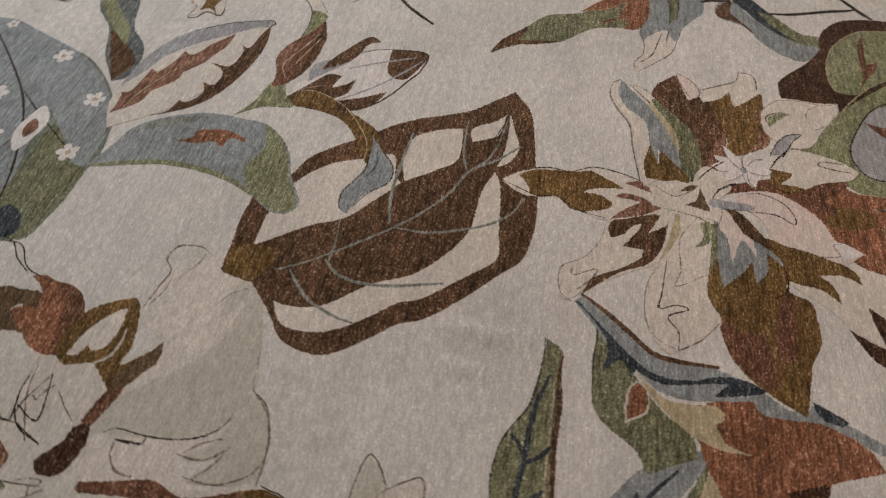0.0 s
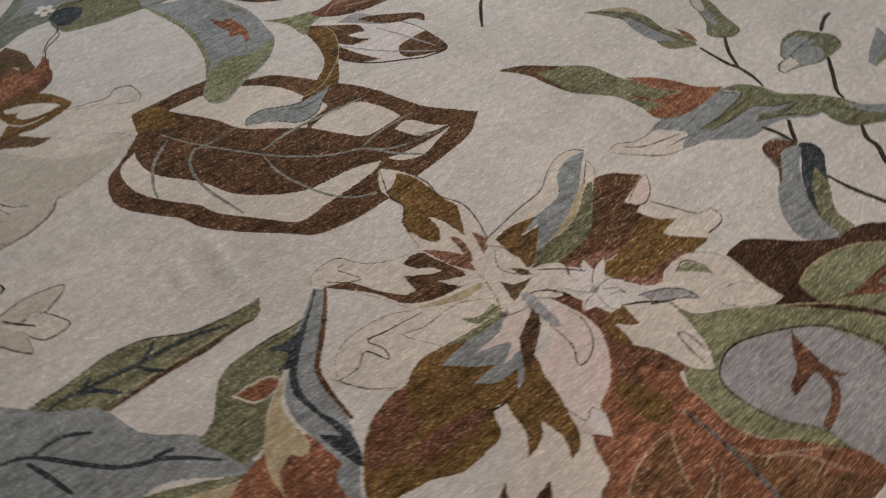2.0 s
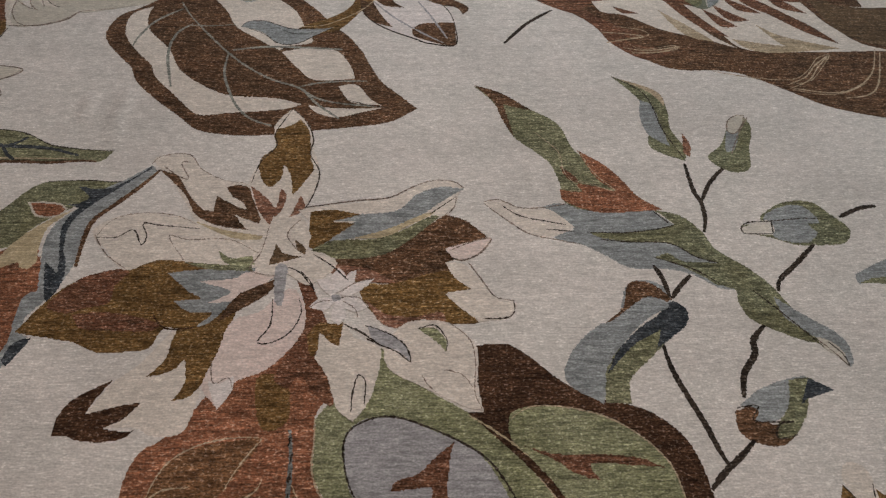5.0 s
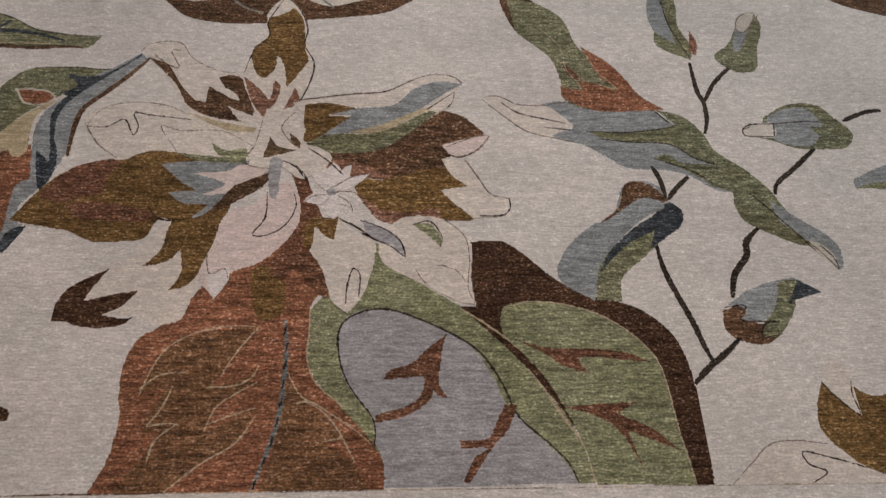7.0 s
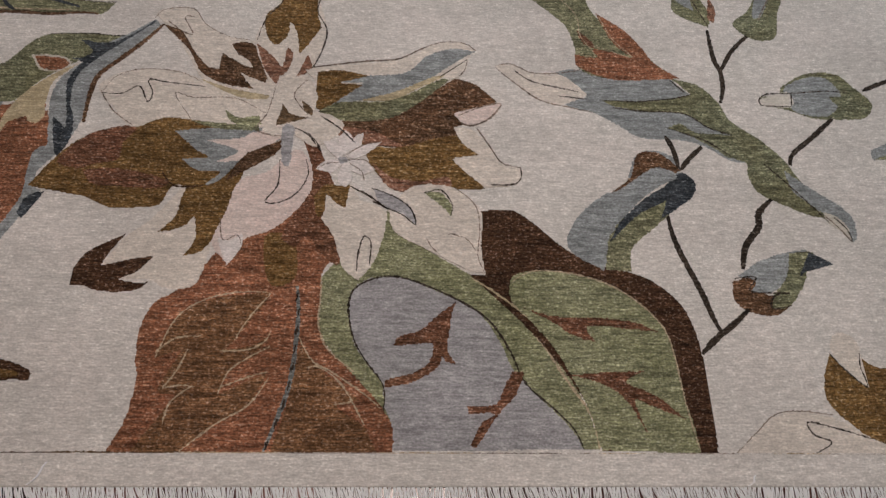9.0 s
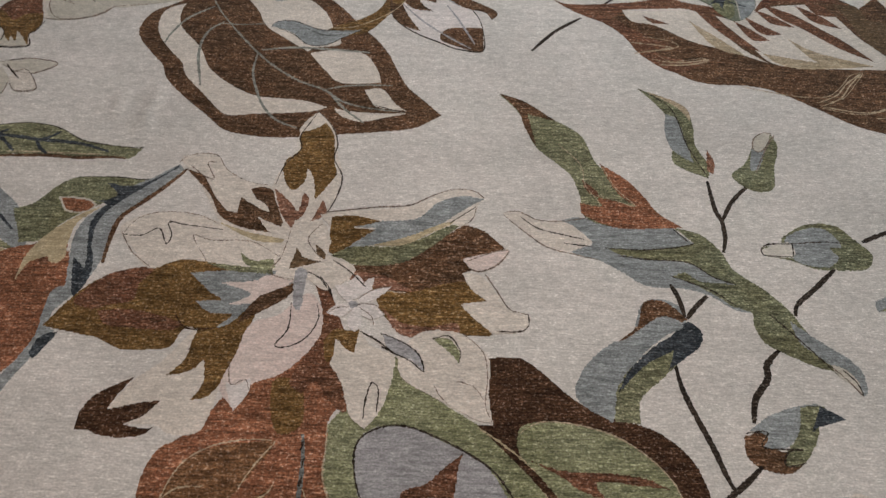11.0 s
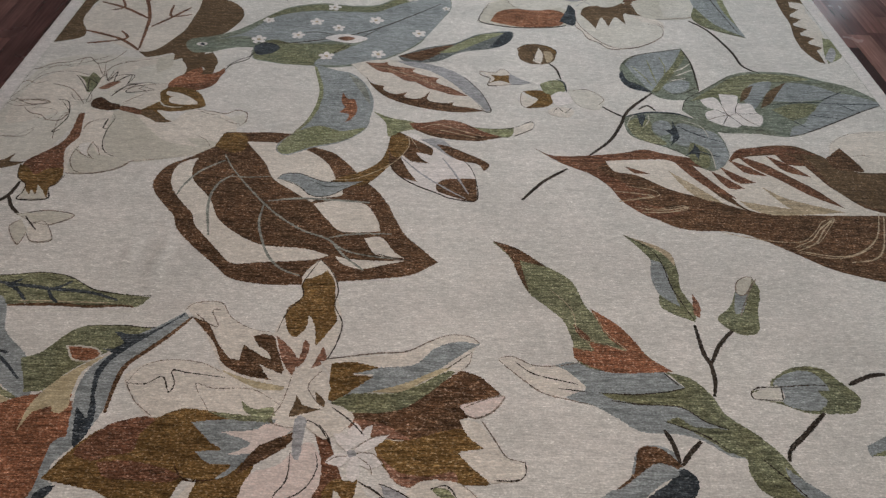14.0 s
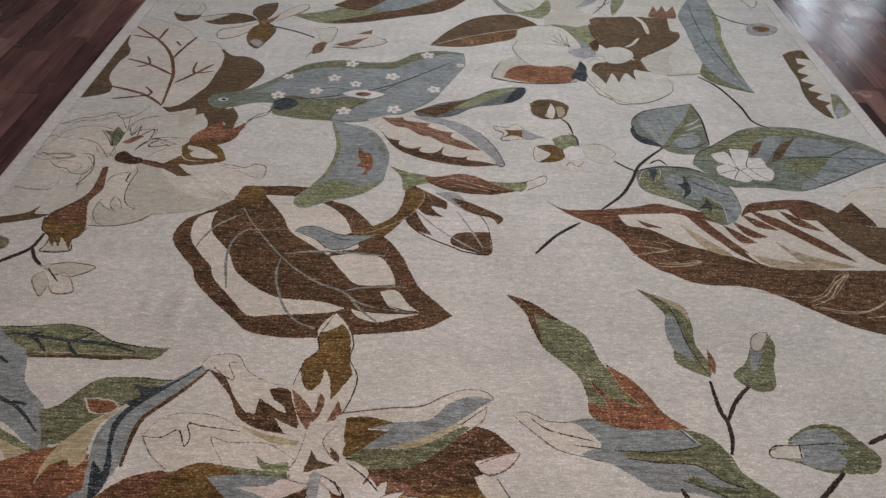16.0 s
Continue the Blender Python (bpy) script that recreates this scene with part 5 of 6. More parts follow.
thread("edge", line, 2, [(823, 2832), (868, 2831), (917, 2847), (922, 2762), (909, 2705)], top)
thread("edge", line, 2, [(1047, 2801), (1148, 2733), (1073, 2672), (926, 2656)], top)
thread("edge", black, 4, [(824, 2551), (841, 2605), (868, 2681), (899, 2696)], top)
patch("petal", pinkrust, [(847, 2588, 1), (847, 2668), (890, 2700), (885, 2618)], top)
patch("petal", pinkrust, [(929, 2682, 1), (1022, 2739), (1070, 2763, 1), (993, 2669)], top)
patch("petal", pinkrust, [(1008, 2787, 1), (1076, 2839, 1), (1072, 2797)], top)
thread("edge", pinkrust, 4, [(920, 2659), (982, 2656), (1033, 2648)], top)
# pale left flower
top = patch("flower", bone, [(55, 1541, 1), (58, 1752), (69, 1946), (108, 2045), (231, 2092), (376, 2079), (496, 2097), (516, 1945), (565, 1747), (699, 1690), (762, 1733), (813, 1759), (830, 1714), (780, 1658), (729, 1576), (511, 1711), (405, 1701), (317, 1688), (272, 1544), (211, 1491), (120, 1473)], rug, "pale flower with fine outlines and a pear-shaped petal")
patch("petal", cream, [(93, 1675), (91, 1893), (199, 2014), (307, 1984), (288, 1820), (229, 1733)], top)
patch("petal", cream, [(494, 1950, 1), (568, 2044), (492, 2097), (380, 2068), (326, 1986), (338, 1894), (424, 1866)], top)
patch("petal", cream, [(488, 1972, 1), (552, 1992), (617, 1973, 1), (542, 1919), (512, 1891), (469, 1905)], top)
patch("petal", bark, [(479, 2108, 1), (602, 2135, 1), (591, 2073), (553, 2038), (508, 2043, 1)], top)
patch("petal", bark, [(466, 1966, 1), (504, 2019), (538, 2045), (614, 2067, 1), (590, 2022), (577, 1994), (616, 2013), (659, 2044, 1), (657, 1995), (622, 1958), (587, 1933), (575, 1980), (532, 1991)], top)
patch("petal", rustbrown, [(532, 1876, 1), (562, 1920), (603, 1949), (652, 1965), (691, 2002, 1), (684, 1939), (655, 1902), (603, 1879), (563, 1882)], top)
patch("patch", moss, [(217, 1954, 1), (253, 1946), (262, 1973), (300, 1935, 1), (298, 1873), (281, 1854), (255, 1913)], top)
patch("petal", pinkrust, [(308, 1881, 1), (347, 1924), (371, 1922, 1), (335, 1876)], top)
patch("petal", bone, [(531, 2087, 1), (561, 2031), (563, 1984), (532, 1948), (513, 1919), (454, 1920), (400, 1911, 1), (390, 1996)], top)
patch("petal", cream, [(525, 1924), (516, 1875), (525, 1823), (483, 1767), (446, 1782), (411, 1796), (435, 1842), (458, 1900)], top)
patch("petal", cream, [(639, 1789, 1), (726, 1766), (776, 1738), (805, 1701), (803, 1637), (775, 1596), (705, 1589), (626, 1592), (556, 1633), (494, 1706), (470, 1750, 1), (538, 1726), (600, 1707, 1)], top)
patch("petal", sand, [(470, 1750, 1), (537, 1670), (604, 1608), (699, 1586), (755, 1585), (732, 1556), (615, 1518), (546, 1501), (521, 1509), (485, 1464), (465, 1520), (427, 1557), (410, 1644), (398, 1759, 1)], top)
patch("petal", sand, [(664, 1626, 1), (720, 1623), (758, 1608), (762, 1573), (733, 1554), (721, 1582), (690, 1600)], top)
patch("petal", cream, [(403, 1750, 1), (409, 1669), (417, 1600), (442, 1551), (485, 1516), (417, 1504), (388, 1585), (352, 1564), (354, 1487), (378, 1441), (349, 1450), (325, 1486), (328, 1551), (332, 1612), (315, 1695), (319, 1749), (345, 1757)], top)
patch("petal", sand, [(388, 1585, 1), (431, 1531), (492, 1520), (523, 1493), (483, 1456), (431, 1442), (378, 1441), (355, 1496), (352, 1564, 1), (379, 1527), (406, 1502, 1), (389, 1551)], top)
patch("petal", sand, [(533, 1503, 1), (508, 1476), (478, 1455), (444, 1443), (407, 1444), (379, 1459), (356, 1502), (357, 1561, 1), (388, 1523), (426, 1511), (456, 1507), (483, 1517), (515, 1513)], top)
thread("edge", line, 3, [(658, 1781), (715, 1771), (757, 1763), (784, 1783), (810, 1780), (825, 1764), (827, 1722), (814, 1700)], top)
thread("edge", line, 2, [(668, 1773), (712, 1755), (744, 1754)], top)
thread("edge", line, 3, [(744, 1738), (789, 1713), (810, 1709)], top)
thread("edge", line, 2, [(693, 1640), (727, 1620), (748, 1585)], top)
thread("edge", black, 3, [(406, 1736), (418, 1713), (414, 1661), (418, 1602), (431, 1562), (453, 1535), (481, 1522)], top)
thread("edge", black, 5, [(398, 1711), (399, 1662), (412, 1657)], top)
thread("edge", line, 4, [(393, 1708), (370, 1705), (348, 1686), (342, 1669), (342, 1651)], top)
thread("edge", line, 3, [(393, 1591), (390, 1553), (402, 1526), (421, 1508)], top)
thread("edge", line, 3, [(394, 1586), (420, 1555), (434, 1523)], top)
thread("edge", line, 3, [(358, 1567), (354, 1535), (356, 1502), (373, 1467), (390, 1448)], top)
thread("edge", line, 3, [(358, 1549), (388, 1523), (415, 1510)], top)
thread("edge", line, 2, [(623, 1521), (579, 1513), (536, 1505), (513, 1481), (483, 1458), (447, 1443), (408, 1442), (382, 1455)], top)
patch("petal", rust, [(692, 2037, 1), (698, 2006), (680, 1973), (638, 1939), (600, 1927), (576, 1918), (567, 1901), (534, 1888, 1), (530, 1924), (542, 1960), (563, 1984), (589, 2023), (613, 2032), (624, 2008), (621, 1987, 1), (655, 1994), (679, 2014)], top)
patch("petal", bark, [(628, 2136, 1), (655, 2088), (660, 2053), (639, 2006), (621, 1988, 1), (625, 2021), (612, 2037), (596, 2021), (573, 2014), (564, 2033), (534, 2076, 1)], top)
patch("petal", gold, [(559, 1907, 1), (616, 1894), (652, 1865), (679, 1811), (675, 1795), (642, 1778), (580, 1764), (536, 1768), (553, 1745), (576, 1721), (600, 1707, 1), (555, 1700), (528, 1717), (488, 1742), (477, 1758, 1), (513, 1799), (529, 1824), (517, 1870), (536, 1897)], top)
patch("petal", cream, [(536, 1877, 1), (586, 1866), (638, 1833), (656, 1808, 1), (611, 1803), (568, 1811), (554, 1836), (566, 1846), (542, 1855)], top)
patch("petal", bark, [(519, 1768, 1), (547, 1742), (574, 1720), (600, 1707, 1), (555, 1700), (528, 1717), (488, 1742), (477, 1758, 1)], top)
thread("rib", sand, 5, [(529, 1819), (549, 1795), (581, 1787), (611, 1790)], top)
patch("stalk", rustbrown, [(485, 1766, 1), (490, 1740), (446, 1751), (406, 1766, 1), (415, 1783), (449, 1777)], top)
patch("stalk", umber, [(404, 1794, 1), (416, 1768), (381, 1756), (339, 1765), (318, 1784), (317, 1812), (336, 1827), (360, 1812), (378, 1797)], top)
patch("stalk", rustbrown, [(317, 1735, 1), (301, 1730), (308, 1604), (274, 1539), (235, 1492), (236, 1440, 1), (292, 1419), (314, 1446), (357, 1449, 1), (325, 1549), (342, 1613), (327, 1688)], top)
patch("stalk", gold, [(224, 1471, 1), (249, 1462), (284, 1429), (310, 1456), (353, 1460, 1), (362, 1424), (354, 1388), (344, 1373), (356, 1327, 1), (281, 1321, 1), (281, 1352), (273, 1387), (240, 1417)], top)
patch("tip", sand, [(281, 1321, 1), (274, 1377, 1), (301, 1341), (301, 1360), (318, 1345), (310, 1385, 1), (333, 1358), (356, 1327, 1)], top)
patch("stalk", bark, [(31, 1450, 1), (91, 1463), (162, 1487), (190, 1522, 1), (190, 1484), (233, 1484, 1), (192, 1458), (49, 1416, 1)], top)
thread("edge", black, 3, [(224, 1471), (240, 1417), (274, 1385), (281, 1352), (279, 1321), (356, 1327), (344, 1373), (358, 1391), (367, 1430)], top)
thread("edge", black, 3, [(495, 1921), (454, 1922), (400, 1911), (401, 1934)], top)
thread("edge", line, 3, [(513, 1919), (445, 1905), (366, 1863)], top)
thread("edge", line, 3, [(449, 1895), (442, 1884), (460, 1877), (476, 1864)], top)
thread("edge", line, 3, [(466, 1853), (438, 1826), (416, 1800)], top)
thread("edge", black, 3, [(778, 2157), (763, 2120), (729, 2092), (698, 2049)], top)
thread("edge", line, 3, [(298, 1845), (307, 1823), (307, 1797), (294, 1805)], top)
thread("edge", line, 3, [(531, 1502), (502, 1466), (431, 1442), (366, 1440)], top)
thread("edge", line, 2, [(77, 1928), (122, 2007), (190, 2009), (202, 2061), (273, 2055)], top)
thread("edge", line, 2, [(70, 1855), (44, 1795)], top)
thread("edge", line, 3, [(53, 1775), (84, 1798), (174, 1791), (145, 1772), (89, 1764), (53, 1775)], top)
thread("edge", line, 2, [(142, 1725), (155, 1759), (226, 1742), (213, 1694), (166, 1712)], top)
thread("edge", line, 2, [(329, 1922), (302, 1987), (337, 2044), (383, 2056)], top)
thread("edge", line, 2, [(311, 1943), (315, 2019), (400, 2065), (479, 2088)], top)
thread("edge", line, 2, [(70, 1855), (107, 1949), (193, 1975), (304, 1935)], top)
thread("edge", line, 2, [(38, 1974), (142, 2009), (211, 2034), (275, 2079)], top)
thread("edge", line, 2, [(49, 1795), (129, 1801), (190, 1785), (125, 1767), (58, 1796)], top)
thread("edge", black, 2, [(298, 1794), (295, 1855), (299, 1905)], top)
thread("edge", black, 2, [(326, 1986), (326, 1929), (350, 1961), (402, 1965), (397, 1917)], top)
thread("edge", black, 2, [(367, 1837), (410, 1907), (496, 1880)], top)
thread("edge", line, 2, [(222, 1798), (265, 1736), (248, 1688)], top)
thread("edge", line, 2, [(231, 1850), (258, 1811), (300, 1814)], top)
thread("edge", line, 2, [(68, 1614), (142, 1605), (192, 1653)], top)
thread("edge", line, 2, [(266, 1600), (248, 1688), (257, 1736)], top)
patch("petal", sand, [(470, 1984, 1), (453, 2077), (497, 2116, 1), (509, 2031)], top)
thread("edge", line, 3, [(64, 1981), (116, 2022), (159, 2033), (214, 2068), (256, 2032), (303, 2066), (325, 2123)], top)
thread("edge", line, 3, [(256, 2032), (299, 1960), (281, 2042)], top)
thread("edge", black, 3, [(205, 1807), (242, 1796), (264, 1747), (271, 1707), (261, 1661), (252, 1632), (272, 1645)], top)
thread("edge", black, 3, [(292, 1924), (308, 1961), (326, 1926), (340, 1982), (350, 1921), (392, 1967), (394, 1888)], top)
thread("edge", black, 3, [(365, 1835), (388, 1888), (427, 1915), (406, 1862), (494, 1880)], top)
thread("edge", black, 3, [(214, 1951), (253, 1903), (281, 1860), (264, 1929), (298, 1906), (262, 1958)], top)
thread("edge", line, 3, [(117, 1758), (147, 1728), (187, 1716), (214, 1693), (256, 1697), (261, 1737)], top)
thread("edge", line, 3, [(66, 1612), (131, 1602), (179, 1609), (193, 1642)], top)
thread("edge", line, 3, [(35, 1871), (66, 1908), (99, 1893), (129, 1912)], top)
thread("edge", line, 3, [(153, 1896), (216, 1876), (259, 1834), (294, 1787)], top)
thread("edge", black, 3, [(763, 2168), (762, 2102), (711, 2059), (686, 1991)], top)
thread("edge", line, 3, [(71, 1805), (127, 1775), (186, 1786), (152, 1803), (86, 1789)], top)
thread("stem", black, 12, [(255, 1398), (248, 1338), (218, 1302), (152, 1247)], top)
thread("stem", black, 10, [(248, 1338), (273, 1294), (306, 1263)], top)
patch("bud", sand, [(301, 1263, 1), (357, 1269), (385, 1277), (456, 1264, 1), (407, 1225), (358, 1232)], top)
patch("bud", sand, [(323, 1243, 1), (307, 1210), (350, 1148, 1), (355, 1193)], top)
patch("bud", cream, [(350, 1209, 1), (387, 1236), (431, 1169, 1), (383, 1160)], top)
thread("edge", line, 2, [(303, 1259), (377, 1279), (456, 1264), (407, 1225), (359, 1230)], top)
thread("edge", line, 2, [(324, 1241), (304, 1210), (350, 1148), (355, 1193)], top)
thread("edge", line, 2, [(354, 1224), (388, 1234), (431, 1169), (383, 1160), (355, 1193)], top)
thread("edge", black, 4, [(329, 1254), (362, 1218), (377, 1202)], top)
patch("leaf", moss, [(78, 1393, 1), (131, 1382), (167, 1365), (174, 1332), (127, 1295, 1)], top)
# big brown leaf
top = patch("leaf", brown, [(777, 1605, 1), (698, 1532), (644, 1488), (625, 1422), (639, 1375), (684, 1318), (720, 1276), (743, 1225), (796, 1167), (872, 1098), (916, 1058), (969, 1042), (1040, 1037), (1124, 1043), (1208, 1056), (1293, 1068), (1379, 1086), (1447, 1133, 1), (1405, 1179), (1358, 1231), (1322, 1307), (1304, 1353), (1267, 1412), (1231, 1452), (1171, 1531), (1122, 1580), (1057, 1609), (996, 1661), (924, 1671), (836, 1666), (778, 1664, 1)], rug, "large brown leaf with cream openings and slate veins")
patch("opening", cream, [(726, 1532, 1), (677, 1499), (671, 1439), (686, 1390), (726, 1334), (767, 1287), (787, 1241), (833, 1189), (903, 1112), (930, 1103, 1), (983, 1112), (1054, 1119), (1119, 1127), (1161, 1145, 1), (1107, 1163), (1046, 1170), (979, 1175), (911, 1210), (843, 1270), (801, 1351), (738, 1426), (720, 1486)], top)
patch("opening", cream, [(850, 1621, 1), (950, 1617), (1042, 1588), (1113, 1525), (1146, 1450), (1170, 1387), (1107, 1369), (1087, 1351, 1), (1024, 1398), (963, 1448), (927, 1518), (882, 1579)], top)
patch("opening", cream, [(1093, 1345, 1), (1173, 1365), (1239, 1349), (1276, 1291), (1289, 1242, 1), (1188, 1235), (1140, 1281)], top)
patch("opening", cream, [(1248, 1213, 1), (1294, 1218), (1331, 1165), (1359, 1143, 1), (1287, 1152), (1264, 1179)], top)
patch("opening", cream, [(1177, 1142, 1), (1229, 1133), (1288, 1130), (1365, 1135, 1), (1304, 1116), (1250, 1100), (1202, 1113)], top)
patch("base", gold, [(774, 1658, 1), (838, 1658), (856, 1588), (817, 1563), (760, 1592, 1)], top)
thread("vein", ash, 6, [(800, 1553), (836, 1490), (899, 1406), (956, 1338), (1010, 1285), (1080, 1235), (1146, 1207), (1195, 1168), (1257, 1149), (1362, 1137)], top)
thread("vein", ash, 7, [(808, 1525), (746, 1470), (714, 1404), (705, 1360)], top)
thread("vein", ash, 8, [(844, 1459), (808, 1412), (802, 1328), (831, 1206)], top)
thread("vein", ash, 7, [(956, 1338), (956, 1259), (983, 1177), (1009, 1127), (1046, 1090), (1095, 1069)], top)
thread("vein", ash, 8, [(966, 1350), (1044, 1364), (1141, 1364), (1251, 1357)], top)
thread("vein", ash, 6, [(1146, 1207), (1190, 1222), (1250, 1231), (1320, 1233)], top)
thread("vein", ash, 7, [(1159, 1201), (1198, 1147), (1256, 1094)], top)
thread("vein", ash, 4, [(840, 1451), (898, 1451), (958, 1458)], top)
thread("edge", black, 3, [(1271, 1162), (1332, 1142), (1384, 1134)], top)
# blue curled leaf
top = patch("leaf", blue, [(1002, 2082, 1), (1075, 2051), (1143, 2028), (1196, 1957), (1225, 1868), (1222, 1780), (1208, 1704), (1142, 1638), (1058, 1602), (986, 1561), (951, 1577), (950, 1619), (993, 1680), (1029, 1745), (1046, 1829), (1045, 1930), (1013, 2024)], rug, "blue-grey curled leaf with a rust mark")
patch("patch", sage, [(996, 1682, 1), (1061, 1716), (1136, 1693), (1211, 1714), (1148, 1645), (1057, 1607), (984, 1566), (954, 1580), (955, 1620)], top)
thread("edge", sage, 15, [(1006, 2067), (1043, 1929), (1043, 1829), (1025, 1745), (990, 1674)], top)
patch("patch", ash, [(1123, 2033, 1), (1186, 1966), (1215, 1850), (1172, 1930)], top)
patch("mark", rust, [(1117, 1912, 1), (1139, 1874), (1162, 1871), (1175, 1807), (1159, 1758), (1142, 1743, 1), (1151, 1784), (1119, 1794, 1), (1133, 1824), (1120, 1855)], top)
thread("edge", line, 2, [(951, 1577), (950, 1619), (993, 1683), (1028, 1752)], top)
# striped leaf
top = patch("leaf", cream, [(1129, 2094, 1), (1223, 2130), (1352, 2123), (1480, 2069), (1559, 1963), (1614, 1832, 1), (1479, 1856), (1320, 1904), (1213, 1984)], rug, "striped leaf of grey, rust and brown bands")
patch("stripe", grey, [(1283, 2129, 1), (1367, 2123), (1465, 2092), (1534, 2035), (1589, 1944), (1619, 1840, 1), (1602, 1829, 1), (1575, 1879), (1533, 1936), (1487, 1999), (1417, 2065), (1345, 2094)], top)
patch("stripe", brown, [(1182, 2037, 1), (1209, 1977), (1256, 1961, 1), (1254, 1937), (1295, 1914), (1334, 1929, 1), (1329, 1898), (1380, 1893), (1413, 1937, 1), (1408, 1886), (1466, 1871), (1498, 1883, 1), (1492, 1860), (1554, 1848), (1596, 1835, 1), (1508, 1822), (1421, 1832), (1331, 1859), (1260, 1901), (1210, 1966)], top)
patch("stripe", pinkrust, [(1180, 2110, 1), (1235, 2110), (1258, 2118, 1), (1265, 2096), (1322, 2085), (1359, 2081, 1), (1352, 2059), (1393, 2037), (1442, 2024, 1), (1436, 1995), (1487, 1964), (1544, 1917, 1), (1487, 1923), (1443, 1943, 1), (1407, 1957), (1361, 1994, 1), (1325, 2001), (1275, 2046, 1), (1228, 2057)], top)
thread("rib", tan, 3, [(1194, 2090), (1274, 2068), (1360, 2023), (1442, 1971)], top)
thread("edge", black, 3, [(1534, 2035), (1589, 1944), (1619, 1840), (1602, 1829), (1575, 1869)], top)
# bud and curl
top = patch("flower", white, [(1298, 1545, 1), (1314, 1505), (1359, 1456), (1444, 1411), (1485, 1388), (1555, 1384, 1), (1558, 1467), (1546, 1520), (1513, 1573), (1460, 1598), (1424, 1639), (1359, 1693), (1316, 1645)], rug, "half-open bud with brown tips on a gold stem")
patch("stem", gold, [(1308, 1720, 1), (1290, 1628), (1268, 1548), (1219, 1498), (1154, 1462), (1123, 1439, 1), (1192, 1426), (1241, 1445), (1288, 1512), (1331, 1586), (1348, 1648)], top)
patch("leaf", blue, [(975, 1448, 1), (991, 1471), (1034, 1475), (1069, 1460), (1114, 1442), (1190, 1444), (1224, 1452, 1), (1177, 1416), (1130, 1380), (1081, 1380), (1042, 1420), (1006, 1439)], top)
thread("edge", black, 3, [(975, 1448), (991, 1471), (1034, 1475), (1069, 1460), (1114, 1442), (1174, 1445)], top)
thread("edge", black, 3, [(996, 1441), (1042, 1417), (1081, 1380), (1130, 1380), (1180, 1418)], top)
thread("vein", slate, 4, [(1071, 1447), (1125, 1421), (1192, 1432)], top)
patch("cup", brown, [(1303, 1719, 1), (1332, 1691), (1388, 1650), (1425, 1619), (1425, 1584, 1), (1401, 1591), (1377, 1595), (1394, 1565), (1419, 1545, 1), (1364, 1552), (1328, 1586), (1348, 1521), (1385, 1455, 1), (1333, 1478), (1301, 1523), (1293, 1572), (1290, 1657)], top)
patch("cup", gold, [(1299, 1694, 1), (1333, 1685), (1356, 1634), (1333, 1580), (1306, 1573), (1291, 1628)], top)
patch("patch", grey, [(1387, 1665, 1), (1451, 1670), (1487, 1628), (1530, 1574, 1), (1486, 1577), (1434, 1625)], top)
patch("patch", brown, [(1439, 1643, 1), (1478, 1633), (1539, 1597), (1591, 1563), (1600, 1542), (1584, 1519, 1), (1564, 1551), (1512, 1564), (1474, 1593)], top)
patch("tip", brown, [(1439, 1448, 1), (1460, 1470), (1494, 1477), (1558, 1481, 1), (1555, 1384), (1518, 1385), (1477, 1400), (1444, 1418)], top)
thread("stripe", grey, 6, [(1328, 1574), (1392, 1497), (1460, 1437), (1523, 1390)], top)
thread("stripe", grey, 6, [(1457, 1575), (1494, 1503), (1535, 1408)], top)
thread("edge", black, 3, [(1298, 1540), (1324, 1488), (1376, 1444), (1444, 1408), (1485, 1388), (1555, 1384), (1558, 1467), (1543, 1533), (1516, 1570)], top)
patch("leaf", sage, [(1231, 1806, 1), (1291, 1774), (1367, 1755), (1389, 1723, 1), (1332, 1706), (1287, 1675), (1273, 1747)], top)
patch("leaf", rustbrown, [(1348, 1750, 1), (1414, 1758), (1460, 1775), (1516, 1765), (1561, 1737), (1606, 1709), (1656, 1697, 1), (1586, 1672), (1532, 1668), (1460, 1676), (1406, 1696), (1368, 1718)], top)
patch("patch", brown, [(1371, 1718, 1), (1460, 1697), (1551, 1696), (1656, 1697, 1), (1586, 1672), (1532, 1668), (1460, 1676), (1406, 1693)], top)
patch("patch", pinkrust, [(1423, 1757, 1), (1464, 1772), (1512, 1765), (1552, 1730), (1587, 1702, 1), (1515, 1716), (1442, 1730)], top)
patch("tip", sage, [(1557, 1740, 1), (1625, 1734), (1692, 1745, 1), (1680, 1704), (1652, 1693), (1606, 1712)], top)
patch("tip", cream, [(1687, 1744, 1), (1749, 1779), (1750, 1745), (1688, 1701, 1)], top)
thread("edge", black, 2, [(1570, 1737), (1625, 1734), (1693, 1748), (1749, 1783), (1750, 1745), (1688, 1701)], top)
thread("vein", tan, 3, [(1389, 1726), (1441, 1748), (1515, 1719), (1590, 1690)], top)
thread("vein", tan, 3, [(1433, 1723), (1568, 1683)], top)
thread("vein", tan, 3, [(1138, 1452), (1205, 1463), (1287, 1520), (1329, 1572), (1353, 1631), (1351, 1678), (1381, 1618)], top)
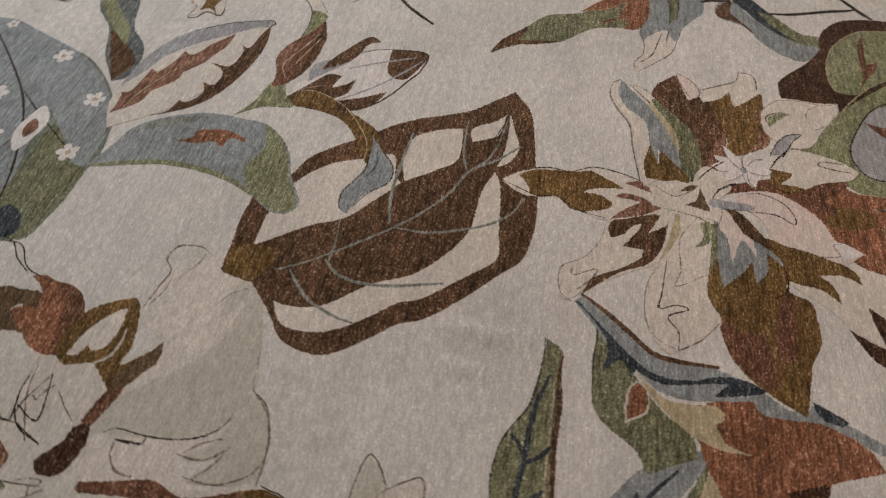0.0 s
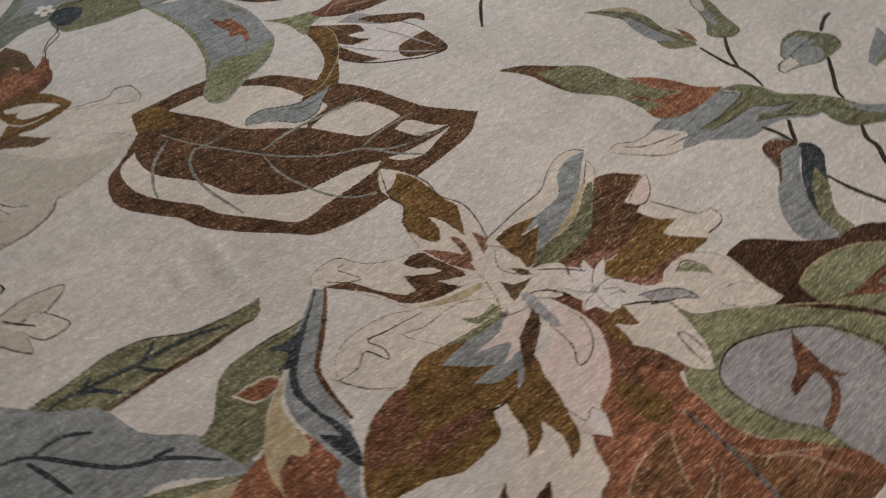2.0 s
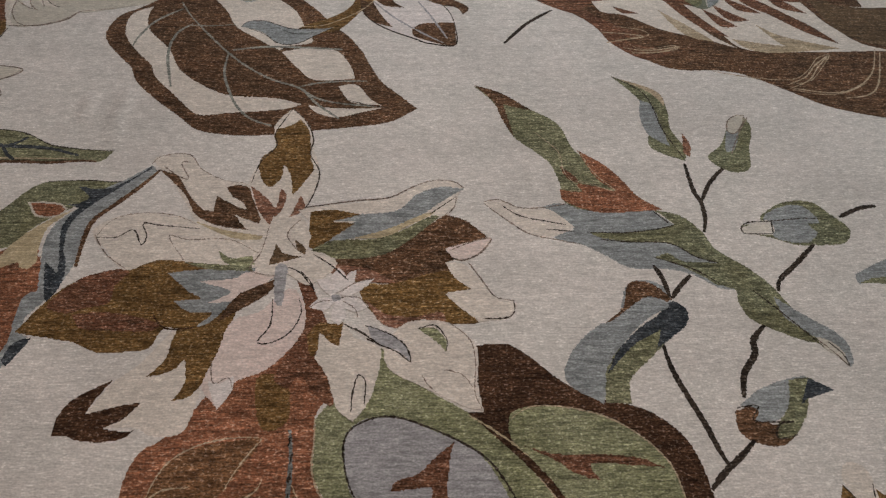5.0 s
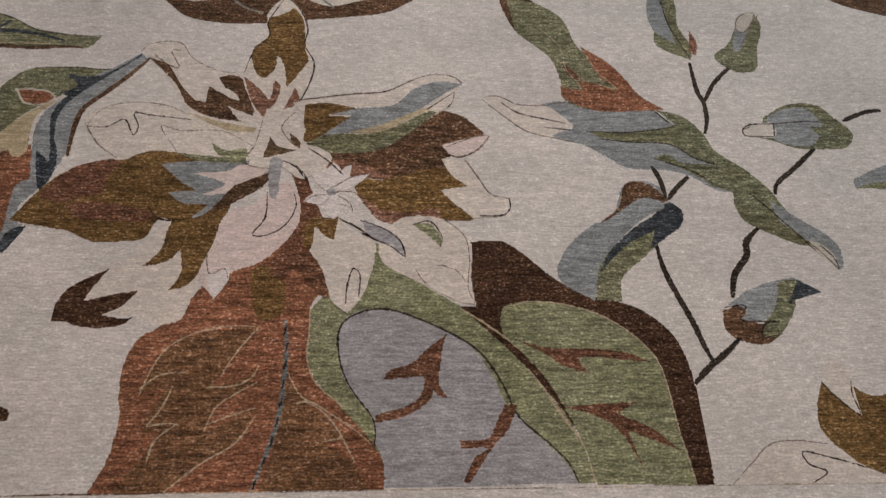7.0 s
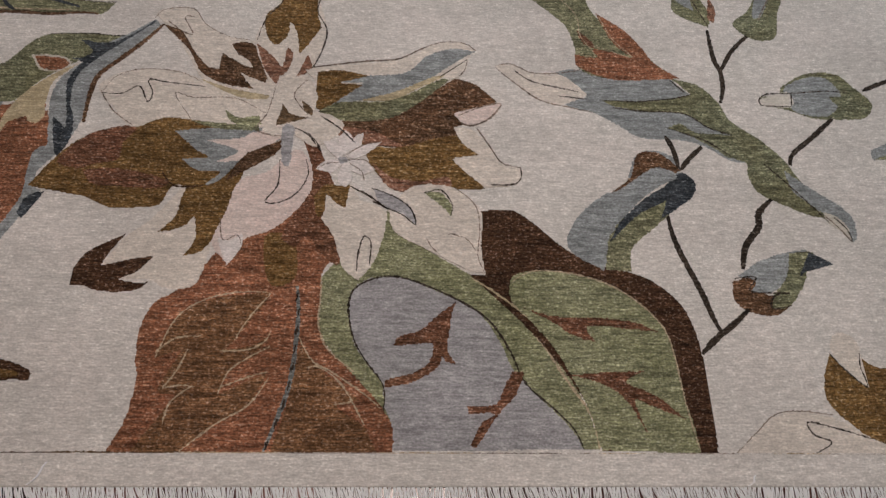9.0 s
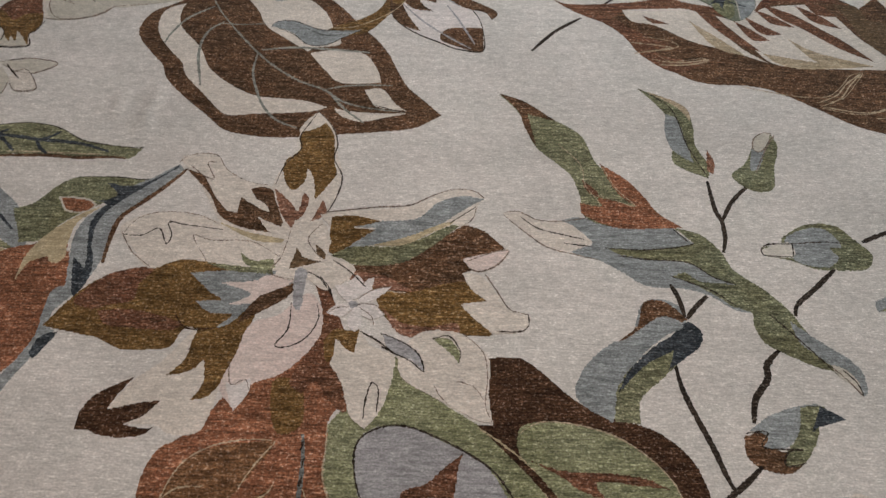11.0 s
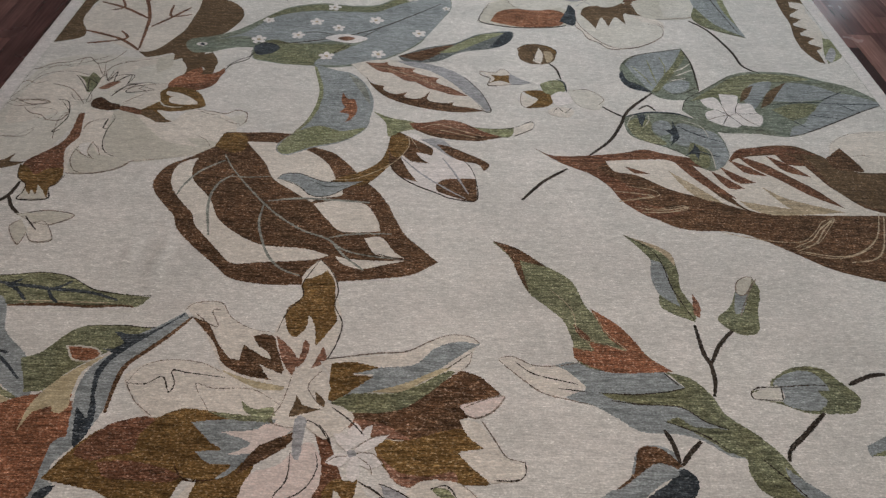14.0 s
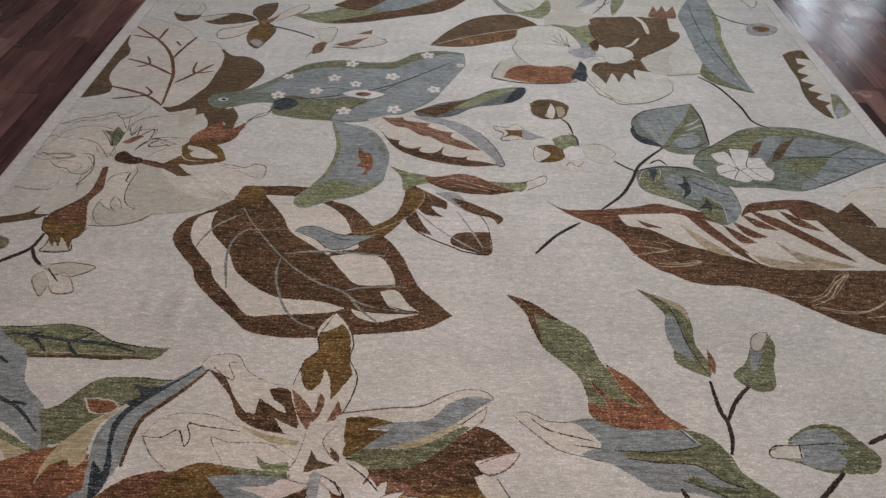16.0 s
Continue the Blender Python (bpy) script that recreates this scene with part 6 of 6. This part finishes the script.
# small buds
top = patch("bud", gold, [(1734, 2251, 1), (1768, 2283), (1812, 2291), (1854, 2278), (1882, 2243), (1866, 2189), (1831, 2158), (1790, 2155), (1750, 2187)], rug, "small gold and cream bud with a dark stem")
patch("petal", cream, [(1740, 2252, 1), (1800, 2282), (1819, 2225), (1792, 2179), (1752, 2208)], top)
patch("petal", pinkrust, [(1734, 2226, 1), (1771, 2185), (1834, 2158, 1), (1790, 2155), (1750, 2187)], top)
patch("petal", sand, [(1831, 2218, 1), (1846, 2244), (1860, 2228), (1844, 2183)], top)
thread("edge", black, 3, [(1776, 2246), (1819, 2201)], top)
thread("edge", black, 3, [(1734, 2251), (1768, 2283), (1812, 2291), (1854, 2278), (1882, 2243), (1866, 2189)], top)
patch("petal", bark, [(1740, 2244, 1), (1768, 2277), (1822, 2284), (1863, 2246), (1872, 2193), (1842, 2154), (1783, 2147), (1740, 2181)], top)
patch("petal", cream, [(1787, 2167, 1), (1817, 2265, 1), (1829, 2220), (1816, 2155)], top)
patch("petal", tan, [(1834, 2241, 1), (1860, 2238), (1865, 2193), (1838, 2161)], top)
thread("edge", black, 3, [(1770, 2277), (1792, 2225), (1795, 2163)], top)
thread("stem", black, 8, [(1844, 2156), (1868, 2118), (1878, 2050)], top)
top = patch("bud", cream, [(1594, 2082, 1), (1640, 2074), (1672, 2103), (1697, 2071, 1), (1697, 2005), (1617, 1991, 1), (1624, 2036)], rug, "small trumpet bud")
patch("petal", gold, [(1626, 2062, 1), (1660, 2057), (1701, 2067, 1), (1697, 2012), (1658, 2023), (1617, 2006, 1), (1640, 2033)], top)
patch("petal", grey, [(1695, 2078, 1), (1720, 2050), (1768, 2017, 1), (1697, 2005)], top)
thread("edge", line, 3, [(1697, 2005), (1617, 1991), (1624, 2036), (1593, 2059), (1594, 2082), (1640, 2074), (1672, 2103), (1697, 2075)], top)
top = patch("flower", gold, [(1734, 1964, 1), (1784, 1975), (1832, 1961), (1836, 1909), (1804, 1873), (1736, 1862, 1), (1767, 1898), (1783, 1919), (1761, 1938)], rug, "brown and green small flower")
patch("petal", cream, [(1727, 1953, 1), (1756, 1921), (1780, 1912), (1740, 1869), (1725, 1901)], top)
thread("edge", line, 3, [(1733, 1961), (1725, 1929), (1724, 1884), (1736, 1865)], top)
patch("petal", sage, [(1797, 2012, 1), (1840, 2041), (1886, 2037), (1888, 1983), (1851, 1952), (1812, 1960)], top)
patch("petal", bone, [(1894, 1983, 1), (1944, 1987), (1992, 1973), (2015, 1929), (1986, 1869), (1930, 1882), (1906, 1921)], top)
patch("petal", white, [(1830, 1943, 1), (1863, 1970), (1891, 1955), (1898, 1907), (1843, 1883)], top)
patch("petal", cream, [(1811, 1850), (1852, 1877), (1898, 1860), (1880, 1819), (1828, 1825)], top)
thread("edge", black, 3, [(1829, 1842), (1848, 1870), (1868, 1844), (1894, 1873)], top)
thread("edge", navy, 7, [(1861, 2050), (1885, 2030), (1889, 1972)], top)
thread("edge", line, 2, [(1903, 1977), (1964, 1988), (2012, 1936), (1986, 1893)], top)
# leaf fragment near the hem
top = patch("leaf", umber, [(663, 168, 1), (722, 156), (748, 146), (763, 134, 1), (758, 121), (730, 124), (678, 111, 1)], rug, "dark brown leaf tip")
patch("edge", gold, [(669, 146, 1), (726, 140), (746, 133, 1), (729, 128), (675, 123, 1)], top)
# main flower
top = patch("flower", cream, [(964, 511, 1), (917, 441), (873, 398), (839, 339, 1), (871, 340), (933, 360, 1), (908, 329), (872, 312, 1), (932, 312), (965, 296), (1015, 302), (1031, 350), (1035, 396), (1049, 494), (1069, 522), (1059, 546, 1)], rug, "large open flower with gold, rust, pink and cream petals")
patch("stalk", rustbrown, [(1179, 656, 1), (1219, 621, 1), (1244, 559), (1270, 493), (1282, 431), (1278, 348), (1239, 377), (1215, 407), (1193, 381, 1), (1167, 407), (1203, 493), (1212, 559)], top)
patch("petal", umber, [(874, 406, 1), (853, 372), (839, 339, 1), (888, 352), (933, 360, 1), (908, 329), (875, 311, 1), (919, 304), (932, 310, 1), (916, 294), (877, 287), (837, 291), (815, 300, 1), (790, 300, 1), (794, 341), (817, 373)], top)
patch("petal", gold, [(935, 520, 1), (1077, 549, 1), (1071, 494), (1059, 457), (1043, 420), (1036, 396), (1014, 368), (987, 362, 1), (1004, 397), (996, 448, 1), (982, 427), (959, 415), (931, 411, 1), (959, 445), (964, 482), (971, 512, 1)], top)
patch("petal", gold, [(666, 508, 1), (703, 573), (747, 621), (820, 649), (907, 675), (978, 668), (1094, 649, 1), (1117, 600, 1), (1075, 546), (1023, 520), (947, 514), (923, 470), (870, 463), (828, 463), (780, 485), (723, 496)], top)
patch("shade", rustbrown, [(729, 601, 1), (765, 634), (823, 652), (850, 645), (830, 613), (826, 573), (780, 559), (750, 549), (710, 564)], top)
patch("shade", rustbrown, [(762, 546, 1), (814, 551), (869, 544), (932, 524), (918, 507), (843, 509), (789, 514)], top)
thread("stroke", umber, 7, [(870, 529), (887, 527), (904, 528)], top)
thread("stroke", umber, 4, [(918, 545), (932, 524), (955, 511), (1003, 514)], top)
patch("petal", blue, [(928, 642, 1), (981, 649), (1085, 654, 1), (1123, 654, 1), (1078, 614), (1146, 628, 1), (1082, 586), (1057, 557), (1028, 524), (1004, 515, 1), (1031, 546), (985, 550), (951, 576, 1), (1003, 580), (975, 600)], top)
patch("petal", pink, [(992, 621, 1), (1065, 628), (1087, 642), (1169, 659, 1), (1125, 611), (1083, 577), (1019, 569, 1), (1060, 597)], top)
patch("petal", brown, [(1081, 593, 1), (1152, 628, 1), (1138, 593), (1075, 546), (1044, 526, 1), (1062, 566)], top)
patch("petal", cream, [(754, 752), (813, 796), (923, 791), (1014, 750), (1114, 733, 1), (1114, 656, 1), (1026, 662), (907, 675), (842, 650), (796, 697)], top)
thread("edge", line, 2, [(763, 737), (786, 780), (836, 799), (910, 795), (969, 767)], top)
thread("edge", black, 3, [(762, 735), (804, 734), (836, 754), (860, 715), (867, 737), (854, 771), (891, 766), (974, 756)], top)
thread("edge", line, 2, [(759, 741), (793, 692), (842, 653)], top)
thread("edge", line, 2, [(954, 675), (914, 737), (957, 727), (1041, 727), (1107, 690)], top)
patch("sepal", sage, [(1023, 697, 1), (1053, 678), (1093, 685, 1), (1102, 661, 1), (1061, 658), (1036, 671)], top)
patch("sepal", moss, [(955, 669, 1), (1096, 658, 1), (1098, 646, 1), (1010, 651)], top)
patch("petal", cream, [(841, 954), (866, 972), (918, 971), (953, 927), (1006, 895), (1078, 881, 1), (1135, 809, 1), (1124, 738), (1037, 753), (975, 768), (936, 823), (892, 898, 1)], top)
thread("edge", line, 2, [(837, 945), (860, 970), (918, 973), (953, 927), (1006, 895), (1052, 887)], top)
thread("edge", line, 3, [(922, 950), (903, 946), (927, 900), (903, 906), (866, 937)], top)
patch("petal", brown, [(859, 926, 1), (903, 906), (934, 856), (971, 811), (996, 805, 1), (998, 848, 1), (1041, 824), (1015, 873, 1), (1046, 880), (1093, 854), (1102, 808), (1099, 769, 1), (1058, 784), (1080, 752, 1), (1012, 764), (959, 795), (924, 856)], top)
patch("petal", cream, [(1008, 860, 1), (1052, 832), (1070, 808, 1), (1034, 824)], top)
patch("petal", cream, [(1044, 795, 1), (1077, 773), (1102, 736, 1), (1067, 761)], top)
patch("petal", ochre, [(961, 776, 1), (1038, 750), (1114, 736, 1), (1101, 726), (1040, 733)], top)
patch("petal", cream, [(1140, 1129, 1), (1185, 1073), (1200, 998), (1218, 923), (1209, 858), (1185, 804), (1121, 761), (1084, 824), (1064, 891), (1083, 951), (1110, 1006), (1104, 1071)], top)
patch("petal", gold, [(1109, 1058, 1), (1138, 1068), (1163, 1091, 1), (1186, 1053), (1193, 998), (1195, 971), (1206, 926, 1), (1180, 875), (1163, 850, 1), (1154, 909), (1136, 943, 1), (1133, 900), (1110, 874), (1086, 908), (1081, 960), (1111, 997), (1105, 1034)], top)
thread("edge", black, 3, [(1141, 1129), (1125, 1091), (1107, 1043), (1113, 1000), (1083, 951), (1068, 887)], top)
thread("edge", black, 3, [(1140, 1129), (1178, 1082), (1198, 1025), (1195, 974), (1218, 923), (1215, 875), (1200, 825), (1185, 801)], top)
patch("flame", pinkrust, [(1069, 877, 1), (1100, 849), (1129, 809), (1121, 766, 1), (1092, 808)], top)
patch("flame", pinkrust, [(1136, 869, 1), (1150, 850), (1144, 809), (1128, 789), (1133, 833)], top)
patch("flame", pinkrust, [(1182, 850, 1), (1193, 812), (1160, 783, 1), (1172, 817)], top)
patch("petal", cream, [(1179, 806, 1), (1228, 817), (1379, 840), (1456, 886), (1508, 895), (1544, 873, 1), (1525, 827), (1492, 791), (1429, 763), (1257, 743)], top)
patch("petal", brown, [(1234, 674, 1), (1320, 679), (1380, 694), (1454, 755), (1505, 793, 1), (1548, 776), (1592, 732, 1), (1551, 717), (1499, 701, 1), (1519, 677), (1498, 664, 1), (1511, 628), (1439, 600), (1381, 611), (1310, 625)], top)
patch("petal", gold, [(1310, 621, 1), (1381, 611), (1500, 642), (1550, 597, 1), (1498, 590, 1), (1560, 518, 1), (1529, 515), (1427, 525), (1370, 532), (1335, 559)], top)
patch("petal", cream, [(1498, 664, 1), (1536, 660), (1572, 614), (1593, 579), (1635, 565), (1634, 544), (1616, 527), (1561, 521, 1), (1520, 556), (1495, 586, 1), (1550, 597, 1), (1517, 625)], top)
patch("petal", pinkrust, [(1329, 579, 1), (1370, 542), (1427, 532), (1485, 542), (1495, 518, 1), (1427, 509), (1370, 516)], top)
patch("petal", pinkrust, [(1249, 664, 1), (1333, 649), (1395, 614, 1), (1322, 618), (1262, 639)], top)
patch("petal", blue, [(1549, 869, 1), (1494, 874), (1442, 852), (1404, 810), (1354, 797), (1254, 793, 1), (1255, 777), (1307, 775, 1), (1269, 749), (1232, 713, 1), (1306, 731), (1379, 755), (1442, 786), (1493, 827)], top)
patch("petal", gold, [(1207, 801, 1), (1253, 808), (1319, 794, 1), (1255, 774, 1), (1307, 770, 1), (1269, 739), (1229, 705), (1208, 713)], top)
patch("petal", ochre, [(1306, 730, 1), (1379, 755), (1454, 794), (1495, 804, 1), (1416, 759), (1367, 730)], top)
patch("petal", moss, [(1207, 690, 1), (1258, 722), (1367, 731), (1467, 787), (1498, 796, 1), (1441, 739), (1380, 691), (1320, 676), (1260, 677)], top)
patch("tip", cream, [(1471, 791, 1), (1493, 814), (1530, 846, 1), (1532, 832), (1518, 803), (1498, 790)], top)
thread("edge", black, 3, [(1471, 796), (1499, 819), (1532, 846)], top)
thread("edge", line, 2, [(1531, 842), (1522, 811), (1503, 792)], top)
thread("edge", line, 2, [(1191, 814), (1303, 834), (1378, 843), (1430, 873), (1482, 894), (1528, 890), (1550, 871)], top)
patch("tip", pink, [(1499, 700, 1), (1564, 720), (1601, 727, 1), (1574, 691), (1537, 670), (1515, 677)], top)
thread("edge", line, 3, [(1509, 695), (1564, 720), (1600, 726), (1574, 689), (1537, 670), (1515, 676)], top)
thread("edge", line, 2, [(1548, 663), (1576, 614), (1597, 579), (1634, 568)], top)
thread("edge", black, 3, [(1634, 568), (1634, 544), (1616, 528), (1567, 527)], top)
patch("petal", cream, [(1369, 467, 1), (1416, 519), (1495, 518), (1550, 466), (1548, 392), (1555, 332, 1), (1521, 340), (1447, 379), (1382, 418)], top)
patch("tip", grey, [(1339, 512, 1), (1382, 493), (1413, 467), (1422, 433, 1), (1399, 455), (1365, 471), (1346, 488)], top)
thread("edge", black, 3, [(1334, 515), (1382, 494), (1413, 467), (1422, 433), (1399, 453), (1365, 470), (1337, 485)], top)
patch("tip", sage, [(1440, 505, 1), (1470, 507), (1492, 479), (1491, 452, 1), (1477, 471), (1458, 488)], top)
thread("edge", black, 3, [(1438, 505), (1472, 512), (1494, 479), (1490, 454)], top)
thread("edge", line, 2, [(1501, 518), (1539, 479), (1547, 429), (1542, 369), (1553, 334)], top)
thread("edge", line, 2, [(1443, 405), (1453, 387), (1467, 371)], top)
thread("edge", line, 2, [(1486, 415), (1519, 405), (1539, 378)], top)
patch("petal", cream, [(1242, 493, 1), (1241, 455), (1240, 443), (1264, 407), (1276, 371), (1289, 337), (1316, 315, 1), (1341, 348), (1357, 394), (1365, 442), (1360, 467), (1315, 487), (1291, 522), (1269, 513)], top)
thread("edge", black, 3, [(1312, 334), (1314, 371), (1323, 406), (1337, 394), (1336, 348)], top)
thread("edge", black, 3, [(1289, 519), (1326, 499), (1362, 471)], top)
patch("petal", gold, [(1221, 493, 1), (1241, 519), (1269, 519), (1291, 522, 1), (1284, 470, 1), (1271, 474), (1245, 500, 1), (1244, 462), (1231, 449)], top)
patch("petal", pink, [(1149, 575, 1), (1120, 546), (1072, 526), (1054, 457), (1036, 396), (1045, 373), (1069, 348, 1), (1094, 396), (1145, 419), (1184, 456), (1213, 506), (1212, 559), (1183, 603)], top)
thread("edge", black, 3, [(1147, 579), (1148, 519), (1127, 480), (1160, 481), (1191, 506), (1206, 546), (1199, 579)], top)
patch("tip", white, [(1046, 400, 1), (1068, 393, 1), (1092, 410, 1), (1091, 379), (1070, 343, 1), (1055, 373)], top)
thread("edge", line, 2, [(1045, 444), (1056, 396), (1082, 406), (1093, 384)], top)
patch("petal", cream, [(1104, 646, 1), (1113, 700), (1111, 746), (1144, 777), (1186, 790), (1211, 738), (1209, 701), (1248, 686), (1270, 657), (1217, 611), (1168, 639), (1134, 632)], top)
thread("edge", line, 2, [(1121, 761), (1111, 693), (1092, 649), (1146, 635), (1169, 656)], top)
thread("edge", line, 2, [(1187, 780), (1162, 738), (1194, 689)], top)
patch("blossom", white, [(1265, 579, 1), (1241, 604), (1231, 625, 1), (1257, 622), (1274, 600)], top)
patch("blossom", white, [(1279, 589, 1), (1310, 614), (1350, 625, 1), (1325, 598), (1294, 582)], top)
patch("blossom", white, [(1272, 592, 1), (1262, 628), (1275, 652, 1), (1290, 635), (1285, 598)], top)
patch("blossom", white, [(1281, 596, 1), (1295, 635), (1312, 645, 1), (1307, 614)], top)
patch("blossom", white, [(1266, 582, 1), (1237, 575), (1221, 558, 1), (1250, 549), (1271, 568)], top)
patch("blossom", white, [(1278, 578, 1), (1317, 579), (1340, 557, 1), (1313, 545), (1281, 561)], top)
patch("blossom", white, [(1272, 572, 1), (1266, 532), (1282, 515, 1), (1295, 539), (1284, 567)], top)
patch("eye", grey, [(1265, 583), (1279, 586), (1283, 574), (1269, 570)], top)
thread("edge", line, 2, [(1279, 589), (1310, 614), (1348, 624)], top)
thread("edge", line, 2, [(1282, 579), (1317, 579), (1338, 557)], top)
thread("edge", line, 2, [(1266, 572), (1243, 570), (1223, 558)], top)
thread("edge", black, 3, [(1167, 656), (1198, 639), (1227, 600), (1217, 621), (1197, 645)], top)
thread("edge", black, 3, [(1222, 686), (1261, 657), (1296, 621)], top)
thread("edge", line, 2, [(1286, 572), (1312, 552), (1319, 532)], top)
patch("eye", bark, [(1130, 659, 1), (1141, 715, 1), (1159, 690), (1197, 681, 1), (1157, 667)], top)
patch("eye", bark, [(1179, 726, 1), (1204, 701), (1203, 686, 1), (1187, 698)], top)
patch("stamen", grey, [(1146, 656), (1169, 656), (1168, 600), (1166, 562), (1151, 573)], top)

for x0 in range(56, 2990, 163):
    thread("hem_line", bark if x0 < 1000 else line if x0 > 2200 or x0 % 2 else tan, 3.6 if x0 < 1000 else 2.6, [(x0, 1 + 2 * math.sin(x0 * 0.0021)), (x0 + 80, 1), (x0 + 166, 1 + 2 * math.sin((x0 + 166) * 0.0021))], rug)


# ---- fringe of knotted cotton tassels along the rug's end ----
def tassel_geometry(seed, lean):
    """Seven loose strands of uneven length that leave one knot."""
    rng = random.Random(seed)
    verts, faces = [], []
    for s in range(7):
        length = rng.uniform(0.025, 0.037)
        dx, curl, rad = rng.uniform(-0.0022, 0.0022) + (s - 3) * 0.0009, rng.uniform(-0.002, 0.002), rng.uniform(0.0006, 0.0009)
        b0 = len(verts)
        for k in range(6):
            t = k / 5
            cx = (s - 3) * 0.00066 + (lean + dx) * t ** 1.3 + curl * math.sin(t * 3.1)
            cy, cz = -length * t, 0.0055 * (1 - t) ** 1.5 + 0.0014 + 0.0006 * (s % 4) * t
            r = rad * (1.1 if k == 0 else 1.0 if k < 5 else 0.7)
            for a in range(5):
                ang = a * 2 * math.pi / 5
                verts.append((cx + r * math.cos(ang), cy, cz + r * math.sin(ang)))
        for k in range(5):
            for a in range(5):
                i, j = b0 + k * 5 + a, b0 + k * 5 + (a + 1) % 5
                faces.append((i, j, j + 5, i + 5))
        faces.append(tuple(b0 + 25 + a for a in range(5)))
    return verts, faces


tassels = []
for s in range(15):
    v, f = tassel_geometry(s, (s % 5 - 1) * 0.0065)
    me = bpy.data.meshes.new("tassel")
    me.from_pydata(v, [], f)
    me.materials.append(cotton)
    me.shade_smooth()
    tassels.append((me, v, f))
rest_v, rest_f = [], []
rng = random.Random(5)
for i in range(392):
    x = 0.006 + i * 0.00775 + rng.uniform(-0.0012, 0.0012)
    lean = round(2 + 2.2 * noise.noise(Vector((x * 9, 0, 0))) + rng.uniform(-0.6, 0.6))
    me, v, f = tassels[min(4, max(0, lean)) + 5 * rng.randrange(3)]
    place = (x, RUG_S + 0.0015, FLOOR + 0.0005)
    if 0.45 < x < 2.6:
        ob = new("tassel", me)
        ob.parent, ob.location = rug, place
        ob.rotation_euler = (0, 0, rng.uniform(-0.16, 0.16))
    else:
        b0 = len(rest_v)
        rest_v += [(p[0] + place[0], p[1] + place[1], p[2] + place[2]) for p in v]
        rest_f += [tuple(q + b0 for q in face) for face in f]
tagged(mesh_object("fringe", rest_v, rest_f, cotton, rug), "loose off-white cotton fringe", kind="stuff")
for x0, y0, dx, dy in ((0.80, -0.05, 0.028, 0.036), (1.985, -0.052, 0.02, 0.018)):
    cu = [Vector((x0 + dx * t + 0.004 * math.sin(t * 5), y0 + dy * t, RUG_T + 0.0016)) for t in np.linspace(0, 1, 7)]
    vv = [(p.x + 0.0018 * math.cos(a * 1.2566), p.y, p.z + 0.0018 * math.sin(a * 1.2566)) for p in cu for a in range(5)]
    mesh_object("loose_thread", vv, [(k * 5 + a, k * 5 + (a + 1) % 5, k * 5 + 5 + (a + 1) % 5, k * 5 + 5 + a) for k in range(6) for a in range(5)], cotton, rug).data.shade_smooth()

# ---- floor strips ----
STRIP = 0.092
plank_meshes = {}


def plank_mesh(length):
    key = round(length, 2)
    if key not in plank_meshes:
        w, l, c = STRIP / 2 - 0.0001, key / 2 - 0.0001, 0.0004
        verts = [(-w, -l, -0.018), (w, -l, -0.018), (w, l, -0.018), (-w, l, -0.018), (-w, -l, -c), (w, -l, -c), (w, l, -c), (-w, l, -c),
                 (-w + c, -l + c, 0), (w - c, -l + c, 0), (w - c, l - c, 0), (-w + c, l - c, 0)]
        faces = [(8, 9, 10, 11)] + [(a, (a + 1) % 4, 4 + (a + 1) % 4, 4 + a) for a in range(4)] + [(4 + a, 4 + (a + 1) % 4, 8 + (a + 1) % 4, 8 + a) for a in range(4)]
        me = bpy.data.meshes.new("plank")
        me.from_pydata(verts, [], faces)
        me.materials.append(wood)
        plank_meshes[key] = (me, verts, faces)
    return plank_meshes[key]


rng = random.Random(11)
far_v, far_f = [], []
row = 0
x = ROOM_W + STRIP / 2
while x < ROOM_E - STRIP / 2 + 0.01:
    y = ROOM_S - rng.uniform(0, 0.4)
    while y < ROOM_N:
        length = rng.choice((0.34, 0.42, 0.48, 0.54, 0.62))
        if y + length > ROOM_N:
            length = max(0.06, round(ROOM_N - y, 2))
        me, v, f = plank_mesh(length)
        cy = y + length / 2
        near = (-0.9 < x < 0.05 and 1.3 < cy < 3.8) or (3.0 < x < 3.95 and 1.8 < cy < 4.4) or (0.4 < x < 2.5 and -0.62 < cy < 0.1)
        if near:
            ob = new("plank", me)
            ob.parent, ob.location = floor, (x, cy, FLOOR)
        elif y > ROOM_S - 0.05 and not (0.2 < x < 2.85 and y > 0.15 and y + length < 4.1):
            b0 = len(far_v)
            far_v += [(p[0] + x, p[1] + cy, p[2] + FLOOR) for p in v]
            far_f += [tuple(q + b0 for q in face) for face in f]
        y += length
    x += STRIP
tagged(mesh_object("floor_strips", far_v, far_f, wood, floor), "dark red-brown laminate strips", kind="stuff")
